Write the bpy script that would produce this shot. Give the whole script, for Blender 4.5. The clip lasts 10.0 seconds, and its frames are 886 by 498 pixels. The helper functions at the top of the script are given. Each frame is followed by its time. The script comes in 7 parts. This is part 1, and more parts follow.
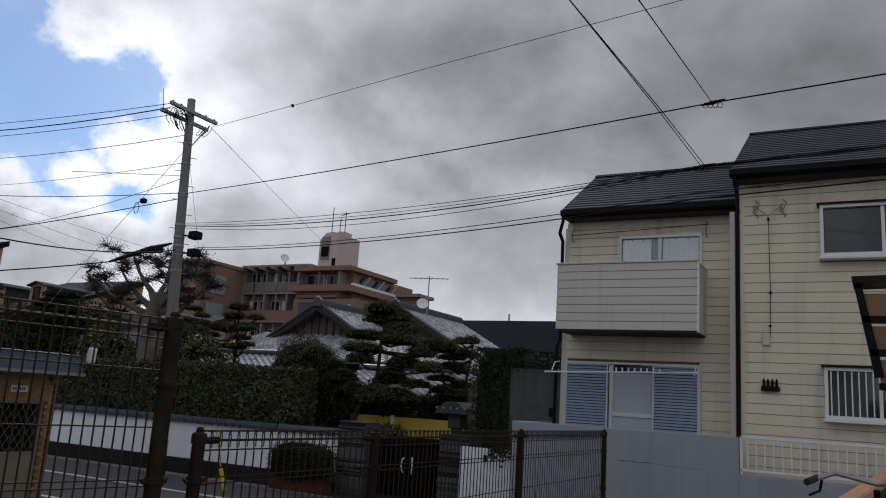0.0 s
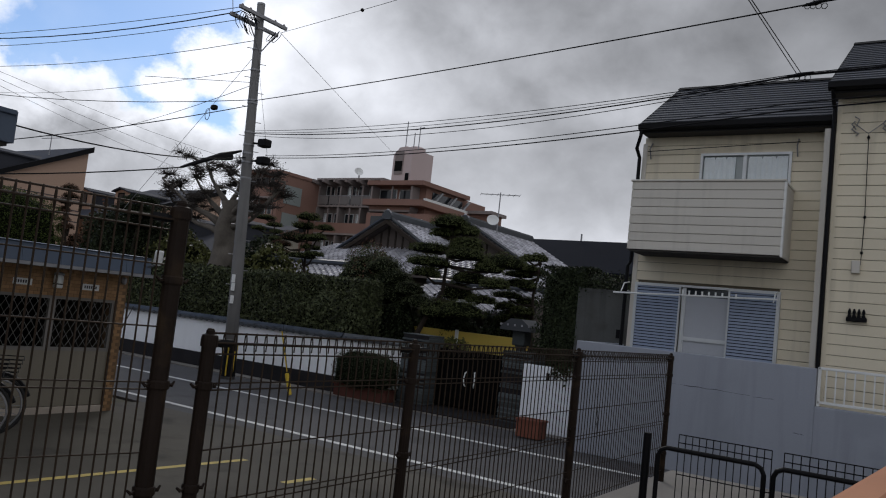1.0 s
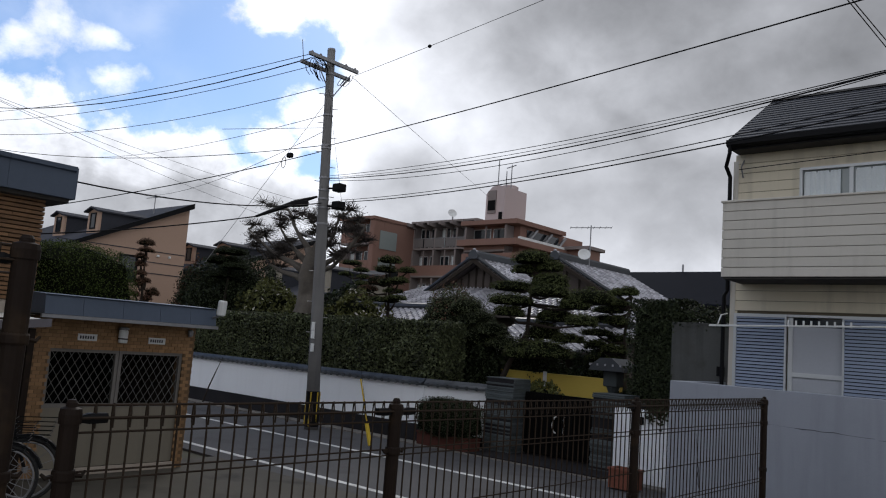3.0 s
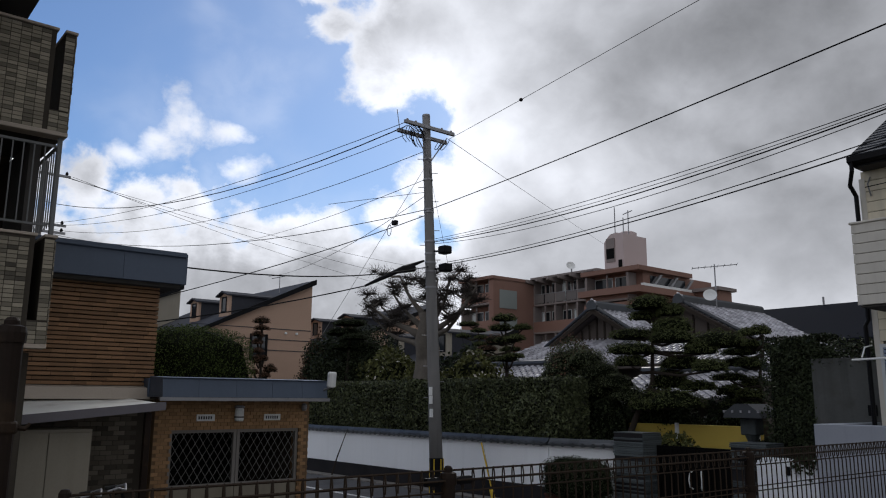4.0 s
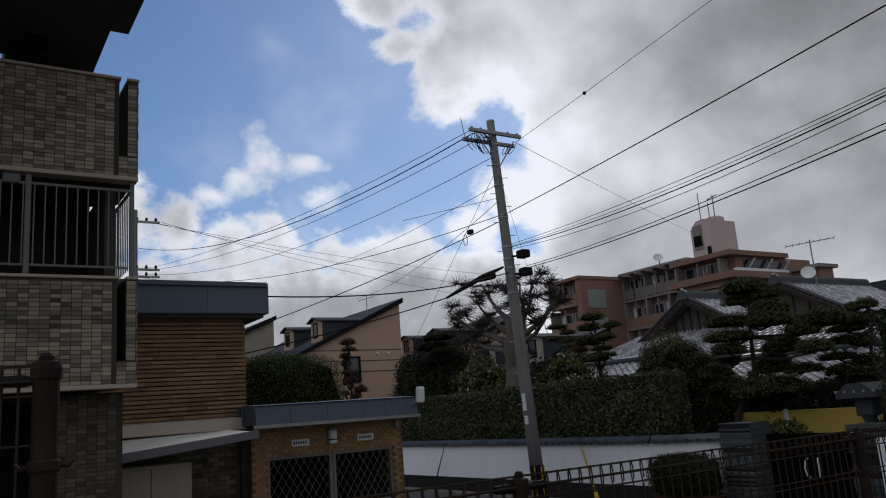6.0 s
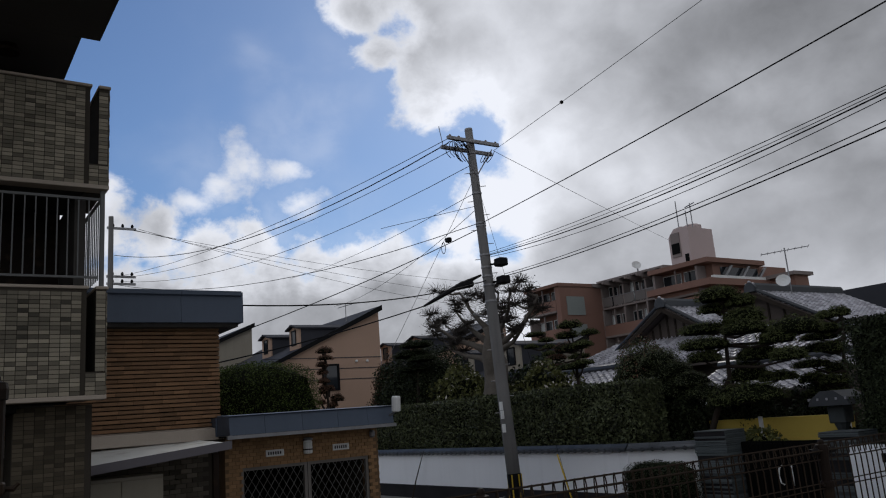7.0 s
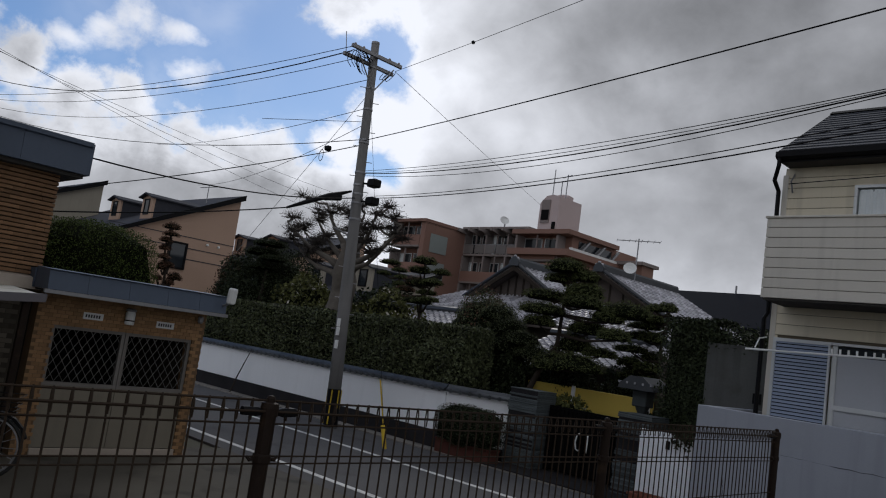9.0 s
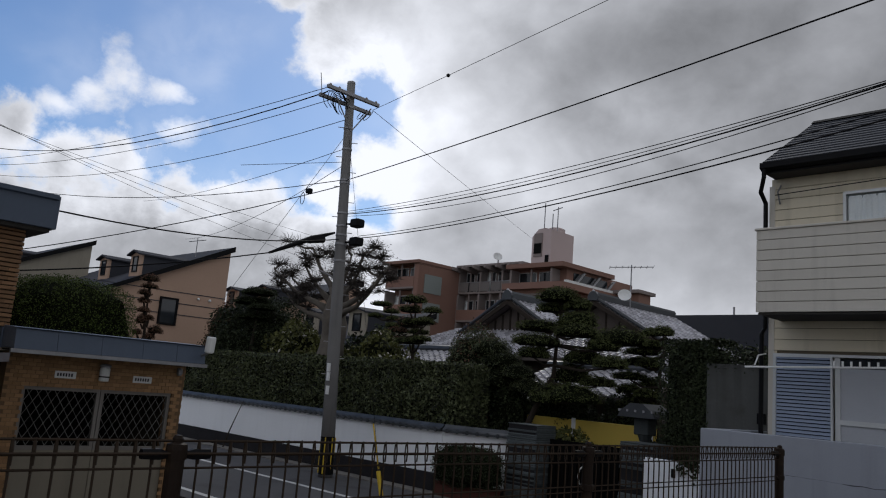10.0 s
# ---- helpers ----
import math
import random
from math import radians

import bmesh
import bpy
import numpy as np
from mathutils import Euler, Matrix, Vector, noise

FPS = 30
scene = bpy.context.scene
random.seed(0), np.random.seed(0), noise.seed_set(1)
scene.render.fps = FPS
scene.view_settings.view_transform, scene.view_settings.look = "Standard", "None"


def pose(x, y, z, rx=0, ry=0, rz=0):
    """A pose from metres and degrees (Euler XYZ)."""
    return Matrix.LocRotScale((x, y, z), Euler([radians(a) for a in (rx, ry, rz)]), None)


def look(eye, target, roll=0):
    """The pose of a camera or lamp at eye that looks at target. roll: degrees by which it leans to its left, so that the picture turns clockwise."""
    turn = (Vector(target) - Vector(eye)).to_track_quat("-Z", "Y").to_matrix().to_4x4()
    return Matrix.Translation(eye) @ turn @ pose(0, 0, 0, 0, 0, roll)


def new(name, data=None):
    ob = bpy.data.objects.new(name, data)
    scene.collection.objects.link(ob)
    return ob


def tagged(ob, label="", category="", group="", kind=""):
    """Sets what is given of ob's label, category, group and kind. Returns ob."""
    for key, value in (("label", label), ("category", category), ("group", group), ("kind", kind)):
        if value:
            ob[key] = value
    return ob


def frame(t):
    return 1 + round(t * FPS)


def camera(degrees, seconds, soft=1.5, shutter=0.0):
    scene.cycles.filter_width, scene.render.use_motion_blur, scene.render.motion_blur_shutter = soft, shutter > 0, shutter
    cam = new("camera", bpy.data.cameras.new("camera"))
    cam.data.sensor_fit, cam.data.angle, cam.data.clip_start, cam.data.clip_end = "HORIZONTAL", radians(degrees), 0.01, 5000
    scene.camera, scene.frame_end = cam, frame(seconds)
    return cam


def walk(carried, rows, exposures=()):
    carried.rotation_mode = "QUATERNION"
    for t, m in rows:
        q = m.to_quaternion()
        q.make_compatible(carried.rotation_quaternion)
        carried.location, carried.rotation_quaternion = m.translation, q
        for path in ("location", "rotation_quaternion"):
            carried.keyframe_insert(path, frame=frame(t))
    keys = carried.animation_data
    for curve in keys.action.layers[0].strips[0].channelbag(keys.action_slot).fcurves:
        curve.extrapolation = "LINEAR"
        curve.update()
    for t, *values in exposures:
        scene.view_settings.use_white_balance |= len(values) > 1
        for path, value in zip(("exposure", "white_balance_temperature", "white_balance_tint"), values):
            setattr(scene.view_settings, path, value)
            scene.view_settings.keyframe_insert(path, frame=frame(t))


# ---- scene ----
cam = camera(59.1, 10.0, soft=1.1)
PATH = [
    (0, (0.656, 1.634, 2.46), (-0.29, 3.353, 2.845), 3.8),
    (0.5, (0.547, 1.98, 2.466), (-0.561, 3.61, 2.809), 6.0),
    (1, (0.545, 2.144, 2.447), (-0.562, 3.801, 2.609), 6.2),
    (1.5, (0.497, 2.345, 2.469), (-0.517, 4.058, 2.665), 4.7),
    (2, (0.518, 2.641, 2.479), (-0.697, 4.215, 2.7), 5.7),
    (2.2, (0.501, 2.667, 2.496), (-0.751, 4.219, 2.659), 5.6),
    (3.3, (0.496, 3.435, 2.548), (-0.875, 4.861, 2.844), 2.8),
    (3.5, (0.544, 3.527, 2.55), (-0.893, 4.882, 2.862), 2.0),
    (4, (0.536, 3.699, 2.551), (-0.984, 4.943, 2.929), 0.4),
    (4.5, (0.488, 3.787, 2.557), (-1.012, 5.012, 3.055), -2.5),
    (5, (0.417, 3.795, 2.542), (-1.248, 4.821, 2.96), -2.6),
    (5.5, (0.412, 3.861, 2.544), (-1.273, 4.86, 2.947), -2.9),
    (5.7, (0.457, 3.885, 2.514), (-1.195, 4.94, 2.913), -3.9),
    (6.8, (0.51, 3.997, 2.56), (-1.117, 5.079, 2.984), -4.9),
    (7, (0.518, 3.995, 2.555), (-1.091, 5.106, 2.979), -4.6),
    (7.5, (0.52, 4.002, 2.564), (-1.064, 5.15, 2.981), -2.7),
    (8, (0.529, 3.947, 2.574), (-0.945, 5.235, 2.987), -0.1),
    (8.5, (0.503, 4.028, 2.567), (-0.789, 5.518, 2.9), 4.7),
    (9, (0.544, 4.122, 2.564), (-0.877, 5.508, 2.806), 8.2),
    (9.5, (0.477, 4.342, 2.531), (-0.982, 5.676, 2.833), 6.3),
    (10, (0.426, 4.587, 2.505), (-0.985, 5.961, 2.852), 4.7),
]
walk(cam, [(t, look(eye, target, roll)) for t, eye, target, roll in PATH],
     exposures=[(0, -0.12), (0.5, 0.0), (1.0, 0.0), (1.4, 0.4), (2.2, 0.35), (3.3, 0.12), (4, -0.05), (4.6, -0.32), (5.5, -0.35), (7, -0.32), (8.5, -0.38), (9.1, -0.22), (9.5, -0.15), (10, -0.18)])


# ---------- sky, sun and daylight ----------
world = bpy.data.worlds.new("cloudy_sky")
scene.world = world
world.use_nodes = True
wt = world.node_tree
wt.nodes.clear()


def wnode(kind, **sets):
    n = wt.nodes.new(kind)
    for k, v in sets.items():
        if k == "operation":
            n.operation = v
    return n


def wm(op, a, b=None, c=None):
    n = wnode("ShaderNodeMath", operation=op)
    for i, v in enumerate((a, b, c)):
        if v is None:
            continue
        if isinstance(v, (int, float)):
            n.inputs[i].default_value = v
        else:
            wt.links.new(v, n.inputs[i])
    return n.outputs[0]


def wstep(v, lo, hi, a=0.0, b=1.0):
    n = wnode("ShaderNodeMapRange")
    n.interpolation_type = "SMOOTHSTEP"
    wt.links.new(v, n.inputs[0])
    for i, x in enumerate((lo, hi, a, b)):
        n.inputs[i + 1].default_value = x
    return n.outputs[0]


def wnoise(vec, scale, detail=8, rough=0.55, dist=0.0):
    n = wnode("ShaderNodeTexNoise")
    wt.links.new(vec, n.inputs["Vector"])
    n.inputs["Scale"].default_value = scale
    n.inputs["Detail"].default_value = detail
    n.inputs["Roughness"].default_value = rough
    n.inputs["Distortion"].default_value = dist
    return n.outputs["Fac"]


def wmix(fac, a, b):
    n = wnode("ShaderNodeMix")
    n.data_type = "RGBA"
    wt.links.new(fac, n.inputs[0])
    for sock, v in ((n.inputs[6], a), (n.inputs[7], b)):
        if isinstance(v, tuple):
            sock.default_value = (*v, 1)
        else:
            wt.links.new(v, sock)
    return n.outputs[2]


SUN_AZ, SUN_EL = 44.0, 34.0
tc = wnode("ShaderNodeTexCoord")
sep = wnode("ShaderNodeSeparateXYZ")
wt.links.new(tc.outputs["Generated"], sep.inputs[0])
az = wm("MULTIPLY", wm("ARCTAN2", wm("MULTIPLY", sep.outputs[0], -1.0), sep.outputs[1]), 57.2958)
el = wm("MULTIPLY", wm("ARCSINE", sep.outputs[2]), 57.2958)
flat = wnode("ShaderNodeVectorMath")
flat.operation = "MULTIPLY"
wt.links.new(tc.outputs["Generated"], flat.inputs[0])
flat.inputs[1].default_value = (1.0, 1.0, 1.25)
dirv = flat.outputs[0]
n_big = wnoise(dirv, 3.2, 4, 0.5)
n_mid = wnoise(dirv, 5.6, 7, 0.5, 0.15)
n_bil = wnoise(dirv, 13.0, 9, 0.58, 0.25)
n_fine = wnoise(dirv, 30.0, 8, 0.62)
warp = wm("ADD", wm("MULTIPLY", wm("SUBTRACT", n_bil, 0.5), 7.0), wm("MULTIPLY", wm("SUBTRACT", n_fine, 0.5), 3.4))


def spot(a0, e0, ra, re=None):
    """How far, in degrees, a direction lies outside an oval of the sky."""
    re = re or ra
    dx = wm("MULTIPLY", wm("SUBTRACT", az, a0), 0.94)
    dy = wm("MULTIPLY", wm("SUBTRACT", el, e0), ra / re)
    return wm("SUBTRACT", wm("SQRT", wm("ADD", wm("MULTIPLY", dx, dx), wm("MULTIPLY", dy, dy))), ra)


def merge(parts):
    out = parts[0]
    for p in parts[1:]:
        n = wnode("ShaderNodeMath", operation="SMOOTH_MIN")
        wt.links.new(out, n.inputs[0])
        wt.links.new(p, n.inputs[1])
        n.inputs[2].default_value = 1.6
        out = n.outputs[0]
    return out


def glowspot(a0, e0, ra, re, amount):
    return wstep(spot(a0, e0, ra, re), -ra, ra * 0.5, amount, 0.0)


# the cloud deck over the street, its bulging rim, and the cumulus bank over the roofs
deck_side = merge([wm("SUBTRACT", az, wm("ADD", wm("MULTIPLY", wm("MAXIMUM", wm("SUBTRACT", el, 21.0), 0.0), 0.85), 50.8)),
                   spot(54.3, 25.6, 4.4, 4.2), spot(58.8, 26.6, 2.4, 1.3), spot(60.0, 29.6, 3.4, 2.0), spot(55.8, 22.4, 2.3, 1.7), spot(51.2, 15.4, 2.7, 2.5)])
bank = merge([wm("SUBTRACT", el, 11.8), spot(54.8, 13.2, 2.2, 1.8), spot(58.8, 12.2, 2.0, 1.8), spot(62.0, 11.8, 1.8, 1.6), spot(65.2, 12.0, 1.5, 1.3),
              spot(69.0, 13.2, 2.0, 1.9), spot(72.8, 13.0, 2.2, 2.2), spot(75.8, 14.0, 2.4, 2.4), spot(81.5, 15.0, 4.0, 3.0)])
puff = merge([spot(70.3, 20.2, 1.1, 1.3), spot(69.8, 18.8, 1.8, 1.2), spot(71.8, 17.6, 1.5, 1.1), spot(67.0, 18.6, 1.5, 0.7), spot(73.6, 16.4, 1.7, 1.1)])
wisp = spot(65.7, 16.2, 0.9, 0.6)
d_mass = wm("ADD", wm("MINIMUM", deck_side, bank), wm("MULTIPLY", warp, 0.78))
d_puff = wm("ADD", wm("MINIMUM", puff, wisp), wm("MULTIPLY", warp, 0.85))
a_mass = wstep(d_mass, -0.95, 0.55, 1.0, 0.0)
a_puff = wstep(d_puff, -1.7, 0.9, 0.9, 0.0)
thin = wm("MULTIPLY", wstep(n_big, 0.45, 0.75, 0.0, 0.34), wstep(n_bil, 0.35, 0.65, 0.4, 1.0))
cover = wm("MAXIMUM", wm("MAXIMUM", a_mass, a_puff), wm("MAXIMUM", thin, wstep(az, 120.0, 150.0)))
blue = wm("SUBTRACT", 1.0, cover)
# brightness of the clouds: glowing round the hidden sun, leaden away from it
tone_az = wm("ADD", wstep(az, -5.0, 36.0, 0.24, 0.47), wstep(az, 34.0, 52.0, 0.0, 0.28))
behind = wm("ADD", wstep(az, 95.0, 170.0, 0.0, -0.24), wstep(az, -70.0, -6.0, 0.31, 0.0))
deck = wm("ADD", tone_az, behind)
deck = wm("ADD", deck, wm("MULTIPLY", wstep(el, 5.0, 10.0, 0.26, 0.0), wstep(az, 12.0, 48.0, 1.0, 0.2)))
for sp in ((51.5, 15.0, 5.0, 3.8, 0.5), (53.0, 22.8, 5.0, 3.6, 0.25), (45.8, 19.0, 4.0, 2.2, 0.14), (40.5, 15.0, 4.5, 1.8, 0.16), (21.5, 16.0, 5.0, 1.7, 0.14), (33.2, 21.1, 3.0, 1.6, 0.1),
           (34.0, 17.0, 10.0, 5.0, 0.1), (30.0, 25.0, 10.0, 2.6, -0.1), (36.0, 11.5, 7.0, 1.8, -0.06), (77.0, 15.0, 2.6, 1.9, -0.34), (8.0, 23.0, 9.0, 5.0, -0.06)):
    deck = wm("ADD", deck, glowspot(*sp))
mott = wm("ADD", wm("ADD", wm("MULTIPLY", wm("SUBTRACT", n_mid, 0.5), 1.35), wm("MULTIPLY", wm("SUBTRACT", n_big, 0.5), 0.7)), wm("MULTIPLY", wm("SUBTRACT", n_bil, 0.5), 0.6))
deck = wm("MULTIPLY", deck, wm("ADD", 1.0, mott))
# sunlit tops of the bank, its grey underside, and the bright rim against the blue
under = wm("MULTIPLY", wstep(az, 50.0, 58.0), wstep(wm("ADD", el, wm("MULTIPLY", warp, 0.5)), 8.5, 13.4, -0.26, 0.02))
rim = wm("MULTIPLY", wstep(d_mass, -3.4, -0.2), wstep(az, 44.0, 54.0, 0.0, 0.28))
deck = wm("ADD", wm("ADD", deck, under), rim)
deck = wm("ADD", deck, wm("MULTIPLY", a_puff, wm("MULTIPLY", wstep(az, 60.0, 66.0), -0.04)))
deck = wm("MINIMUM", wm("MAXIMUM", deck, 0.1), 1.12)
comb = wnode("ShaderNodeCombineColor")
for i, k in enumerate((0.97, 1.0, 1.085)):
    wt.links.new(wm("MULTIPLY", deck, k), comb.inputs[i])
sky = wnode("ShaderNodeTexSky")
sky.sky_type = "NISHITA"
sky.sun_disc = False
sky.sun_elevation = radians(SUN_EL)
sky.sun_rotation = radians(-SUN_AZ)
sky.air_density, sky.dust_density, sky.ozone_density = 1.0, 0.4, 2.0
gain = wnode("ShaderNodeVectorMath")
gain.operation = "SCALE"
wt.links.new(sky.outputs[0], gain.inputs[0])
gain.inputs["Scale"].default_value = 0.085
tone = wnode("ShaderNodeVectorMath")
tone.operation = "MULTIPLY"
wt.links.new(gain.outputs[0], tone.inputs[0])
tone.inputs[1].default_value = (0.78, 0.96, 1.2)
out_c = wmix(blue, comb.outputs[0], tone.outputs[0])
bg = wnode("ShaderNodeBackground")
wt.links.new(out_c, bg.inputs[0])
bg.inputs[1].default_value = 1.0
wo = wnode("ShaderNodeOutputWorld")
wt.links.new(bg.outputs[0], wo.inputs[0])

sun = new("sun", bpy.data.lights.new("sun", "SUN"))
sun.data.energy, sun.data.angle, sun.data.color = 0.6, radians(14), (1.0, 0.96, 0.9)
sa, se = radians(SUN_AZ), radians(SUN_EL)
sun.matrix_world = look((-60 * math.sin(sa), 60 * math.cos(sa), 60 * math.tan(se)), (0, 0, 0))

# ---------- materials ----------


def mat(name, base, rough=0.8, var=0.3, coarse=0.8, fine=25.0, bump=0.25, metal=0.0, rand=0.0, stain=None, streak=0.0, spec=0.3, island=0.0):
    m = bpy.data.materials.new(name)
    m.use_nodes = True
    t = m.node_tree
    b = t.nodes["Principled BSDF"]
    b.inputs["Roughness"].default_value = rough
    b.inputs["Metallic"].default_value = metal
    b.inputs["Specular IOR Level"].default_value = spec
    geo = t.nodes.new("ShaderNodeNewGeometry")
    pos = geo.outputs["Position"]

    def noise_at(scale, detail=5):
        n = t.nodes.new("ShaderNodeTexNoise")
        t.links.new(pos, n.inputs["Vector"])
        n.inputs["Scale"].default_value = scale
        n.inputs["Detail"].default_value = detail
        return n.outputs["Fac"]

    def m2(op, x, y):
        n = t.nodes.new("ShaderNodeMath")
        n.operation = op
        for i, v in enumerate((x, y)):
            if isinstance(v, (int, float)):
                n.inputs[i].default_value = v
            else:
                t.links.new(v, n.inputs[i])
        return n.outputs[0]

    a, f = noise_at(coarse), noise_at(fine)
    gain_v = m2("ADD", m2("MULTIPLY", m2("SUBTRACT", a, 0.5), var * 2.2), m2("MULTIPLY", m2("SUBTRACT", f, 0.5), var * 1.3))
    if streak:
        mp = t.nodes.new("ShaderNodeMapping")
        t.links.new(pos, mp.inputs[0])
        mp.inputs["Scale"].default_value = (5.0, 5.0, 0.35)
        n = t.nodes.new("ShaderNodeTexNoise")
        t.links.new(mp.outputs[0], n.inputs["Vector"])
        n.inputs["Scale"].default_value = 1.0
        n.inputs["Detail"].default_value = 6
        gain_v = m2("SUBTRACT", gain_v, m2("MULTIPLY", m2("MAXIMUM", m2("SUBTRACT", n.outputs[0], 0.52), 0.0), streak * 3))
    if rand:
        oi = t.nodes.new("ShaderNodeObjectInfo")
        gain_v = m2("ADD", gain_v, m2("MULTIPLY", m2("SUBTRACT", oi.outputs["Random"], 0.5), rand * 2))
    if island:
        gain_v = m2("ADD", gain_v, m2("MULTIPLY", m2("SUBTRACT", geo.outputs["Random Per Island"], 0.5), island * 2))
    gain_v = m2("MAXIMUM", m2("ADD", gain_v, 1.0), 0.1)
    sc = t.nodes.new("ShaderNodeVectorMath")
    sc.operation = "SCALE"
    sc.inputs[0].default_value = base
    t.links.new(gain_v, sc.inputs["Scale"])
    col = sc.outputs[0]
    if stain:
        mx = t.nodes.new("ShaderNodeMix")
        mx.data_type = "RGBA"
        s = noise_at(coarse * 1.7, 8)
        mr = t.nodes.new("ShaderNodeMapRange")
        mr.interpolation_type = "SMOOTHSTEP"
        t.links.new(s, mr.inputs[0])
        mr.inputs[1].default_value, mr.inputs[2].default_value = 0.52, 0.72
        t.links.new(mr.outputs[0], mx.inputs[0])
        t.links.new(col, mx.inputs[6])
        mx.inputs[7].default_value = (*stain, 1)
        col = mx.outputs[2]
    t.links.new(col, b.inputs["Base Color"])
    rv = m2("ADD", rough - 0.12, m2("MULTIPLY", f, 0.24))
    t.links.new(rv, b.inputs["Roughness"])
    if bump:
        bp = t.nodes.new("ShaderNodeBump")
        bp.inputs["Strength"].default_value = bump
        bp.inputs["Distance"].default_value = 0.01
        t.links.new(f, bp.inputs["Height"])
        t.links.new(bp.outputs[0], b.inputs["Normal"])
    return m


def glass_mat(name, tint=(0.02, 0.025, 0.03), rough=0.06):
    m = bpy.data.materials.new(name)
    m.use_nodes = True
    b = m.node_tree.nodes["Principled BSDF"]
    b.inputs["Base Color"].default_value = (*tint, 1)
    b.inputs["Roughness"].default_value = rough
    b.inputs["Specular IOR Level"].default_value = 0.6
    return m


M_ASPHALT = mat("asphalt", (0.085, 0.083, 0.085), 0.9, 0.25, 0.5, 60, 0.4, stain=(0.06, 0.058, 0.058))
M_CONCRETE = mat("concrete_paving", (0.2, 0.185, 0.165), 0.9, 0.3, 0.7, 40, 0.3, stain=(0.12, 0.11, 0.1))
M_EARTH = mat("garden_soil", (0.09, 0.085, 0.06), 0.95, 0.4, 0.5, 20, 0.5)
M_LINE = mat("road_paint", (0.62, 0.62, 0.6), 0.7, 0.2, 2, 60, 0.1, stain=(0.36, 0.35, 0.34))
M_YELLOW_LINE = mat("yellow_paint", (0.5, 0.38, 0.1), 0.7, 0.3, 2, 60, 0.1, stain=(0.25, 0.2, 0.1))
M_WHITE_WALL = mat("white_plaster", (0.82, 0.84, 0.87), 0.85, 0.06, 0.6, 50, 0.1, streak=0.06)
M_BASE = mat("black_stone_base", (0.022, 0.021, 0.023), 0.85, 0.4, 1.2, 30, 0.4, spec=0.12)
M_KAWARA = mat("grey_roof_tile", (0.36, 0.355, 0.385), 0.42, 0.22, 0.8, 12, 0.1, spec=0.6, island=0.4)
M_KAWARA_DARK = mat("dark_coping_tile", (0.04, 0.045, 0.052), 0.45, 0.3, 1.5, 20, 0.15, rand=0.3, spec=0.5)
# dark backing colour that paints the shade between siding boards
M_GAP = mat("siding_shadow_gap", (0.12, 0.1, 0.07), 0.9, 0.1, 1, 20, 0.0)
M_SIDING = mat("cream_siding", (0.68, 0.615, 0.475), 0.7, 0.05, 0.5, 30, 0.12, rand=0.035, streak=0.28)
M_BALC = mat("pale_siding", (0.58, 0.55, 0.49), 0.7, 0.05, 0.6, 30, 0.12, rand=0.03, streak=0.22)
M_SLATE = mat("grey_slate", (0.06, 0.065, 0.078), 0.6, 0.2, 1.0, 16, 0.2, rand=0.12)
M_BLACK = mat("black_metal", (0.006, 0.006, 0.007), 0.55, 0.2, 3, 40, 0.05, spec=0.12)
M_GREY_WALL = mat("grey_blue_render", (0.31, 0.33, 0.375), 0.9, 0.08, 0.7, 40, 0.15, stain=(0.28, 0.3, 0.34), streak=0.2)
M_SHUTTER = mat("blue_grey_louvre", (0.25, 0.3, 0.4), 0.6, 0.08, 1, 30, 0.05, rand=0.05)
M_ALU = mat("aluminium_frame", (0.6, 0.62, 0.63), 0.45, 0.08, 2, 40, 0.05, metal=0.3)
M_WHITE = mat("white_metal", (0.72, 0.73, 0.72), 0.5, 0.08, 2, 40, 0.05)
M_CURTAIN = mat("pale_curtain", (0.72, 0.77, 0.78), 0.9, 0.12, 3, 30, 0.1)
M_GLASS = glass_mat("dark_window_glass")
M_FROST = mat("frosted_glass", (0.42, 0.44, 0.48), 0.4, 0.08, 1, 40, 0.05, spec=0.5)
M_BROWN_METAL = mat("dark_brown_metal", (0.017, 0.011, 0.008), 0.6, 0.3, 4, 60, 0.1, stain=(0.034, 0.022, 0.013), spec=0.12)
M_WIRE = mat("fence_wire_brown", (0.03, 0.02, 0.013), 0.6, 0.3, 4, 60, 0.1, spec=0.15)
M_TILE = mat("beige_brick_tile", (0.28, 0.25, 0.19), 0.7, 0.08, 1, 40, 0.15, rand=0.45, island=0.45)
# brown tile darkened further for the shade under the balcony slab
M_TILE_SHADED = mat("shaded_brown_tile", (0.1, 0.083, 0.058), 0.75, 0.1, 1, 40, 0.15, rand=0.4, island=0.4, spec=0.15)
M_EDGE_TRIM = mat("grey_edge_trim", (0.15, 0.14, 0.155), 0.7, 0.1, 1, 20, 0.05)
M_HUT_BACK = mat("ochre_mortar", (0.16, 0.1, 0.055), 0.9, 0.15, 2, 40, 0.2)
M_FRAME_DULL = mat("dull_brown_frame", (0.2, 0.185, 0.17), 0.55, 0.12, 2, 40, 0.05)
M_TILE_BACK = mat("tile_mortar", (0.06, 0.052, 0.042), 0.9, 0.15, 2, 40, 0.2, spec=0.1)
M_RIB = mat("brown_ribbed_tile", (0.235, 0.13, 0.066), 0.65, 0.22, 1.6, 9, 0.2, rand=0.24)
M_LATTICE = mat("dull_lattice", (0.2, 0.2, 0.19), 0.6, 0.2, 3, 30, 0.05)
M_HUT_TILE = mat("ochre_tile", (0.33, 0.19, 0.09), 0.65, 0.12, 1, 30, 0.15, rand=0.2, island=0.2)
M_BLUE_METAL = mat("blue_grey_fascia", (0.085, 0.11, 0.155), 0.5, 0.12, 0.8, 20, 0.08, streak=0.12)
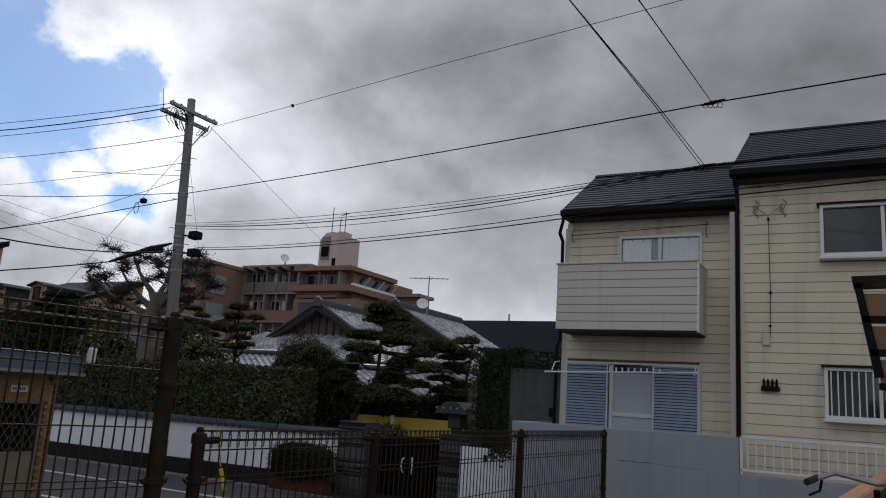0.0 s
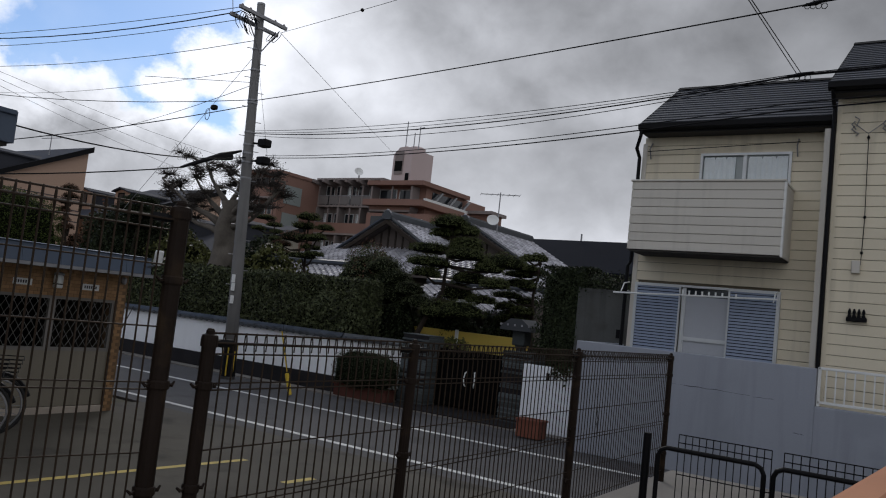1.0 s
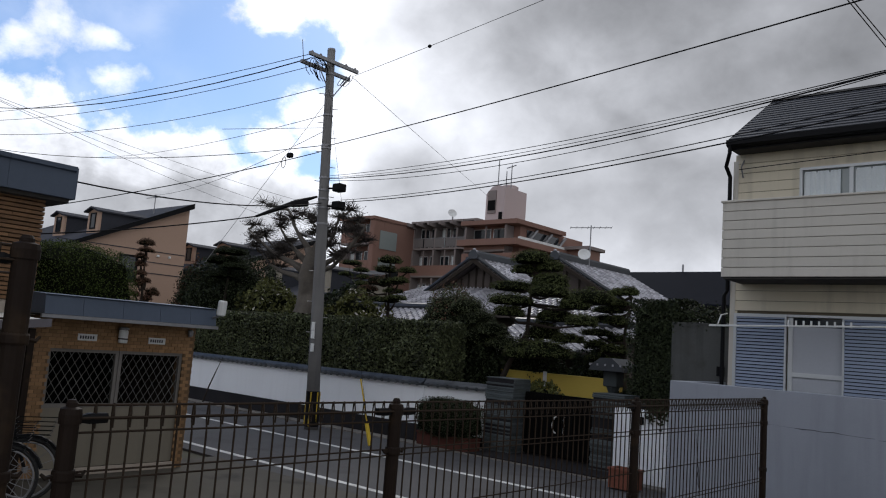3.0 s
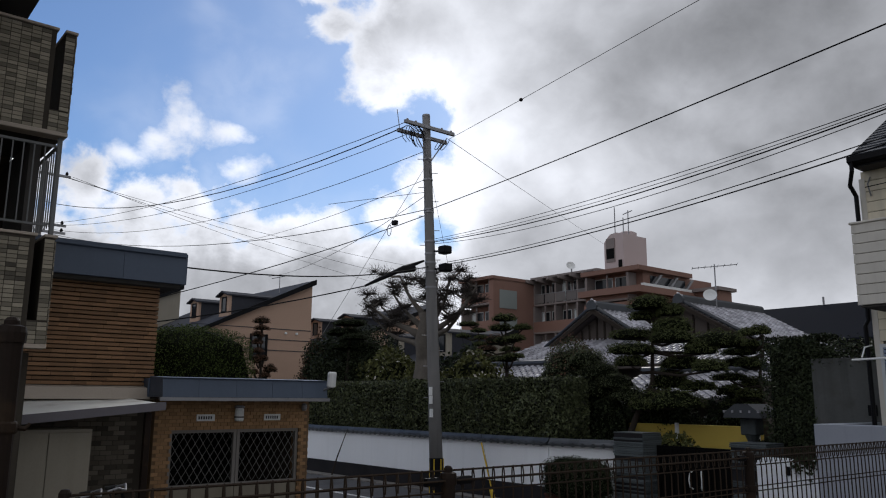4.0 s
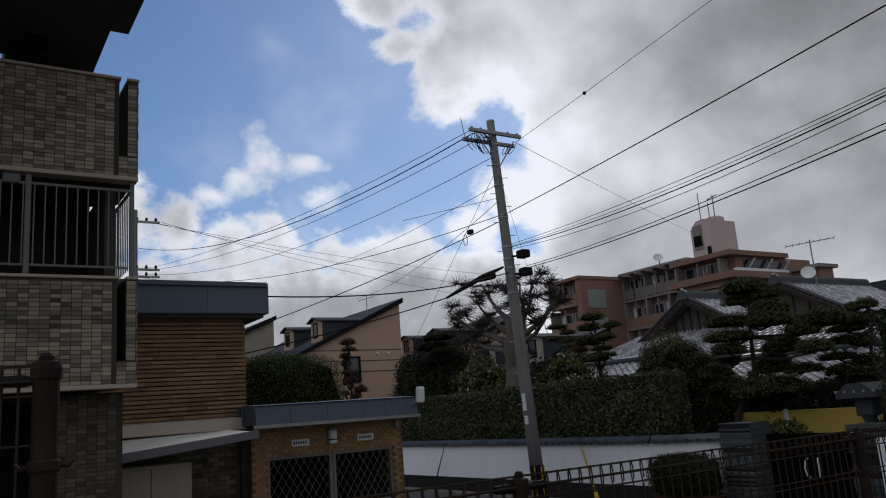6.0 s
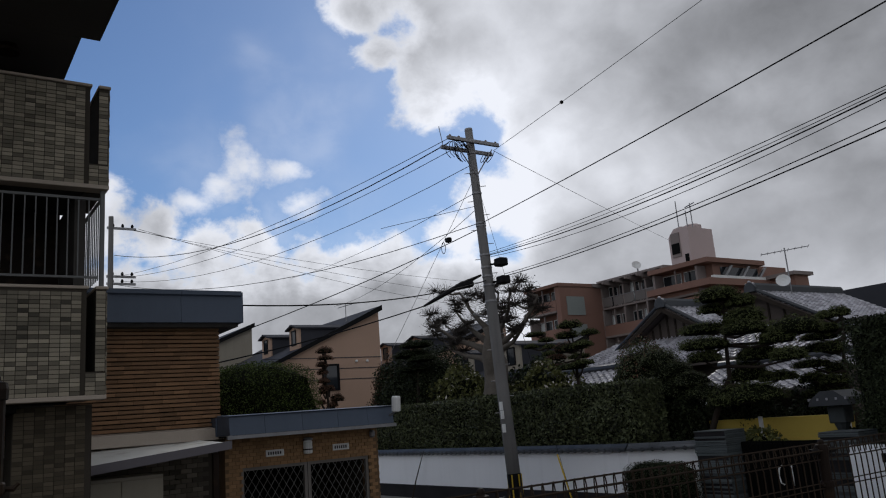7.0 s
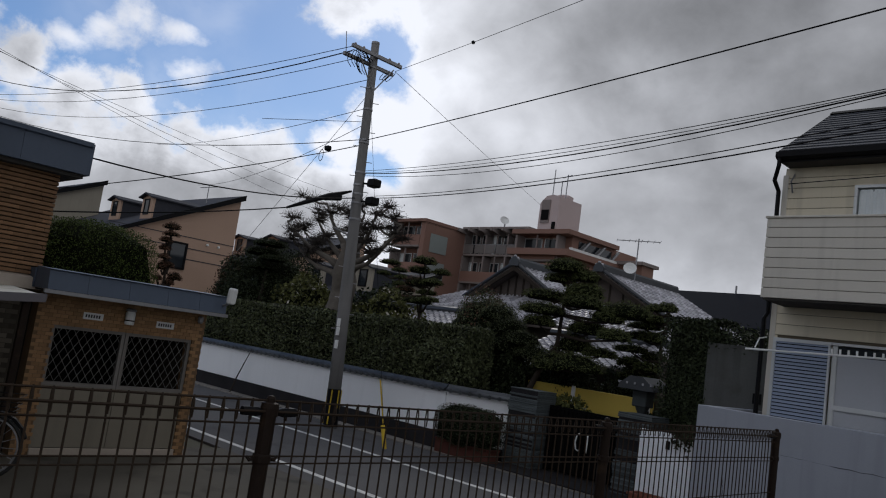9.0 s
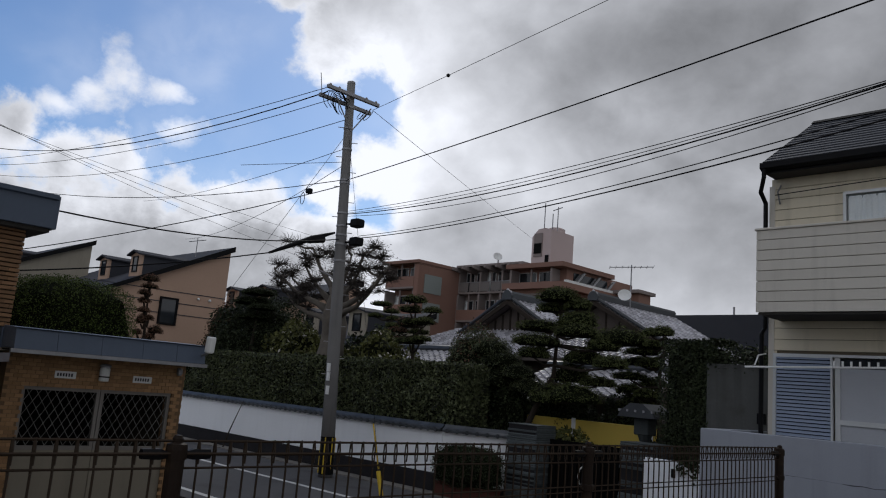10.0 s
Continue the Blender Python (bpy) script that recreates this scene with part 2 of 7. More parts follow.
M_BEIGE = mat("beige_panel", (0.32, 0.29, 0.235), 0.75, 0.1, 0.8, 30, 0.1, streak=0.15)
M_STONE_SILL = mat("beige_sill", (0.42, 0.36, 0.3), 0.8, 0.12, 1.5, 30, 0.15)
M_PALE_ROOF = mat("pale_sheet_roof", (0.82, 0.83, 0.79), 0.45, 0.08, 1, 20, 0.08, stain=(0.58, 0.57, 0.53))
M_POLE = mat("pole_concrete", (0.19, 0.187, 0.185), 0.9, 0.2, 1.2, 40, 0.3, streak=0.3)
M_GALV = mat("galvanised_steel", (0.28, 0.28, 0.29), 0.5, 0.2, 4, 40, 0.05, metal=0.5)
M_CABLE = mat("black_cable", (0.008, 0.008, 0.009), 0.7, 0.1, 4, 40, 0.0, spec=0.1)
M_YELLOW = mat("yellow_plastic", (0.55, 0.38, 0.03), 0.5, 0.2, 3, 30, 0.05)
M_OCHRE_WALL = mat("ochre_yellow_wall", (0.62, 0.46, 0.1), 0.8, 0.12, 1, 30, 0.15)
M_PILLAR = mat("slate_stack", (0.075, 0.088, 0.092), 0.75, 0.25, 3, 40, 0.3, rand=0.4)
M_GATE = mat("black_gate", (0.004, 0.004, 0.004), 0.8, 0.2, 2, 30, 0.05, spec=0.05)
M_TERRA = mat("terracotta", (0.2, 0.07, 0.045), 0.8, 0.2, 3, 40, 0.2)
M_STONE_TILE = mat("grey_brown_stone_tile", (0.17, 0.148, 0.118), 0.75, 0.1, 1, 40, 0.2, rand=0.35, island=0.35, spec=0.15)
# darker copy of the terracotta, with the recess's shade in its colour
M_SHADED_TERRA = mat("shaded_terracotta", (0.085, 0.034, 0.026), 0.85, 0.25, 3, 40, 0.2, spec=0.1)
M_PANEL = mat("smoked_balcony_panel", (0.17, 0.155, 0.15), 0.6, 0.15, 0.5, 10, 0.05)
M_DARKGREEN = mat("dark_green_render", (0.02, 0.024, 0.018), 0.9, 0.2, 1, 20, 0.1)
M_COPING = mat("orange_coping", (0.5, 0.24, 0.14), 0.8, 0.12, 2, 50, 0.2)
M_APT = mat("red_brown_brick", (0.24, 0.138, 0.108), 0.8, 0.14, 0.3, 12, 0.15)
M_APT_GREY = mat("grey_concrete_wall", (0.24, 0.205, 0.195), 0.85, 0.12, 0.3, 8, 0.1)
M_TOWER = mat("pink_grey_render", (0.52, 0.43, 0.42), 0.85, 0.08, 0.3, 8, 0.1)
M_TOWN = mat("salmon_render", (0.46, 0.315, 0.235), 0.85, 0.12, 0.3, 10, 0.1)
M_DARK_ROOF = mat("dark_blue_roof", (0.05, 0.052, 0.062), 0.8, 0.2, 0.4, 6, 0.2, spec=0.08)
M_BLACK_ROOF = mat("black_sheet_roof", (0.013, 0.015, 0.021), 0.85, 0.2, 0.4, 6, 0.1, spec=0.03)
M_TIMBER = mat("weathered_timber", (0.105, 0.088, 0.08), 0.85, 0.25, 1.5, 20, 0.2, spec=0.15)
M_BARK = mat("grey_bark", (0.13, 0.115, 0.1), 0.95, 0.35, 3, 18, 0.8)
M_BARK_DARK = mat("pine_bark", (0.042, 0.034, 0.028), 0.95, 0.35, 3, 18, 0.8, spec=0.1)
M_HEDGE = mat("hedge_leaf", (0.066, 0.077, 0.037), 0.5, 0.4, 1.4, 8, 0.0, island=0.9, spec=0.2)
M_DARKLEAF = mat("dark_leaf", (0.027, 0.035, 0.017), 0.5, 0.4, 1.4, 8, 0.0, island=0.7, spec=0.12)
M_DOME = mat("clipped_leaf", (0.058, 0.08, 0.02), 0.6, 0.3, 1.4, 8, 0.0, island=0.5, spec=0.1)
M_YARD = mat("dark_yard_concrete", (0.085, 0.077, 0.063), 0.9, 0.35, 0.7, 40, 0.3, stain=(0.045, 0.041, 0.035))
M_HUT_DOOR = mat("dull_door_panel", (0.23, 0.205, 0.16), 0.75, 0.1, 0.8, 30, 0.1, streak=0.2)
M_RAIL = mat("dull_railing", (0.14, 0.145, 0.145), 0.5, 0.1, 2, 40, 0.05)
M_PINE = mat("pine_needle", (0.075, 0.088, 0.034), 0.7, 0.35, 1.6, 8, 0.0, island=0.6, spec=0.12)
M_LIGHTLEAF = mat("yellow_green_leaf", (0.085, 0.09, 0.03), 0.6, 0.4, 1.4, 8, 0.0, island=0.6, spec=0.15)
M_REDLEAF = mat("reddish_leaf", (0.11, 0.062, 0.042), 0.7, 0.4, 1.4, 8, 0.0, island=0.6, spec=0.12)
M_TWIG = mat("bare_twig", (0.05, 0.042, 0.037), 0.9, 0.3, 3, 20, 0.2)
# near-black core colour puts the deep shade inside foliage into the mass
M_CORE = mat("foliage_inner_shade", (0.008, 0.01, 0.005), 0.95, 0.4, 3, 20, 0.3, spec=0.02)
M_BLOSSOM = mat("white_blossom", (0.7, 0.66, 0.6), 0.7, 0.1, 3, 30, 0.0)
# near-black colour stands in for shade inside the garage, hut and tower
M_INTERIOR = mat("interior_shade_lining", (0.01, 0.01, 0.01), 0.9, 0.2, 1, 10, 0.0, spec=0.05)
M_INK = mat("dark_print", (0.05, 0.05, 0.06), 0.7, 0.1, 3, 30, 0.0)
# dark base colour stands in for shade under eaves, slabs and balconies
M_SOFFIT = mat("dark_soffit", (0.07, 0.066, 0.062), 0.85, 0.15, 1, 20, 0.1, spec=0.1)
M_RUBBER = mat("black_rubber", (0.02, 0.02, 0.02), 0.8, 0.2, 5, 40, 0.1)

# ---------- mesh tools ----------


def world_of(ob):
    if ob.parent:
        return world_of(ob.parent) @ ob.matrix_parent_inverse @ ob.matrix_basis
    return ob.matrix_basis.copy()


def attach(ob, parent):
    ob.parent = parent
    ob.matrix_parent_inverse = world_of(parent).inverted()
    return ob


def thing(name, loc, label, category, group="", kind=""):
    e = new(name)
    e.matrix_basis = Matrix.Translation(loc)
    return tagged(e, label, category, group, kind)


def mesh_of(name, bm, material):
    me = bpy.data.meshes.new(name)
    bm.to_mesh(me)
    bm.free()
    me.materials.append(material)
    return me


def part(name, bm, material, parent=None, label="", smooth=False):
    me = mesh_of(name, bm, material)
    if smooth:
        me.shade_smooth()
    ob = new(name, me)
    if parent:
        attach(ob, parent)
    return tagged(ob, label)


def piece(name, me, m, parent):
    ob = new(name, me)
    attach(ob, parent)
    ob.matrix_basis = m
    return ob


def box(x0, y0, z0, x1, y1, z1, bevel=0.0, bm=None):
    bm2 = bm or bmesh.new()
    vs = [bm2.verts.new(p) for p in ((x0, y0, z0), (x1, y0, z0), (x1, y1, z0), (x0, y1, z0), (x0, y0, z1), (x1, y0, z1), (x1, y1, z1), (x0, y1, z1))]
    fs = [bm2.faces.new([vs[i] for i in f]) for f in ((3, 2, 1, 0), (4, 5, 6, 7), (0, 1, 5, 4), (1, 2, 6, 5), (2, 3, 7, 6), (3, 0, 4, 7))]
    if bevel:
        es = list({e for f in fs for e in f.edges})
        bmesh.ops.bevel(bm2, geom=es, offset=bevel, segments=1, affect="EDGES")
    return bm2


def prism(pts, axis, a, b):
    """A solid with the outline pts (two coordinates) drawn along an axis from a to b."""
    bm = bmesh.new()

    def place(p, v):
        return {"x": (v, p[0], p[1]), "y": (p[0], v, p[1]), "z": (p[0], p[1], v)}[axis]

    lo = [bm.verts.new(place(p, a)) for p in pts]
    hi = [bm.verts.new(place(p, b)) for p in pts]
    bm.faces.new(lo)
    bm.faces.new(hi[::-1])
    for i in range(len(pts)):
        j = (i + 1) % len(pts)
        bm.faces.new((lo[j], lo[i], hi[i], hi[j]))
    bmesh.ops.recalc_face_normals(bm, faces=bm.faces)
    return bm


def tube(pts, radii, sides=8, bm=None, caps=True):
    bm = bm or bmesh.new()
    pts = [Vector(p) for p in pts]
    if isinstance(radii, (int, float)):
        radii = [radii] * len(pts)
    rings = []
    side = None
    for i, p in enumerate(pts):
        d = (pts[min(i + 1, len(pts) - 1)] - pts[max(i - 1, 0)]).normalized()
        if side is None:
            side = d.cross(Vector((0, 0, 1)) if abs(d.z) < 0.95 else Vector((1, 0, 0))).normalized()
        side = (side - d * side.dot(d)).normalized()
        up = d.cross(side)
        rings.append([bm.verts.new(p + radii[i] * (math.cos(a) * side + math.sin(a) * up)) for a in (2 * math.pi * k / sides for k in range(sides))])
    for r0, r1 in zip(rings, rings[1:]):
        for k in range(sides):
            bm.faces.new((r0[k], r0[(k + 1) % sides], r1[(k + 1) % sides], r1[k]))
    if caps:
        bm.faces.new(rings[0][::-1])
        bm.faces.new(rings[-1])
    return bm


def lathe(profile, centre, sides=16, bm=None):
    """A turned solid: profile of (radius, z)."""
    bm = bm or bmesh.new()
    rings = [[bm.verts.new((centre[0] + r * math.cos(2 * math.pi * k / sides), centre[1] + r * math.sin(2 * math.pi * k / sides), centre[2] + z)) for k in range(sides)] for r, z in profile]
    for r0, r1 in zip(rings, rings[1:]):
        for k in range(sides):
            bm.faces.new((r0[k], r0[(k + 1) % sides], r1[(k + 1) % sides], r1[k]))
    bm.faces.new(rings[0][::-1])
    bm.faces.new(rings[-1])
    return bm


def raw(name, verts, faces, material, parent=None, label="", kind=""):
    me = bpy.data.meshes.new(name)
    me.from_pydata([tuple(v) for v in verts], [], faces)
    me.materials.append(material)
    ob = new(name, me)
    if parent:
        attach(ob, parent)
    return tagged(ob, label, kind=kind)


rng = np.random.default_rng(7)


def leaf_arrays(pos, normal, size, spread=0.9, aspect=0.55):
    """Small pointed leaves, each of two triangles, at the given places."""
    n = len(pos)
    nrm = normal + spread * rng.normal(size=(n, 3))
    nrm /= np.linalg.norm(nrm, axis=1)[:, None] + 1e-9
    a = np.cross(nrm, rng.normal(size=(n, 3)))
    a /= np.linalg.norm(a, axis=1)[:, None] + 1e-9
    b = np.cross(nrm, a)
    s = (size * rng.uniform(0.6, 1.35, n))[:, None]
    v = np.stack([pos - a * s, pos + b * s * aspect + nrm * s * 0.15, pos + a * s, pos - b * s * aspect + nrm * s * 0.15], 1).reshape(-1, 3)
    f = np.arange(4 * n).reshape(-1, 4)
    return v, f


def leaves(name, pos, normal, size, material, parent, spread=0.9, aspect=0.55, label=""):
    v, f = leaf_arrays(np.asarray(pos), np.asarray(normal), size, spread, aspect)
    return raw(name, v.tolist(), f.tolist(), material, parent, label, kind="stuff")


def blob_points(centre, radii, n, lumpy=0.18, low=-0.35, square=0):
    """Points on a lumpy dome with their outward directions."""
    d = rng.normal(size=(int(n * 1.8), 3))
    d /= np.linalg.norm(d, axis=1)[:, None]
    d = d[d[:, 2] > low][:n]
    if square:
        d = d / (np.abs(d) ** square).sum(axis=1)[:, None] ** (1 / square)
    k = np.array([noise.noise(Vector((q * 2.3 + np.array(centre)).tolist())) for q in d])
    r = (1 + lumpy * 2 * k) * rng.uniform(0.88, 1.03, len(d))
    return np.array(centre) + d * np.array(radii) * r[:, None], d / np.array(radii) * min(radii)


def core(centre, radii, scale=0.86, bm=None, low=-0.35, square=0):
    bm = bm or bmesh.new()
    res = bmesh.ops.create_icosphere(bm, subdivisions=2, radius=1.0)
    for v in res["verts"]:
        k = 1 + (0.05 if square else 0.2) * noise.noise(v.co * 2.3 + Vector(centre))
        if square:
            v.co /= sum(abs(q) ** square for q in v.co) ** (1 / square)
        v.co = Vector([c + q * r * scale * k for c, q, r in zip(centre, (v.co.x, v.co.y, max(v.co.z, low)), radii)])
    return bm


def bush(name, centre, radii, n, size, material, label, category="shrub", base=None, extra=None, lumpy=0.18, square=0):
    t = thing(name, base or (centre[0], centre[1], centre[2] - radii[2]), label, category)
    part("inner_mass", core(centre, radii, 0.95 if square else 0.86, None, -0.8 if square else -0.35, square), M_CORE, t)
    part("stem", tube([(centre[0], centre[1], min(centre[2] - radii[2] * 1.05, (base or (0, 0, 99))[2])), (centre[0], centre[1], centre[2])], 0.09, 6), M_BARK_DARK, t)
    p, d = blob_points(centre, radii, n, lumpy, -0.7 if square else -0.35, square)
    leaves("leaves", p, d, size, material, t)
    if extra:
        p, d = blob_points(centre, radii, extra[0])
        leaves(extra[3], p, d, extra[1], extra[2], t)
    return t


def sag(a, b, drop, n=14):
    a, b = Vector(a), Vector(b)
    return [a.lerp(b, i / n) - Vector((0, 0, drop * 4 * (i / n) * (1 - i / n))) for i in range(n + 1)]


def cable(name, a, b, drop, r, label, n=14, pts=None):
    ob = part(name, tube(pts or sag(a, b, drop, n), r, 5), M_CABLE)
    return tagged(ob, label, "cable", "overhead cables")

# ---------- ground, road and paving ----------
tagged(part("ground", box(-1500, -1500, -0.5, 1500, 1500, -0.05), M_EARTH), "bare earth and distant ground round the houses", "ground", kind="structure")
road = tagged(part("road", box(-90, 12.35, -0.2, 60, 17.95, 0.0), M_ASPHALT), "grey asphalt street with white edge lines", "road", kind="structure")
for y in (12.85, 15.75):
    tagged(part("road_marking", box(-80, y - 0.07, 0.0, 50, y + 0.07, 0.005), M_LINE), "worn white painted edge line on the street", "road marking", "road edge lines", "structure")
tagged(part("pavement", box(-90, 17.95, -0.2, -5.9, 21.0, 0.03), M_CONCRETE), "grey concrete strip along the garden wall", "pavement", kind="structure")
tagged(part("parking_lot", box(-13.2, -14, -0.2, -2.2, 12.35, 0.004), M_YARD), "stained concrete parking yard beside the street", "parking lot", kind="structure")
for x0, y0, x1, y1 in ((-8.45, 6.0, -8.05, 10.45), (-6.75, 9.9, -6.72, 10.45)):
    bm = bmesh.new()
    vs = [bm.verts.new(p) for p in ((x0 - 0.06, y0, 0.009), (x0 + 0.06, y0, 0.009), (x1 + 0.06, y1, 0.009), (x1 - 0.06, y1, 0.009))]
    bm.faces.new(vs)
    tagged(part("parking_line", bm, M_YELLOW_LINE), "worn yellow painted line on the parking yard", "road marking", "parking lines", "structure")
terrace = tagged(part("terrace", box(-2.2, -14, -0.2, 12, 11.6, 0.9), M_CONCRETE), "raised concrete terrace on a low retaining wall", "terrace", kind="structure")

# ---------- wire mesh fence ----------


def wire_mesh(name, length):
    return mesh_of(name, tube([(0, 0, 0), (0, 0, length)], 0.0042, 5), M_WIRE)


def fence_run(t, a, b, z0, z1, step, rows, side=1):
    """One mesh panel between two posts: uprights, cross wires and a folded top."""
    a, b = Vector((a[0], a[1], 0)), Vector((b[0], b[1], 0))
    d = (b - a).normalized()
    n = Vector((-d.y, d.x, 0)) * side
    length = (b - a).length
    me = wire_mesh("upright_wire", z1 - z0 - 0.1)
    count = max(1, round((length - 0.1) / step))
    for i in range(count):
        p = a + d * (0.05 + (i + 0.5) * (length - 0.1) / count)
        piece("upright_wire", me, Matrix.Translation((p.x, p.y, z0)), t)
    for z in rows:
        for dz in ((0.0, 0.028) if z in rows[2:5:2] else (0.0,)):
            bm = tube([a + Vector((0, 0, z + dz)), b + Vector((0, 0, z + dz))], 0.0036, 5)
            part("cross_wire", bm, M_WIRE, t)
    # folded top: four long wires tied by a narrow loop on each upright
    top = [(0.0, z1 - 0.088, 0.004), (0.017, z1 - 0.046, 0.0048), (0.0, z1, 0.0045), (-0.017, z1 - 0.04, 0.0048)]
    for off, z, r in top:
        part("top_wire", tube([a + n * off + Vector((0, 0, z)), b + n * off + Vector((0, 0, z))], r, 5), M_WIRE, t)
    loop = [Vector((0, 0, z1 - 0.1)), n * 0.008 + Vector((0, 0, z1 - 0.055)), n * 0.006 + Vector((0, 0, z1 - 0.01)), Vector((0, 0, z1 + 0.005)), n * -0.007 + Vector((0, 0, z1 - 0.03)), n * -0.005 + Vector((0, 0, z1 - 0.075))]
    lm = mesh_of("top_loop", tube(loop, 0.0042, 4), M_WIRE)
    for i in range(count):
        p = a + d * (0.05 + (i + 0.5) * (length - 0.1) / count)
        piece("top_loop", lm, Matrix.Translation((p.x, p.y, 0)), t)
    # clips that hold the folded top at both posts
    for p, k in ((a, 1), (b, -1)):
        clip = [p + d * (0.03 * k) + Vector((0, 0, z1 - 0.045)), p + d * (0.06 * k) + Vector((0, 0, z1 - 0.043)), p + d * (0.12 * k) + Vector((0, 0, z1 - 0.042))]
        part("rail_clip", tube(clip, [0.012, 0.02, 0.018], 6), M_BLACK, t)


def fence_post(t, x, y, z0, z1, r=0.03):
    p = part("post", lathe([(r, 0), (r, z1 - z0 - 0.02), (r * 0.9, z1 - z0)], (x, y, z0), 14), M_BROWN_METAL, t, smooth=False)
    part("cap", lathe([(r * 1.18, -0.02), (r * 1.2, 0.01), (r * 1.1, 0.028), (r * 0.62, 0.034), (r * 0.6, 0.046), (r * 0.4, 0.056), (0.002, 0.058)], (x, y, z1), 14), M_BROWN_METAL, p)
    for z in np.arange(z0 + 0.3, z1 - 0.02, 0.42):
        part("clamp", lathe([(r * 1.12, -0.018), (r * 1.2, -0.012), (r * 1.2, 0.012), (r * 1.12, 0.018)], (x, y, z), 14), M_BROWN_METAL, p)
        part("bracket", tube([(x, y + r * 0.9, z), (x + 0.006, y + r + 0.026, z - 0.004), (x, y + r + 0.04, z + 0.01)], [0.008, 0.008, 0.005], 5), M_BROWN_METAL, p)
        part("bracket", tube([(x, y - r * 0.9, z), (x + 0.006, y - r - 0.026, z - 0.004), (x, y - r - 0.04, z + 0.01)], [0.008, 0.008, 0.005], 5), M_BROWN_METAL, p)


FX, FT = -2.06, 2.27
fence = thing("mesh_fence", (FX, 7.5, 0.9), "dark brown wire mesh fence with capped posts on the terrace", "fence")
POSTS = (4.37, 5.86, 8.22, 10.74)
for y in POSTS:
    fence_post(fence, FX, y, 0.9, FT - 0.048)
for y0, y1 in zip(POSTS, POSTS[1:]):
    fence_run(fence, (FX, y0), (FX, y1), 0.98, FT - 0.01, 0.06, (1.02, 1.27, 1.52, 1.77, 2.02))
tall = thing("mesh_fence", (-2.12, 4.19, 0.9), "taller dark brown wire mesh fence with a thick capped post", "fence")
fence_post(tall, -2.12, 4.19, 0.9, 2.73, 0.037)
fence_run(tall, (-2.12, 4.19), (-2.62, 2.2), 0.98, 2.75, 0.045, (1.02, 1.27, 1.52, 1.77, 2.02, 2.27, 2.52))
fence_post(tall, -2.62, 2.2, 0.9, 2.73, 0.037)
fence_run(tall, (-2.62, 2.2), (-3.12, 0.2), 0.98, 2.75, 0.045, (1.02, 1.27, 1.52, 1.77, 2.02, 2.27, 2.52))
fence_post(tall, -3.12, 0.2, 0.9, 2.73, 0.037)

# low tubular railing with a small mesh beyond the terrace end
rail = thing("low_railing", (-0.7, 7.8, 0.9), "low black tubular railing with wire mesh behind it", "railing")
part("post", tube([(-1.34, 7.95, 0.9), (-1.34, 7.95, 1.73)], 0.028, 10), M_BLACK, rail)
for x0, x1 in ((-1.22, -0.5), (-0.44, 0.3)):
    r = 0.06
    pts = [(x0, 7.85, 0.9), (x0, 7.85, 1.6), (x0 + 0.02, 7.85, 1.64), (x0 + r, 7.85, 1.66), (x1 - r, 7.85, 1.66), (x1 - 0.02, 7.85, 1.64), (x1, 7.85, 1.6), (x1, 7.85, 0.9)]
    part("hoop", tube(pts, 0.017, 8), M_BLACK, rail)
for x0, x1 in ((-1.15, -0.5), (-0.42, 0.28)):
    for i in range(14):
        x = x0 + (x1 - x0) * i / 13
        part("wire", tube([(x, 8.1, 0.9), (x, 8.1, 1.74)], 0.0035, 4), M_BLACK, rail)
    for z in (1.2, 1.45, 1.68, 1.74):
        part("wire", tube([(x0, 8.1, z), (x1, 8.1, z)], 0.004, 4), M_BLACK, rail)

# terrace side wall with an orange coping
SLANT = 0.068


def slanted(bm):
    for v in bm.verts:
        v.co.x += SLANT * (v.co.y - 4.66)
    return bm


tagged(part("wall_east", slanted(box(0.14, 4.3, 0.9, 0.25, 14.0, 1.84)), M_DARKGREEN), "dark low rendered wall along the terrace", "wall", kind="structure")
tagged(part("wall_coping", slanted(prism([(0.12, 1.84), (0.27, 1.84), (0.27, 1.91), (0.255, 1.93), (0.135, 1.93), (0.12, 1.91)], "y", 4.2, 14.1)), M_COPING), "orange terracotta-coloured wall coping", "coping", kind="structure")

# ---------- cream house ----------


def segs(lo, hi, holes):
    """What is left of the stretch lo..hi when holes are taken out."""
    out, at = [], lo
    for a, b in sorted(holes):
        if a > at:
            out.append((at, min(a, hi)))
        at = max(at, b)
    if at < hi:
        out.append((at, hi))
    return [(a, b) for a, b in out if b - a > 0.02]


def siding(t, x0, x1, y, z0, z1, pitch, openings, material, name="siding_board"):
    """Horizontal lapped boards on a wall that faces -y, cut round the openings (x0, z0, x1, z1)."""
    z = z0
    while z < z1 - 0.03:
        zt = min(z + pitch, z1)
        holes = [(o[0], o[2]) for o in openings if o[1] < zt - 0.03 and o[3] > z + 0.03]
        for a, b in segs(x0, x1, holes):
            bm = prism([(y + 0.004, z + 0.006), (y - 0.019, z + 0.006), (y - 0.022, z + 0.013), (y - 0.018, zt - 0.004), (y + 0.004, zt)], "x", a, b)
            part(name, bm, material, t)
        z = zt


def frame_ring(x0, z0, x1, z1, y0, y1, w):
    bm = box(x0, y0, z0, x1, y1, z0 + w)
    box(x0, y0, z1 - w, x1, y1, z1, bm=bm)
    box(x0, y0, z0 + w, x0 + w, y1, z1 - w, bm=bm)
    box(x1 - w, y0, z0 + w, x1, y1, z1 - w, bm=bm)
    return bm


house = thing("house", (1.0, 20.0, 0.3), "two-storey cream house with lapped siding and grey slate roof", "house")
HY, RY = 18.52, 17.95
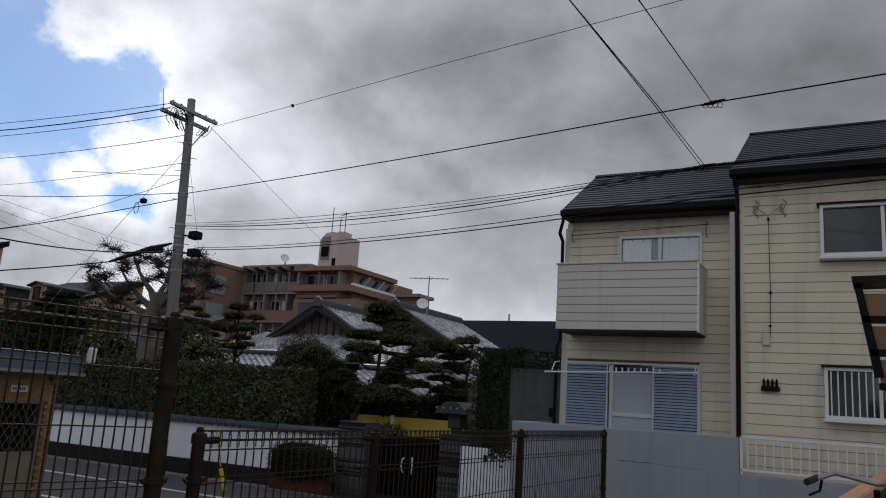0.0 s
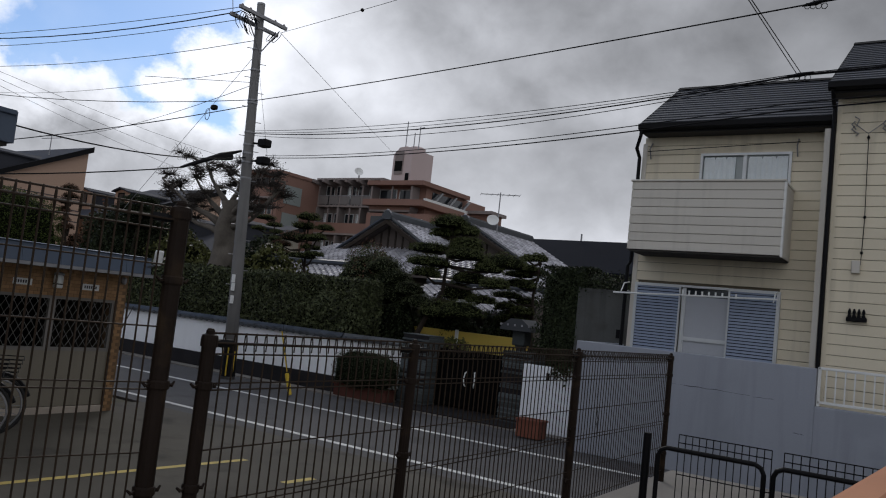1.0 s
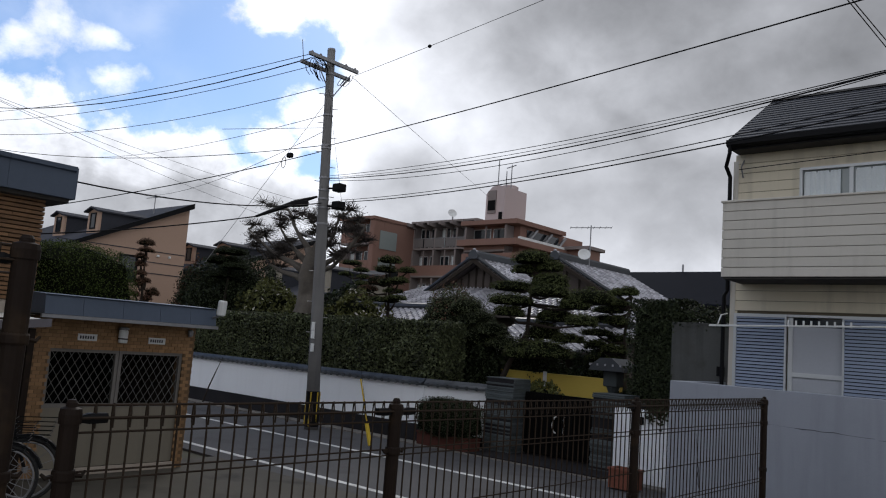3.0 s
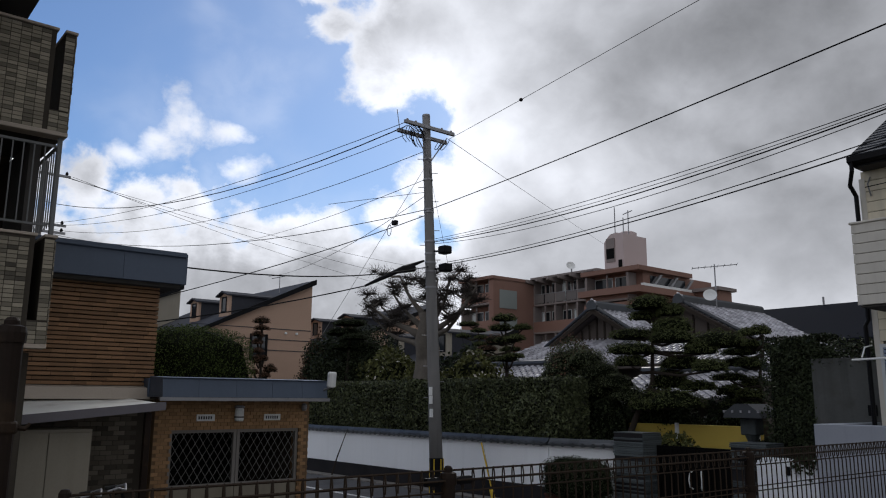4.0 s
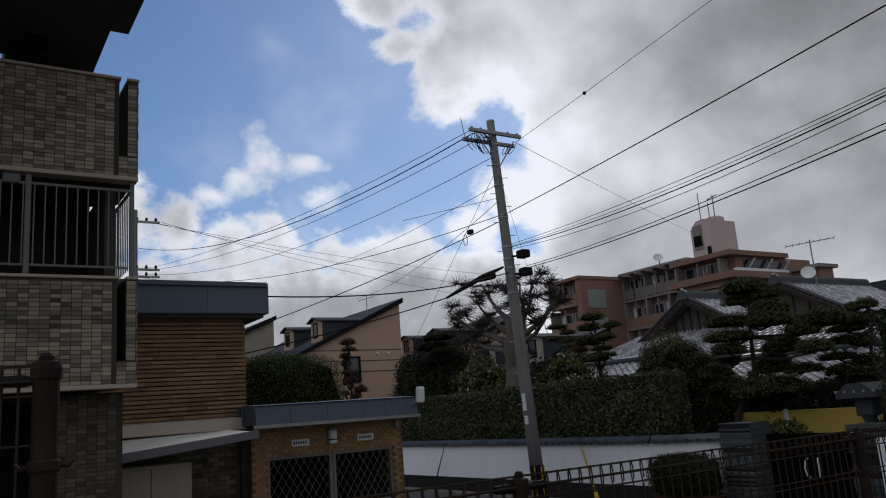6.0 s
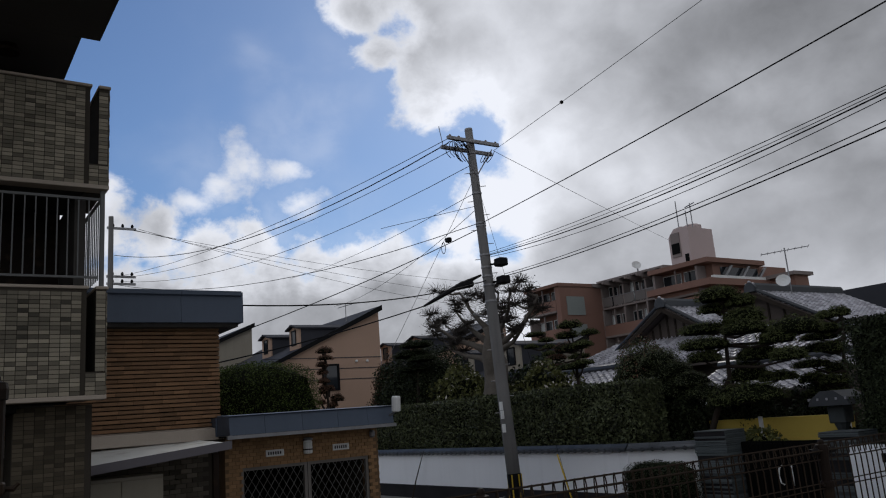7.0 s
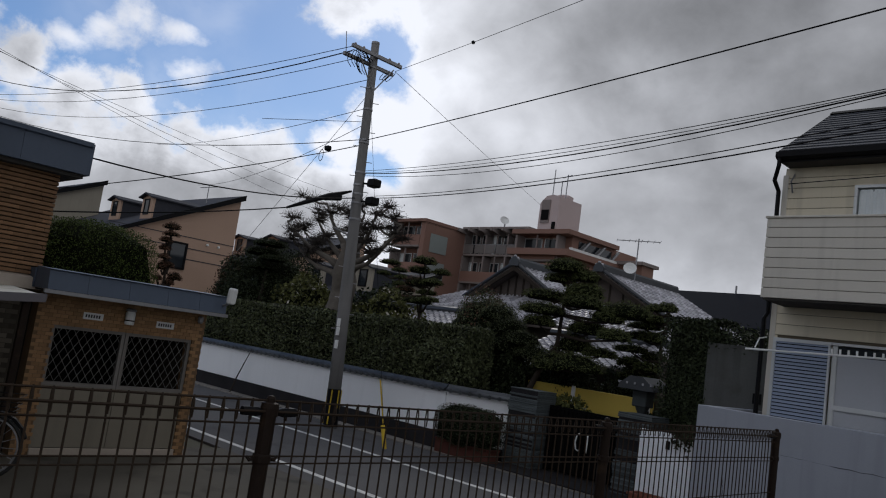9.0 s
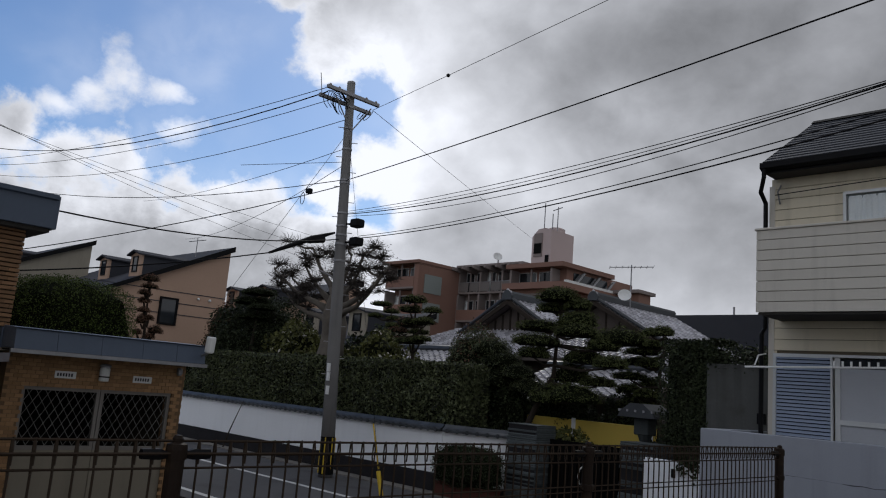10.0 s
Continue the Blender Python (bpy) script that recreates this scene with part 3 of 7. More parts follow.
# carcass behind the boards
part("wall", box(-5.36, HY + 0.3, 0.3, -1.5, 25.0, 6.72), M_SIDING, house)
part("wall", box(-5.36, HY, 0.3, -5.3, HY + 0.3, 6.72), M_GAP, house)
WIN = (-4.1, 5.3, -2.38, 6.32)
SHU = (-5.26, 1.6, -2.4, 3.53)
for a, b in segs(-5.3, -1.5, [(WIN[0], WIN[2])]):
    part("wall", box(a, HY + 0.006, 4.2, b, HY + 0.3, 6.72), M_GAP, house)
part("wall", box(WIN[0], HY + 0.006, 4.2, WIN[2], HY + 0.3, WIN[1]), M_GAP, house)
part("wall", box(WIN[0], HY + 0.006, WIN[3], WIN[2], HY + 0.3, 6.72), M_GAP, house)
part("wall", box(-5.3, HY + 0.006, SHU[3], -1.5, HY + 0.3, 4.2), M_GAP, house)
part("wall", box(SHU[2], HY + 0.006, 0.3, -1.5, HY + 0.3, SHU[3]), M_GAP, house)
part("wall", box(-5.3, HY + 0.006, 0.3, SHU[2], HY + 0.3, SHU[1]), M_GAP, house)
siding(house, -5.36, -1.52, HY, 0.3, 6.74, 0.195, [WIN, SHU], M_SIDING)
part("wall", box(-1.5, RY + 0.006, 0.3, 7.0, 25.5, 7.35), M_GAP, house)
WR1 = (0.0, 5.68, 2.0, 6.6)
WR2 = (0.0, 2.67, 1.7, 3.52)
siding(house, -1.5, 7.0, RY, 0.3, 7.2, 0.195, [WR1, WR2], M_SIDING)
part("corner_trim", box(-1.72, RY + 0.02, 0.3, -1.62, HY - 0.02, 6.66), M_BALC, house)
part("corner_trim", box(-1.52, RY - 0.03, 0.3, -1.44, RY + 0.02, 7.2), M_SIDING, house)
part("corner_trim", box(-5.4, HY - 0.03, 0.3, -5.3, HY + 0.02, 6.6), M_BALC, house)


def slate_roof(t, x0, x1, eave, ridge, back, courses):
    """A gabled roof with lapped courses on the slope that faces -y; eave, ridge and back are (y, z)."""
    (ey, ez), (ry, rz), (by, bz) = eave, ridge, back
    part("roof", prism([(ey, ez - 0.03), (ry, rz - 0.03), (by, bz - 0.03), (by, bz - 0.15), (ry, rz - 0.22), (ey, ez - 0.15)], "x", x0 + 0.04, x1 - 0.04), M_SLATE, t)
    n = Vector((0, -(rz - ez), ry - ey)).normalized()
    for i in range(courses):
        f0, f1 = i / courses, min(1.0, (i + 1.12) / courses)
        p0 = Vector((0, ey + (ry - ey) * f0, ez + (rz - ez) * f0))
        p1 = Vector((0, ey + (ry - ey) * f1, ez + (rz - ez) * f1))
        q0, q1 = p0 + n * 0.028, p1 + n * 0.006
        bm = prism([(p0.y, p0.z), (q0.y, q0.z), (q1.y, q1.z), (p1.y, p1.z)], "x", x0, x1)
        part("slate_course", bm, M_SLATE, t)
    part("ridge_cap", prism([(ry - 0.14, rz - 0.03), (ry, rz + 0.06), (ry + 0.14, rz - 0.03)], "x", x0 - 0.01, x1 + 0.01), M_BLACK, t)
    part("gutter", prism([(ey - 0.1, ez - 0.02), (ey - 0.1, ez - 0.12), (ey - 0.02, ez - 0.16), (ey + 0.03, ez - 0.16), (ey + 0.03, ez - 0.02)], "x", x0 - 0.02, x1 + 0.02), M_BLACK, t)
    part("fascia", box(x0 + 0.02, ey + 0.03, ez - 0.2, x1 - 0.02, ey + 0.06, ez - 0.02), M_BLACK, t)
    for x in (x0 - 0.012, x1 - 0.018):
        part("verge_board", prism([(ey, ez - 0.16), (ry, rz - 0.2), (by, bz - 0.16), (by, bz + 0.02), (ry, rz + 0.02), (ey, ez + 0.02)], "x", x, x + 0.03), M_BLACK, t)


slate_roof(house, -5.34, -1.3, (18.05, 6.93), (20.5, 8.42), (23.0, 6.86), 15)
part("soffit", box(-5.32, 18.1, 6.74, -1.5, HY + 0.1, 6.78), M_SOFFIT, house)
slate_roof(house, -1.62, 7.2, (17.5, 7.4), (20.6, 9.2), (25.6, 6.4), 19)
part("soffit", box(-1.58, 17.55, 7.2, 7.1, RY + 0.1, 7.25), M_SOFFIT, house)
# downpipes
part("downpipe", tube([(-5.3, 18.0, 6.8), (-5.3, 18.0, 6.66), (-5.44, 18.2, 6.44), (-5.44, 18.42, 6.28), (-5.44, 18.44, 4.0), (-5.5, 18.44, 3.9), (-5.5, 18.44, 0.3)], 0.04, 8), M_BLACK, house)
part("downpipe", tube([(-1.56, 17.45, 7.26), (-1.56, 17.6, 7.12), (-1.56, 17.86, 7.0), (-1.56, 17.88, 0.3)], 0.038, 8), M_BLACK, house)
# upper window with curtains
w = part("window", frame_ring(WIN[0] - 0.03, WIN[1], WIN[2] + 0.03, WIN[3] + 0.03, HY - 0.06, HY + 0.06, 0.05), M_ALU, house)
part("mullion", box(-3.27, HY - 0.05, WIN[1] + 0.05, -3.2, HY + 0.05, WIN[3] - 0.02), M_ALU, w)
part("pane", box(WIN[0] + 0.02, HY + 0.02, WIN[1] + 0.05, -3.27, HY + 0.03, WIN[3] - 0.02), glass_mat("window_glass_pale", (0.3, 0.34, 0.34), 0.1), w)
part("pane", box(-3.2, HY + 0.0, WIN[1] + 0.05, WIN[2] - 0.02, HY + 0.01, WIN[3] - 0.02), bpy.data.materials["window_glass_pale"], w)
for x0, x1 in ((-4.06, -3.42), (-3.17, -2.42)):
    bm = bmesh.new()
    cols = []
    for i in range(41):
        f = i / 40
        yy = HY - 0.016 + 0.009 * math.sin(f * 34 + x0) + 0.004 * math.sin(f * 81)
        cols.append([bm.verts.new((x0 + (x1 - x0) * f, yy, z)) for z in (WIN[1] + 0.06, WIN[3] - 0.05 - 0.05 * (i % 14 == 0))])
    for p, q in zip(cols, cols[1:]):
        bm.faces.new((p[0], q[0], q[1], p[1]))
    part("curtain", bm, M_CURTAIN, w, "pale blue gathered curtain", smooth=True)
# sliding door with louvred shutters
w = part("window", frame_ring(SHU[0] - 0.03, SHU[1], SHU[2] + 0.03, SHU[3] + 0.03, HY - 0.1, HY + 0.05, 0.045), M_ALU, house)
for x0, x1 in ((SHU[0], -4.3), (-3.34, SHU[2])):
    s = part("shutter", frame_ring(x0, SHU[1] + 0.03, x1, SHU[3], HY - 0.12, HY - 0.07, 0.03), M_ALU, w)
    # dark sheet behind the louvres puts shade into their gaps
    part("louvre_gap_shade", box(x0 + 0.02, HY - 0.082, SHU[1] + 0.05, x1 - 0.02, HY - 0.078, SHU[3] - 0.02), M_GLASS, s)
    lm = mesh_of("louvre", prism([(-0.018, 0.0), (-0.012, 0.0), (0.012, 0.044), (0.006, 0.046)], "x", x0 + 0.03, x1 - 0.03), M_SHUTTER)
    z = SHU[1] + 0.07
    while z < SHU[3] - 0.06:
        piece("louvre", lm, Matrix.Translation((0, HY - 0.1, z)), s)
        z += 0.062
part("door_frame", box(-4.28, HY - 0.06, SHU[1] + 0.03, -4.2, HY - 0.01, SHU[3] - 0.02), M_ALU, w)
part("door_rail", box(-4.2, HY - 0.06, 2.42, -3.34, HY - 0.01, 2.5), M_ALU, w)
part("pane", box(-4.2, HY - 0.03, SHU[1] + 0.05, -3.34, HY - 0.02, 3.34), M_FROST, w)
part("header_shadow_gap", box(-4.2, HY - 0.03, 3.34, -3.34, HY - 0.02, 3.5), M_GLASS, w)
# windows of the front wing
for (x0, z0, x1, z1), name in ((WR1, "upper"), (WR2, "lower")):
    w = part("window", frame_ring(x0 - 0.05, z0 - 0.04, x1 + 0.05, z1 + 0.04, RY - 0.22, RY + 0.03, 0.06), M_WHITE, house)
    part("sill", box(x0 - 0.08, RY - 0.26, z0 - 0.1, x1 + 0.08, RY + 0.0, z0 - 0.042, 0.008), M_WHITE, w)
    part("head", box(x0 - 0.1, RY - 0.27, z1 + 0.042, x1 + 0.1, RY - 0.0, z1 + 0.075), M_BROWN_METAL, w)
    part("pane", box(x0 + 0.02, RY - 0.13, z0 + 0.03, x1 - 0.02, RY - 0.12, z1 - 0.03), M_GLASS, w)
    part("mullion", box((x0 + x1) / 2 - 0.03, RY - 0.19, z0 + 0.02, (x0 + x1) / 2 + 0.03, RY - 0.14, z1 - 0.02), M_WHITE, w)
    if name == "lower":
        for i in range(15):
            x = x0 + 0.06 + (x1 - x0 - 0.12) * i / 14
            part("bar", box(x - 0.011, RY - 0.215, z0 + 0.02, x + 0.011, RY - 0.195, z1 - 0.02), M_WHITE, w)
        part("shelf_frame", frame_ring(0.1, z0 + 0.03, 0.62, z0 + 0.42, RY - 0.1195, RY - 0.11, 0.03), M_BLACK, w)
# balcony
balc = part("balcony", box(-5.2, 17.62, 4.16, -2.27, HY, 4.3), M_BALC, house)
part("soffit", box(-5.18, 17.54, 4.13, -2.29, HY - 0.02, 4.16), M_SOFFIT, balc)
part("parapet", box(-5.18, 17.52, 4.17, -2.29, 17.62, 5.56), M_GAP, balc)
siding(balc, -5.2, -2.27, 17.515, 4.16, 5.56, 0.176, [], M_BALC, "parapet_board")
part("parapet_cap", box(-5.23, 17.47, 5.56, -2.24, 17.66, 5.6, 0.008), M_BALC, balc)
for x in (-5.2, -2.37):
    part("parapet", box(x, 17.62, 4.3, x + 0.1, HY - 0.02, 5.54), M_BALC, balc)
    part("parapet_cap", box(x - 0.02, 17.66, 5.54, x + 0.12, HY - 0.02, 5.575), M_BALC, balc)
part("corner_trim", box(-2.27, 17.5, 4.14, -2.235, 17.6, 5.56), M_WHITE, balc)
# fittings on the walls
pole_c = thing("laundry_pole", (-5.5, 18.1, 3.2), "white laundry pole on brackets across the shutters", "laundry pole")
part("bar", tube([(-5.62, 18.05, 3.28), (-2.35, 18.05, 3.38)], 0.018, 8), M_WHITE, pole_c)
for x in (-5.45, -2.42):
    part("bracket", tube([(x, HY - 0.02, 3.55), (x, 18.2, 3.5), (x, 18.05, 3.32)], 0.014, 6), M_WHITE, pole_c)
for i in range(9):
    x = -4.15 + i * 0.13
    part("peg", box(x - 0.015, 18.04, 3.33, x + 0.015, 18.06, 3.43), M_WHITE, pole_c)
line = thing("laundry_line", (-3.5, HY, 6.45), "thin dark laundry wire on brackets under the eaves", "laundry line")
part("wire", tube([(-5.25, HY - 0.15, 6.4), (-2.2, HY - 0.15, 6.52)], 0.009, 5), M_CABLE, line)
for x in (-5.2, -2.25):
    part("bracket", tube([(x, HY, 6.62), (x, HY - 0.16, 6.45), (x, HY - 0.05, 6.25)], 0.016, 5), M_GALV, line)
lamp = thing("power_intake", (-1.0, RY, 3.2), "dark insulator cluster with a thin conduit and weathered stain", "electric fitting")
part("conduit", tube([(-0.98, RY - 0.05, 6.5), (-0.96, RY - 0.05, 4.9), (-0.98, RY - 0.05, 4.1)], 0.007, 5), M_CABLE, lamp)
for x, z in ((-0.98, 6.42), (-0.96, 4.95), (-0.975, 4.3)):
    part("clip", lathe([(0.018, 0), (0.026, 0.02), (0.018, 0.05)], (x, RY - 0.055, z), 6), M_BLACK, lamp)
for x in (-1.22, -0.72):
    for k in range(4):
        part("rusty_bracket", tube([(x, RY - 0.03, 6.85 - 0.09 * k), (x + 0.08 * math.cos(k * 2.1), RY - 0.09, 6.78 - 0.09 * k), (x + 0.03, RY - 0.05, 6.66 - 0.06 * k)], 0.011, 5), M_GALV, lamp)
part("bracket", tube([(-1.22, RY - 0.03, 6.72), (-0.98, RY - 0.12, 6.5), (-0.72, RY - 0.03, 6.74)], 0.009, 5), M_GALV, lamp)
part("junction_box", box(-1.12, RY - 0.1, 3.95, -0.98, RY - 0.02, 4.18, 0.01), M_BALC, lamp)
for i in range(4):
    part("insulator", lathe([(0.03, 0), (0.035, 0.03), (0.02, 0.06), (0.03, 0.1), (0.012, 0.16)], (-1.1 + i * 0.075, RY - 0.08, 3.15), 8), M_BLACK, lamp)
part("base", box(-1.15, RY - 0.12, 3.08, -0.82, RY - 0.03, 3.16, 0.01), M_BLACK, lamp)

# grey boundary wall with white railing
bm = box(-5.88, 16.98, 0.0, -1.45, 17.16, 2.19, 0.01)
wall_n = tagged(part("wall_north", bm, M_GREY_WALL), "blue-grey rendered boundary wall with hairline cracks", "wall", kind="structure")
for x0, z0, x1, z1, w in ((-4.6, 1.62, -3.7, 1.6, 0.006), (-3.7, 1.6, -2.5, 1.58, 0.013), (-2.45, 1.56, -2.1, 1.57, 0.009), (-4.65, 1.95, -4.6, 1.3, 0.005), (-1.75, 1.05, -1.58, 1.04, 0.012), (-5.35, 1.3, -5.3, 0.7, 0.014), (-5.31, 0.95, -5.27, 0.25, 0.03)):
    bm = bmesh.new()
    up = Vector((-(z1 - z0), 0, x1 - x0)).normalized() * w
    rows = []
    for k in range(9):
        f = k / 8
        c = Vector((x0 + (x1 - x0) * f, 16.977, z0 + (z1 - z0) * f)) + up * (1.6 * noise.noise(Vector((f * 7 + x0, z0, 0))))
        h = up * (0.25 + 0.75 * abs(noise.noise(Vector((f * 5, x0 * 3, 1.0)))) * 2)
        rows.append((bm.verts.new(c - h * 0.5), bm.verts.new(c + h * 0.5)))
    for p, q in zip(rows, rows[1:]):
        bm.faces.new((p[0], q[0], q[1], p[1]))
    part("crack", bm, M_INK, wall_n)
tagged(part("wall_north_low", box(-1.45, 16.985, 0.0, 9.0, 17.16, 1.55, 0.01), M_GREY_WALL), "lower stretch of blue-grey rendered wall", "wall", kind="structure")
tagged(part("wall_return", box(-5.88, 17.165, 0.0, -5.7, 19.2, 2.19, 0.01), M_GREY_WALL), "end of the blue-grey rendered wall", "wall", kind="structure")
wr = thing("wall_railing", (2.0, 17.07, 1.55), "white painted steel railing on the low wall", "railing")
for z in (1.62, 2.2):
    part("rail", box(-1.43, 17.045, z - 0.022, 9.0, 17.095, z + 0.022, 0.006), M_WHITE, wr)
bar_me = mesh_of("baluster", box(-0.011, -0.011, 0, 0.011, 0.011, 0.54), M_WHITE)
for i in range(70):
    piece("baluster", bar_me, Matrix.Translation((-1.3 + i * 0.145, 17.07, 1.64)), wr)
for x in (-1.41, 2.2, 5.8):
    part("post", box(x - 0.025, 17.045, 1.55, x + 0.025, 17.095, 2.22, 0.006), M_WHITE, wr)
tagged(part("yard_ground", box(-5.7, 17.16, -0.1, 9, 26, 0.3), M_CONCRETE), "raised concrete yard of the cream house", "ground", kind="structure")

# ---------- garden wall, hedge and gate ----------
GY = 18.43
wall_g = tagged(part("wall_garden", box(-60, GY, 0.45, -13.28, GY + 0.2, 1.45), M_WHITE_WALL), "long white plastered garden wall on a black stone base", "garden wall", kind="structure")
part("stone_base", box(-60, GY - 0.05, 0.0, -13.24, GY + 0.25, 0.45, 0.015), M_BASE, wall_g)
# splayed end of the wall towards the gate
A, B = Vector((-13.28, GY + 0.1, 0)), Vector((-11.55, 19.15, 0))
dirv2 = (B - A).normalized()
rot = math.atan2(dirv2.y, dirv2.x)
ml = Matrix.Translation(A) @ Matrix.Rotation(rot, 4, "Z")
for name, z0, z1, th, m in (("wall_panel", 0.3, 1.45, 0.1, M_WHITE_WALL), ("stone_base", 0.0, 0.3, 0.13, M_BASE)):
    bm = box(0, -th, z0, (B - A).length, th, z1)
    bm.transform(ml)
    part(name, bm, m, wall_g)


def coping_tiles(parent, a, b, z, count, limit):
    """Overlapping dark tiles along the top of a wall from a to b."""
    a, b = Vector(a), Vector(b)
    d = (b - a)
    step = d.length / count
    ang = math.atan2(d.y, d.x)
    prof = [(-0.2, 0.0), (-0.2, 0.05), (-0.11, 0.1), (-0.05, 0.17), (0.05, 0.17), (0.11, 0.1), (0.2, 0.05), (0.2, 0.0)]
    me = mesh_of("coping_tile", prism(prof, "x", 0.0, step * 1.04), M_KAWARA_DARK)
    nose = bmesh.new()
    lathe([(0.05, -0.02), (0.055, 0.0), (0.05, 0.02)], (0, 0, 0), 8, nose)
    nose.transform(Matrix.Translation((step * 0.5, -0.2, 0.03)) @ Matrix.Rotation(radians(90), 4, "X"))
    nme = mesh_of("tile_nose", nose, M_KAWARA_DARK)
    for i in range(count):
        p = a + d * (i / count)
        m = Matrix.Translation((p.x, p.y, z)) @ Matrix.Rotation(ang, 4, "Z")
        piece("coping_tile", me, m, parent)
        piece("tile_nose", nme, m, parent)


coping_tiles(wall_g, (-44, GY + 0.1, 0), (-13.3, GY + 0.1, 0), 1.45, 118, 300)
coping_tiles(wall_g, A, B, 1.45, 7, 300)

hedge = thing("hedge", (-20, 19.1, 0.0), "long clipped dark green hedge above the white garden wall", "hedge")
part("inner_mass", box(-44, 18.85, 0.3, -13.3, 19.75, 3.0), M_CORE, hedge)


def slab_leaves(x0, x1, y0, y1, z0, z1, n, end=True):
    """Leaf places on the street face, top and end of a clipped hedge."""
    k = int(n * 0.68)
    dens = x1 - rng.beta(1.0, 1.6, k) * (x1 - x0)
    z = rng.uniform(z0, z1, k)
    lump = np.array([noise.noise(Vector((a * 1.3, 0.0, c * 1.6))) for a, c in zip(dens, z)])
    fr = np.stack([dens, y0 - 0.13 * lump + rng.normal(0, 0.045, k), z], 1)
    k2 = int(n * 0.25)
    xt = x1 - rng.beta(1.0, 1.6, k2) * (x1 - x0)
    yt = rng.uniform(y0, y1, k2)
    lump = np.array([noise.noise(Vector((a * 1.1, b, 5.0))) for a, b in zip(xt, yt)])
    tp = np.stack([xt, yt, z1 + 0.07 * lump + rng.normal(0, 0.03, k2)], 1)
    k3 = n - k - k2
    en = np.stack([x1 + rng.normal(0, 0.04, k3), rng.uniform(y0, y1, k3), rng.uniform(z0, z1, k3)], 1)
    nr = np.concatenate([np.tile((0, -1, 0.25), (k, 1)), np.tile((0, 0, 1), (k2, 1)), np.tile((1, 0, 0.2), (k3, 1))])
    return np.concatenate([fr, tp, en]), nr.astype(float)


p, d = slab_leaves(-44, -13.15, 18.78, 19.8, 1.6, 3.1, 64000)
leaves("leaves", p, d, 0.043, M_HEDGE, hedge, 0.95)

# gate with stacked slate pillars
gate = thing("gate", (-9.6, 19.2, 0.03), "closed black double gate with pale handles between slate pillars", "gate")


def slate_pillar(x0, y0, x1, y1, z1):
    pl = thing("gate_pillar", ((x0 + x1) / 2, (y0 + y1) / 2, 0.03), "gate pillar of thin stacked dark slate courses", "pillar", "gate pillars")
    part("pillar_core", box(x0 + 0.03, y0 + 0.03, 0.03, x1 - 0.03, y1 - 0.03, z1 - 0.02), M_BASE, pl)
    z = 0.03
    while z < z1:
        h = rng.uniform(0.035, 0.065)
        e = rng.uniform(0, 0.04)
        part("slate_course", box(x0 + e, y0 + e, z, x1 - rng.uniform(0, 0.02), y1, min(z + h - 0.006, z1), 0.004), M_PILLAR, pl)
        z += h
    return pl


slate_pillar(-11.55, 18.78, -10.68, 19.5, 1.83)
slate_pillar(-8.55, 18.78, -7.72, 19.5, 1.72)
for x0, x1 in ((-10.66, -9.63), (-9.6, -8.57)):
    lf = part("leaf", box(x0, 19.25, 0.1, x1, 19.31, 1.55, 0.008), M_GATE, gate)
    for i in range(9):
        x = x0 + 0.06 + i * (x1 - x0 - 0.12) / 8
        part("slat", box(x - 0.035, 19.225, 0.14, x + 0.035, 19.248, 1.5), M_GATE, lf)
for x, k in ((-9.72, -1), (-9.5, 1)):
    part("handle", tube([(x, 19.22, 1.05), (x + 0.03 * k, 19.16, 1.0), (x + 0.05 * k, 19.14, 0.85), (x + 0.03 * k, 19.16, 0.7), (x, 19.22, 0.66)], 0.016, 6), M_WHITE, gate, "pale curved handle")
tagged(part("threshold", box(-11.4, 17.97, 0.031, -7.7, 19.6, 0.06, 0.01), M_BASE), "dark stone paving in front of the gate", "paving", kind="structure")
side = tagged(part("wall_gate_side", box(-7.7, 18.3, 0.03, -5.95, 18.45, 1.5, 0.01), M_WHITE_WALL), "short white plastered wall beside the gate", "wall", kind="structure")
part("intercom", box(-7.1, 18.27, 1.2, -7.02, 18.3, 1.36, 0.006), M_BLACK, side)


def planter(x0, y0, x1, y1, h, label, clay=M_TERRA):
    pl = thing("planter", ((x0 + x1) / 2, (y0 + y1) / 2, 0.03), label, "planter")
    bm = bmesh.new()
    t = 0.04
    for a in ((x0, y0, x1, y0 + t), (x0, y1 - t, x1, y1), (x0, y0 + t, x0 + t, y1 - t), (x1 - t, y0 + t, x1, y1 - t)):
        box(a[0], a[1], 0.03, a[2], a[3], h, 0.0, bm)
    part("tub", bm, clay, pl)
    part("rim", frame_lie(x0 - 0.02, y0 - 0.02, x1 + 0.02, y1 + 0.02, h, h + 0.04, 0.07), clay, pl)
    part("soil", box(x0 + t, y0 + t, 0.05, x1 - t, y1 - t, h - 0.05), M_EARTH, pl)
    return pl


def frame_lie(x0, y0, x1, y1, z0, z1, w):
    bm = box(x0, y0, z0, x1, y0 + w, z1)
    box(x0, y1 - w, z0, x1, y1, z1, bm=bm)
    box(x0, y0 + w, z0, x0 + w, y1 - w, z1, bm=bm)
    box(x1 - w, y0 + w, z0, x1, y1 - w, z1, bm=bm)
    return bm


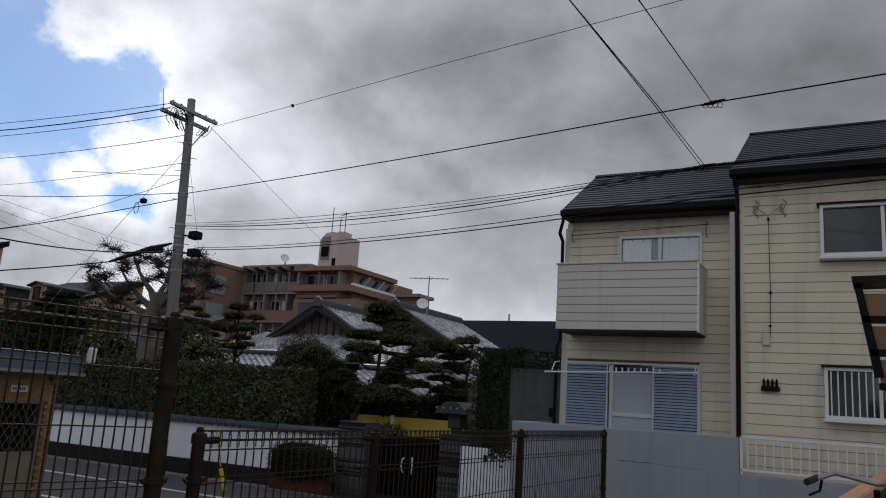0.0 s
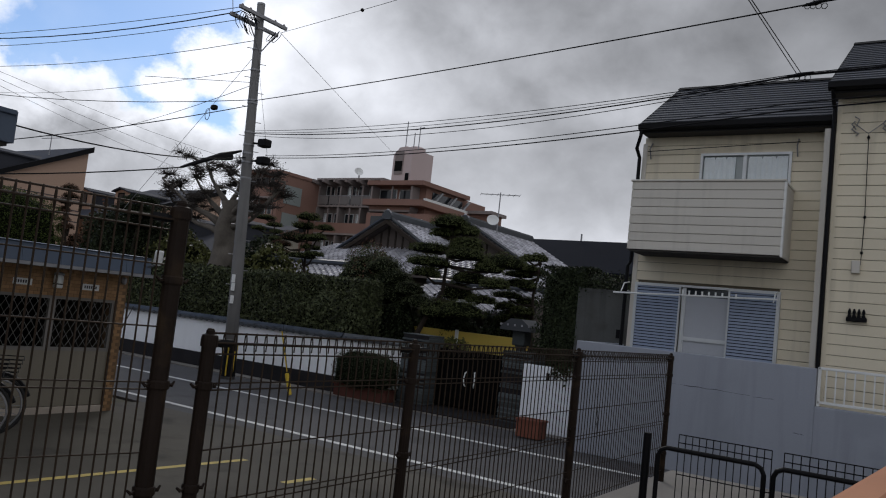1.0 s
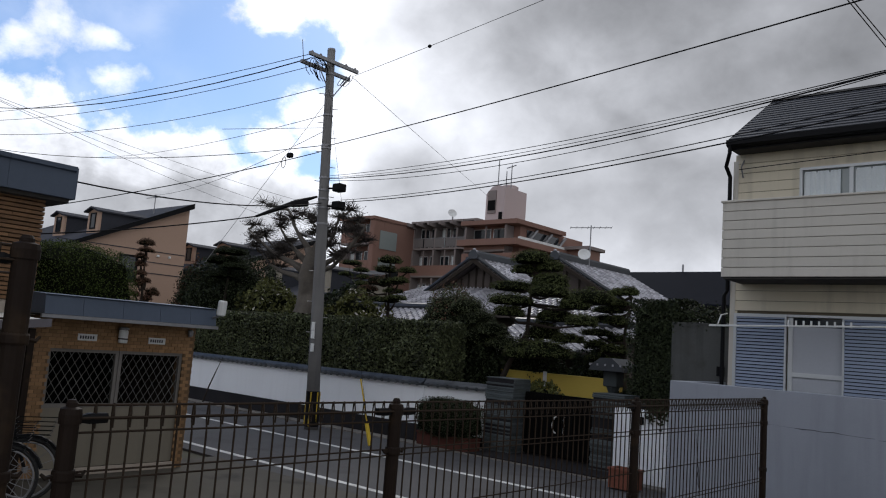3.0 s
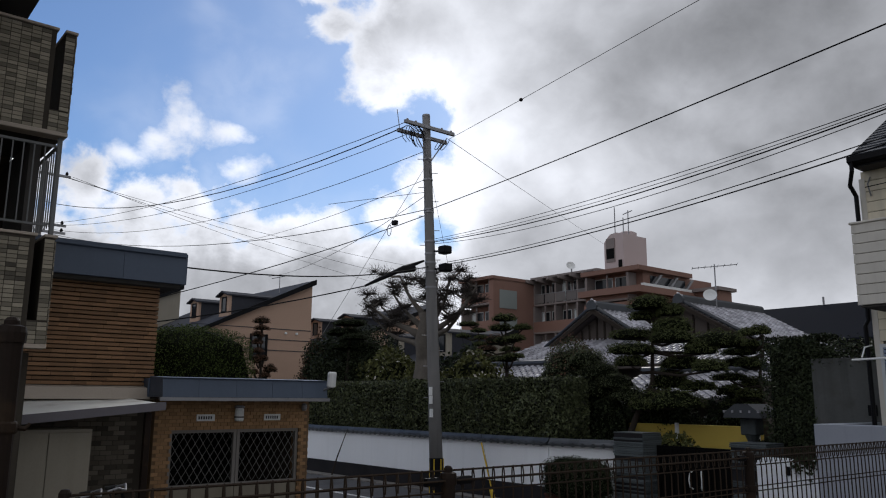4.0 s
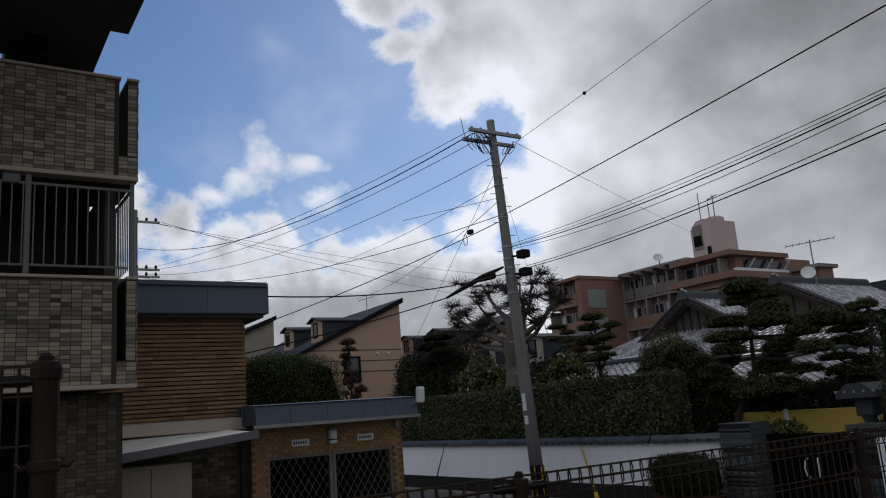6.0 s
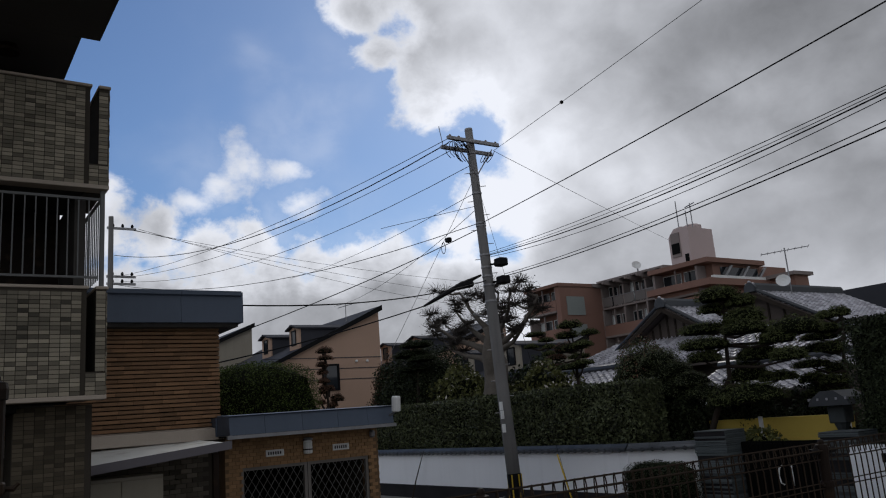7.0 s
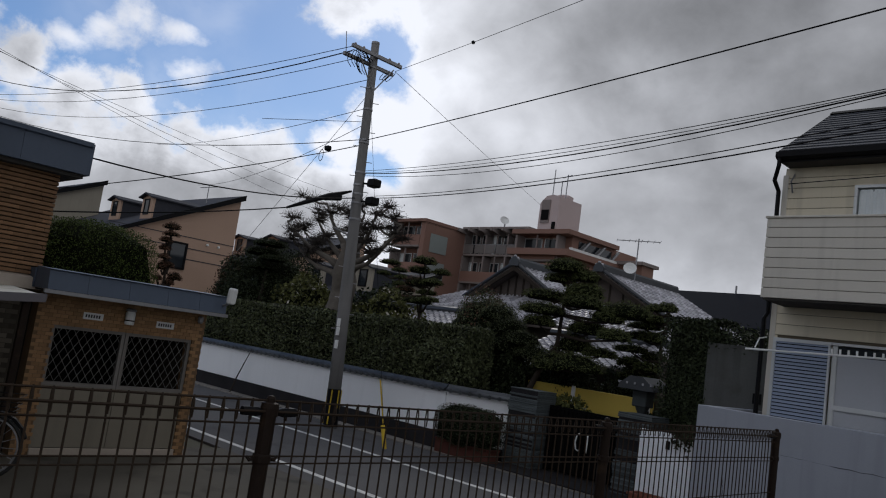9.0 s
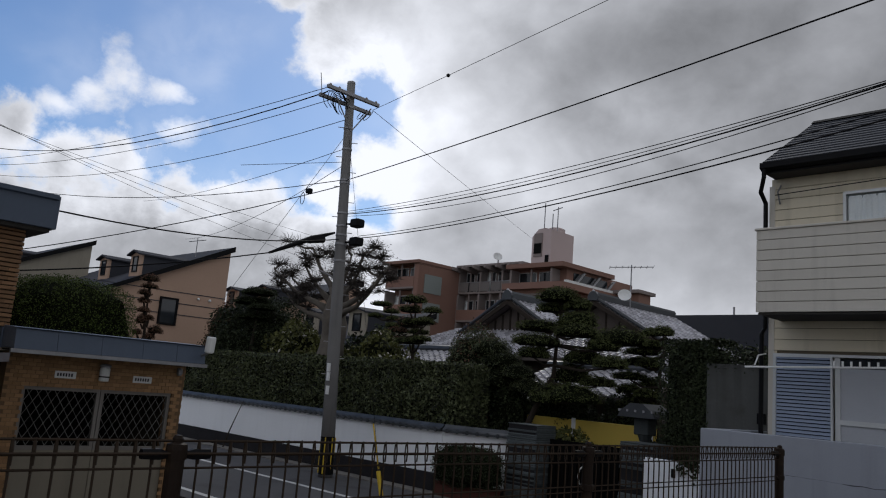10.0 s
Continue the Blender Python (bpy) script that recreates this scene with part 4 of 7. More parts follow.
planter(-13.0, 18.0, -11.3, 18.4, 0.32, "long reddish planter under a clipped shrub, darkened as in shade", M_SHADED_TERRA)
planter(-7.2, 17.25, -6.65, 17.6, 0.37, "empty terracotta planter beside the gate")
sh = thing("clipped_shrub", (-12.15, 18.2, 0.3), "dense clipped shrub growing from a reddish planter", "shrub")
part("inner_mass", core((-12.15, 18.2, 0.74), (0.93, 0.41, 0.47), 0.97, None, -0.95, 3.6), M_CORE, sh)
p, d = blob_points((-12.15, 18.2, 0.74), (0.95, 0.42, 0.48), 9000, 0.05, -0.9, 3.6)
leaves("leaves", p, d, 0.019, M_DARKLEAF, sh, 0.6)
# creeper over the side wall
p = np.stack([rng.uniform(-7.0, -6.1, 500), rng.uniform(18.22, 18.5, 500), 1.52 - np.abs(rng.normal(0, 0.12, 500))], 1)
cr = thing("creeper", (-6.6, 18.4, 1.4), "dark creeper hanging over the white wall", "plant")
leaves("leaves", p, np.tile((0, -1.0, 0.3), (500, 1)), 0.05, M_DARKLEAF, cr)

# tall trimmed block and the concrete wall behind
th = thing("tall_hedge", (-7.6, 20.0, 0.03), "tall block of dense dark green hedge", "hedge")
part("inner_mass", box(-8.1, 19.7, 0.03, -7.0, 20.6, 3.75, 0.15), M_CORE, th)
p, d = slab_leaves(-8.2, -6.95, 19.6, 20.7, 0.4, 3.85, 17000)
leaves("leaves", p, d, 0.032, M_DARKLEAF, th, 0.7)
p = np.stack([rng.uniform(-7.0, -5.4, 2600), 19.75 + rng.normal(0, 0.18, 2600), 3.5 + rng.normal(0, 0.1, 2600) + 0.12 * np.sin(rng.uniform(0, 6, 2600))], 1)
leaves("trailing_leaves", p, np.tile((0, -0.5, 1.0), (2600, 1)), 0.035, M_DARKLEAF, th)
cw = tagged(part("wall_concrete", box(-7.05, 19.5, 0.03, -5.55, 19.66, 3.4, 0.01), mat("stained_concrete", (0.09, 0.093, 0.09), 0.9, 0.25, 1.2, 20, 0.3, stain=(0.07, 0.07, 0.065), streak=0.4)), "stained dark grey concrete wall between the gardens", "wall", kind="structure")
part("vent_block", box(-6.02, 19.47, 2.3, -5.86, 19.5, 2.5), M_BLACK, cw)

# ---------- tiled walls ----------


def tile_wall(parent, origin, u, out, width, height, tw, th, gap, material, holes=(), limit=300, depth=0.012, stagger=0.0):
    """Tiles on a wall: origin at the lower start, u along it, out away from it; holes are (u0, z0, u1, z1). The first ones are parts, the rest is joined."""
    o, u, out = Vector(origin), Vector(u).normalized(), Vector(out).normalized()
    rows, cols = int(height / th), int(width / tw)
    bm = prism([(0, 0), (tw - gap, 0), (tw - gap, th - gap), (0, th - gap)], "z", 0, depth)
    me = mesh_of("tile", bm, material)
    me_v = [v.co.copy() for v in me.vertices]
    me_f = [list(p.vertices) for p in me.polygons]
    base = Matrix((u, Vector((0, 0, 1)), out)).transposed().to_4x4()
    made, vs, fs = 0, [], []
    for r in range(rows):
        for c in range(cols):
            x, z = c * tw + (stagger * tw if r % 2 else 0.0), r * th
            if x + tw > width + 0.001 or any(a - tw * 0.6 < x < b - tw * 0.4 and za - th * 0.6 < z < zb - th * 0.4 for a, za, b, zb in holes):
                continue
            push = float(rng.uniform(-0.003, 0.003))
            m = Matrix.Translation(o + u * x + Vector((0, 0, z)) + out * push) @ base
            if made < limit:
                piece("tile", me, m, parent)
                made += 1
            else:
                k = len(vs)
                vs += [tuple(m @ v) for v in me_v]
                fs += [[i + k for i in f] for f in me_f]
    if vs:
        raw("tile_field", vs, fs, material, parent, kind="stuff")


# ---------- apartment block with tiled balconies ----------
apt = thing("tiled_apartment_block", (-9.6, 3.0, 0.0), "apartment block with beige tiled balconies and grey railings", "apartment building")
BX, BE = -9.0, 5.81
for z0, z1 in ((5.57, 6.8), (3.12, 4.32)):
    par = part("balcony_parapet", box(BX - 0.16, -6.0, z0, BX - 0.012, 5.6, z1), M_TILE_BACK, apt)
    part("cap", box(BX - 0.18, -6.0, z1, BX + 0.014, 5.62, z1 + 0.035, 0.006), M_STONE_SILL, par)
    part("lower_band", box(BX - 0.18, -6.0, z0 - 0.05, BX + 0.016, BE + 0.01, z0, 0.006), M_STONE_SILL, par)
    tile_wall(par, (BX - 0.012, 3.1, z0 + 0.005), (0, 1, 0), (1, 0, 0), 2.5, z1 - z0 - 0.01, 0.1065, 0.0485, 0.007, M_TILE, limit=300)
    tile_wall(par, (BX - 0.012, -6.0, z0 + 0.005), (0, 1, 0), (1, 0, 0), 9.1, z1 - z0 - 0.01, 0.1065, 0.0485, 0.007, M_TILE, limit=0)
    end = part("end_fin", box(BX - 1.3, 5.7, z0 + 0.26, BX - 0.012, BE, z1), M_TILE_BACK, apt)
    part("end_fin_foot", box(BX - 1.3, 5.6, z0, BX - 0.012, BE, z0 + 0.26), M_TILE_BACK, end)
    tile_wall(end, (BX - 0.012, 5.7, z0 + 0.265), (0, 1, 0), (1, 0, 0), 0.108, z1 - z0 - 0.27, 0.1065, 0.0485, 0.007, M_TILE)
    tile_wall(end, (BX - 0.012, 5.6, z0 + 0.005), (0, 1, 0), (1, 0, 0), 0.215, 0.26, 0.1065, 0.0485, 0.007, M_TILE)
    tile_wall(end, (BX - 0.012, BE + 0.0, z0 + 0.005), (-1, 0, 0), (0, 1, 0), 1.28, z1 - z0 - 0.01, 0.1065, 0.0485, 0.007, M_TILE, limit=0)
    part("end_cap", box(BX - 1.3, 5.69, z1, BX + 0.012, BE + 0.02, z1 + 0.035, 0.006), M_STONE_SILL, end)
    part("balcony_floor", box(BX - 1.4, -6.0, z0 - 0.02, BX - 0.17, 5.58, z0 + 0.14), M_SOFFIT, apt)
# railing in the middle storey
rl = part("balcony_railing", box(BX - 0.1, -6.0, 5.4, BX - 0.07, 5.76, 5.43), M_RAIL, apt)
part("lower_rail", box(BX - 0.1, -6.0, 4.46, BX - 0.07, 5.72, 4.485), M_RAIL, rl)
rb = mesh_of("baluster", box(-0.007, -0.007, 0, 0.007, 0.007, 0.92), M_RAIL)
for i in range(62):
    piece("baluster", rb, Matrix.Translation((BX - 0.085, 5.62 - i * 0.112, 4.48)), rl)
for y in (4.3, 4.66, 1.8, -0.8):
    part("railing_post", box(BX - 0.115, y - 0.03, 4.34, BX - 0.055, y + 0.03, 5.56, 0.006), M_RAIL, rl)
part("railing_post", box(BX - 0.1, 5.74, 4.34, BX - 0.05, 5.79, 5.55, 0.006), M_RAIL, rl)
part("lamp_box", box(BX - 0.14, 4.4, 5.4, BX - 0.05, 4.58, 5.52, 0.012), M_RAIL, rl)
part("balcony_end_rail", box(BX - 1.3, 5.75, 5.42, BX - 0.1, 5.78, 5.45), M_RAIL, rl)
for i in range(10):
    piece("baluster", rb, Matrix.Translation((BX - 0.2 - i * 0.112, 5.765, 4.48)), rl)
# body of the block behind the balconies, and the slab above, coloured dark for shade
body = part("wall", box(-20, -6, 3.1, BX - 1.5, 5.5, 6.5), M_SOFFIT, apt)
# dark sheet added for the shaded balcony interior, not a known shutter
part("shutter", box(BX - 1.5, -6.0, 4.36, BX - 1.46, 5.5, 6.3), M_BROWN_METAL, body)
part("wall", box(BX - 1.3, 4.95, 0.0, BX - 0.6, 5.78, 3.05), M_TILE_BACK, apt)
# near-black sheets at back and ceiling put the garage's shade in
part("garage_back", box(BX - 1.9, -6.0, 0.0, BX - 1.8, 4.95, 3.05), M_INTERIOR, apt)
# added dark wall hides the sky at the balcony end, standing in for shade
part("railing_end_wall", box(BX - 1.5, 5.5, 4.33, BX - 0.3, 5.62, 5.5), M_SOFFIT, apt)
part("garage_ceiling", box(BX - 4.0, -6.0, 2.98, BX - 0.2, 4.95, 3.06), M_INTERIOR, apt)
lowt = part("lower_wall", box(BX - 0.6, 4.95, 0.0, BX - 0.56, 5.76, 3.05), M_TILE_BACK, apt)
tile_wall(lowt, (BX - 0.56, 4.96, 1.2), (0, 1, 0), (1, 0, 0), 0.8, 1.85, 0.1065, 0.0485, 0.007, M_TILE_SHADED, limit=60)
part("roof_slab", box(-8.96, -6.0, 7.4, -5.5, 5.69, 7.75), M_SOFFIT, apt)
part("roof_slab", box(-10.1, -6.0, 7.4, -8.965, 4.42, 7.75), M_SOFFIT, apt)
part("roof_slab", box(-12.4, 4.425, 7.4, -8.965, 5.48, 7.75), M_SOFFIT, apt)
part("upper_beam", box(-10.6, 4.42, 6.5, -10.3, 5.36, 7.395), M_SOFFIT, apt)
part("ceiling_lamp", lathe([(0.13, 0), (0.14, 0.03), (0.1, 0.09), (0.1, 0.1)], (-9.5, 4.75, 7.3), 16), M_BROWN_METAL, apt)

# ---------- ribbed brown building with blue fascia ----------
rib = thing("brown_building", (-15, 5, 0.0), "building clad in ribbed brown tile under a blue-grey fascia", "building")
part("wall", box(-22, 0.0, 0.0, -12.72, 8.28, 4.9), M_TILE_BACK, rib)
z, i = 2.74, 0
while z < 4.36:
    e = 0.0 if i % 2 else 0.02
    part("rib_course", box(-12.72, 0.0, z, -12.63 + e, 5.4, z + 0.05, 0.005), M_RIB, rib)
    y = 5.4
    while y < 8.28:
        step = float(rng.uniform(0.2, 0.45))
        part("rib_tile", box(-12.72, y, z, -12.63 + e + float(rng.uniform(-0.004, 0.004)), min(y + step - 0.003, 8.3), z + 0.05), M_RIB, rib)
        y += step
    part("rib_end", box(-18.0, 8.28, z, -12.68, 8.31 + e * 0.6, z + 0.05), M_RIB, rib)
    z += 0.069
    i += 1
for y0, y1 in ((-1.0, 2.2), (2.205, 4.4), (4.405, 6.4), (6.405, 7.58), (7.585, 8.59)):
    part("fascia_panel", prism([(-12.3, 4.42), (-12.33, 4.86), (-12.28, 4.88), (-12.28, 4.95), (-13.0, 4.97), (-13.0, 4.42)], "y", y0, y1), M_BLUE_METAL, rib)
part("fascia_end", prism([(-12.33, 4.42), (-22, 4.42), (-22, 4.95), (-12.33, 4.94)], "y", 8.593, 8.63), M_BLUE_METAL, rib)
part("soffit", box(-22, 0.0, 4.36, -12.4, 8.56, 4.42), M_SOFFIT, rib)
part("roof_deck", box(-22, -1.0, 4.85, -12.9, 8.55, 4.93), M_SOFFIT, rib)
part("sill_band", prism([(-12.72, 2.74), (-12.45, 2.7), (-12.42, 2.52), (-12.72, 2.5)], "y", 0.0, 8.42), M_STONE_SILL, rib)
tile_wall(rib, (-12.71, 5.6, 0.0), (0, 1, 0), (1, 0, 0), 2.55, 2.5, 0.18, 0.075, 0.008, M_STONE_TILE, limit=60, stagger=0.5)

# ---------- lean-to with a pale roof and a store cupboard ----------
lean = thing("lean_to_roof", (-11.5, 6.5, 0.0), "pale sheet lean-to roof with a dark grey edge", "canopy")
bm = bmesh.new()
tp = [bm.verts.new(p) for p in ((-10.5, 5.3, 2.25), (-10.5, 7.7, 2.47), (-12.6, 7.9, 2.535), (-12.6, 5.3, 2.47))]
bt = [bm.verts.new((v.co.x, v.co.y, v.co.z - 0.03)) for v in tp]
bm.faces.new(tp)
bm.faces.new(bt[::-1])
for k in range(4):
    bm.faces.new((tp[k], bt[k], bt[(k + 1) % 4], tp[(k + 1) % 4]))
bmesh.ops.recalc_face_normals(bm, faces=bm.faces)
part("roof_sheet", bm, M_PALE_ROOF, lean)
bm = bmesh.new()
q = [bm.verts.new(p) for p in ((-10.46, 5.25, 2.26), (-10.46, 7.75, 2.49), (-10.46, 7.75, 2.38), (-10.46, 5.25, 2.14), (-10.52, 5.25, 2.14), (-10.52, 7.75, 2.38), (-10.52, 7.75, 2.49), (-10.52, 5.25, 2.26))]
for f in ((0, 1, 2, 3), (4, 5, 6, 7), (0, 7, 6, 1), (3, 2, 5, 4), (1, 6, 5, 2), (0, 3, 4, 7)):
    bm.faces.new([q[k] for k in f])
bmesh.ops.recalc_face_normals(bm, faces=bm.faces)
part("edge_trim", bm, M_EDGE_TRIM, lean)
for y in (5.5, 7.55):
    part("post", box(-10.62, y - 0.04, 0.0, -10.54, y + 0.04, 2.16 + (y - 5.5) * 0.09), M_BROWN_METAL, lean)
cup = thing("store_cupboard", (-11.3, 6.4, 0.0), "beige two-door metal store cupboard under the lean-to", "cupboard")
part("body", box(-11.9, 5.85, 0.0, -10.98, 6.95, 2.12), M_BEIGE, cup)
for y0, y1 in ((5.87, 6.395), (6.405, 6.93)):
    dr = part("door", box(-10.98, y0, 0.06, -10.95, y1, 2.08, 0.006), M_BEIGE, cup)
    ym = y1 - 0.07 if y0 < 6.0 else y0 + 0.07
    part("handle", box(-10.95, ym - 0.012, 1.0, -10.925, ym + 0.012, 1.14, 0.004), M_GALV, dr)

# ---------- refuse hut ----------
hut = thing("refuse_hut", (-13.4, 9.7, 0.0), "small ochre tiled refuse hut with lattice doors", "hut")
HX, H0, H1 = -12.39, 8.29, 11.12
D0, D1, DZ0, DZ1 = 8.56, 10.93, 0.12, 2.03
part("wall", box(-15.4, H0, 0.0, HX - 0.3, H0 + 0.12, 2.55), M_TILE_BACK, hut)
part("wall", box(-15.4, H1 - 0.12, 0.0, HX - 0.3, H1, 2.55), M_TILE_BACK, hut)
part("wall", box(-15.5, H0, 0.0, -15.4, H1, 2.55), M_TILE_BACK, hut)
part("front_wall", box(HX - 0.3, H0, 0.0, HX - 0.012, D0, 2.55), M_HUT_BACK, hut)
part("front_wall", box(HX - 0.3, D1, 0.0, HX - 0.012, H1, 2.55), M_HUT_BACK, hut)
fw = part("front_wall", box(HX - 0.3, D0, DZ1, HX - 0.012, D1, 2.55), M_HUT_BACK, hut)
tile_wall(fw, (HX - 0.012, H0, 0.0), (0, 1, 0), (1, 0, 0), H1 - H0, 2.52, 0.119, 0.0595, 0.006, M_HUT_TILE, [(D0 - H0, -0.1, D1 - H0, DZ1)], 300, stagger=0.5)
tile_wall(fw, (HX - 0.02, H1, 0.0), (-1, 0, 0), (0, 1, 0), 2.9, 2.52, 0.119, 0.0595, 0.006, M_HUT_TILE, (), 0, stagger=0.5)
# near-black sheet for the shade behind the lattice doors
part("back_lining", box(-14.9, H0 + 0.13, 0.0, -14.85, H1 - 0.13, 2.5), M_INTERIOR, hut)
part("plinth", box(HX - 0.02, D0, 0.0, HX + 0.03, D1, 0.12, 0.008), M_STONE_SILL, hut)
mid = (D0 + D1) / 2
for y0, y1 in ((D0, mid - 0.005), (mid + 0.005, D1)):
    dr = part("door", box(HX - 0.1, y0, DZ0, HX - 0.06, y1, 1.08), M_HUT_DOOR, hut)
    bm = box(HX - 0.11, y0, 1.08, HX - 0.05, y1, 1.14)
    box(HX - 0.11, y0, DZ1 - 0.06, HX - 0.05, y1, DZ1, bm=bm)
    box(HX - 0.11, y0, 1.14, HX - 0.05, y0 + 0.055, DZ1 - 0.06, bm=bm)
    box(HX - 0.11, y1 - 0.055, 1.14, HX - 0.05, y1, DZ1 - 0.06, bm=bm)
    part("door_frame", bm, M_FRAME_DULL, dr)
    ya, yb, za, zb = y0 + 0.055, y1 - 0.055, 1.14, DZ1 - 0.06
    for s in (1, -1):
        for k in range(-7, 11):
            c = ya + k * 0.135
            pts = []
            for zz in (za, zb):
                pts.append((c + s * (zz - za) * 0.62 + (0 if s > 0 else 0.55), zz))
            (p0, q0), (p1, q1) = pts
            lo, hi = (ya, yb)
            tmin, tmax = 0.0, 1.0
            if abs(p1 - p0) > 1e-6:
                t0, t1 = (lo - p0) / (p1 - p0), (hi - p0) / (p1 - p0)
                tmin, tmax = max(tmin, min(t0, t1)), min(tmax, max(t0, t1))
            if tmax - tmin < 0.03:
                continue
            f = lambda tt: (HX - 0.08 + 0.004 * s, p0 + (p1 - p0) * tt, q0 + (q1 - q0) * tt)
            part("lattice_bar", tube([f(tmin), f(tmax)], 0.0045, 4), M_LATTICE, dr)
for y0, y1 in ((8.17, 8.75), (8.755, 9.4), (9.405, 10.05), (10.055, 10.62), (10.625, 11.13)):
    part("fascia_panel", prism([(-11.78, 2.56), (-11.82, 2.84), (-11.78, 2.86), (-12.4, 2.89), (-12.4, 2.56)], "y", y0, y1), M_BLUE_METAL, hut)
part("roof", box(-15.6, 8.15, 2.56, -12.41, 11.15, 2.86), M_BLUE_METAL, hut)
part("drip_edge", box(-11.8, 8.12, 2.5, -11.74, 11.16, 2.556), M_GALV, hut)
part("soffit", box(-15.5, 8.2, 2.53, -11.82, 11.12, 2.555), M_SOFFIT, hut)
for y in (9.14, 10.37):
    sg = thing("notice_plate", (HX, y, 2.17), "small white notice plate with a line of dark print", "sign", "notice plates")
    part("plate", box(HX + 0.001, y - 0.16, 2.165, HX + 0.016, y + 0.16, 2.275, 0.004), M_WHITE, sg)
    for k in range(6):
        ya = y - 0.115 + k * 0.042
        part("print_bar", box(HX + 0.0165, ya - 0.013, 2.195, HX + 0.018, ya + 0.013, 2.245), M_INK, sg)
wl = thing("wall_lamp", (HX, 9.7, 2.1), "white cylindrical wall lamp in a dark holder on the hut", "wall lamp")
part("shade", lathe([(0.07, 0), (0.078, 0.02), (0.078, 0.2), (0.06, 0.22)], (HX + 0.1, 9.7, 2.16), 14), M_WHITE, wl)
part("cap", lathe([(0.085, 0), (0.088, 0.03), (0.05, 0.05)], (HX + 0.1, 9.7, 2.38), 14), M_GALV, wl)
part("ring", lathe([(0.082, 0), (0.082, 0.02)], (HX + 0.1, 9.7, 2.22), 14), M_BROWN_METAL, wl)
part("bracket", box(HX, 9.67, 2.2, HX + 0.06, 9.73, 2.4, 0.006), M_BROWN_METAL, wl)
cc = thing("security_camera", (-11.6, 11.05, 2.7), "white bullet security camera on the hut roof corner", "security camera")
body_c = lathe([(0.055, 0), (0.078, 0.02), (0.078, 0.24), (0.068, 0.27)], (0, 0, 0), 12)
body_c.transform(Matrix.Translation((-11.52, 11.04, 2.74)) @ Matrix.Rotation(radians(6), 4, "Y"))
part("housing", body_c, M_WHITE, cc)
part("arm", tube([(-11.78, 11.06, 2.7), (-11.68, 11.06, 2.72), (-11.54, 11.04, 2.76)], 0.022, 8), M_GALV, cc)
fl = thing("small_lamp", (HX, 10.98, 2.35), "small grey sensor lamp under the hut roof", "lamp")
part("body", lathe([(0.03, 0), (0.05, 0.03), (0.05, 0.1), (0.03, 0.13)], (HX + 0.06, 10.98, 2.33), 10), M_GALV, fl)
part("bracket", box(HX, 10.96, 2.4, HX + 0.05, 11.0, 2.44), M_GALV, fl)
stay = tagged(part("leaning_pole", tube([(-22.9, 18.1, 0.0), (-22.75, 18.2, 0.6), (-22.3, 18.3, 1.55)], [0.028, 0.024, 0.012], 6), M_BARK_DARK), "thin weathered pole leaning at the garden wall", "pole")

# ---------- utility pole ----------
PB, PT = Vector((-16.18, 17.24, 0.0)), Vector((-16.47, 16.95, 10.62))


def on_pole(z, off=(0, 0, 0)):
    return PB.lerp(PT, z / 10.62) + Vector(off)


pole = thing("utility_pole", PB, "tall grey concrete utility pole with crossarms, sleeves and step bolts", "utility pole")
part("shaft", tube([on_pole(z) for z in (0, 3, 6, 9, 10.62)], [0.185, 0.165, 0.145, 0.122, 0.112], 20), M_POLE, pole, smooth=True)
part("pole_cap", tube([on_pole(10.6), on_pole(10.66)], [0.118, 0.11], 20), M_GALV, pole)
for dx in (-0.17, 0.17):
    part("crossarm", box(-16.46 + dx - 0.045, 16.05, 10.08 + dx * 0.5, -16.46 + dx + 0.045, 17.85, 10.18 + dx * 0.5, 0.006), M_GALV, pole)
part("arm_brace", tube([on_pole(9.2, (0.12, 0, 0)), (-16.3, 17.6, 10.05)], 0.018, 6), M_GALV, pole)
part("arm_brace", tube([on_pole(9.2, (0.12, 0, 0)), (-16.3, 16.35, 10.05)], 0.018, 6), M_GALV, pole)
for y in (16.15, 16.45, 17.4, 17.75):
    part("insulator", lathe([(0.035, 0), (0.05, 0.03), (0.025, 0.06), (0.045, 0.1), (0.02, 0.14)], (-16.3, y, 10.18), 8), M_APT_GREY, pole)
part("rod", tube([(-16.6, 16.1, 10.1), (-16.62, 16.02, 10.65)], 0.012, 5), M_GALV, pole)
for k in range(9):
    a0 = k * 0.7
    pts = [(-16.3 + 0.12 * math.sin(a0) + 0.05 * j * 0, 16.2 + 0.07 * k + 0.24 * math.cos(2 * math.pi * j / 10), 9.86 + 0.02 * math.sin(a0) + 0.26 * math.sin(2 * math.pi * j / 10)) for j in range(8)]
    part("jumper_loop", tube(pts, 0.011, 5), M_CABLE, pole)
for k in range(3):
    pts = [(-16.3 + 0.04 * k, 17.3 + 0.08 * k + 0.16 * math.cos(2 * math.pi * j / 10), 9.8 + 0.2 * math.sin(2 * math.pi * j / 10 + 2)) for j in range(8)]
    part("jumper_loop", tube(pts, 0.01, 5), M_CABLE, pole)
for k in range(17):
    z = 2.6 + k * 0.42
    s = 1 if k % 2 else -1
    c = on_pole(z)
    part("step_bolt", tube([c + Vector((0.07 * s, 0.09 * s, 0)), c + Vector((0.18 * s, 0.22 * s, 0))], 0.011, 5), M_GALV, pole)
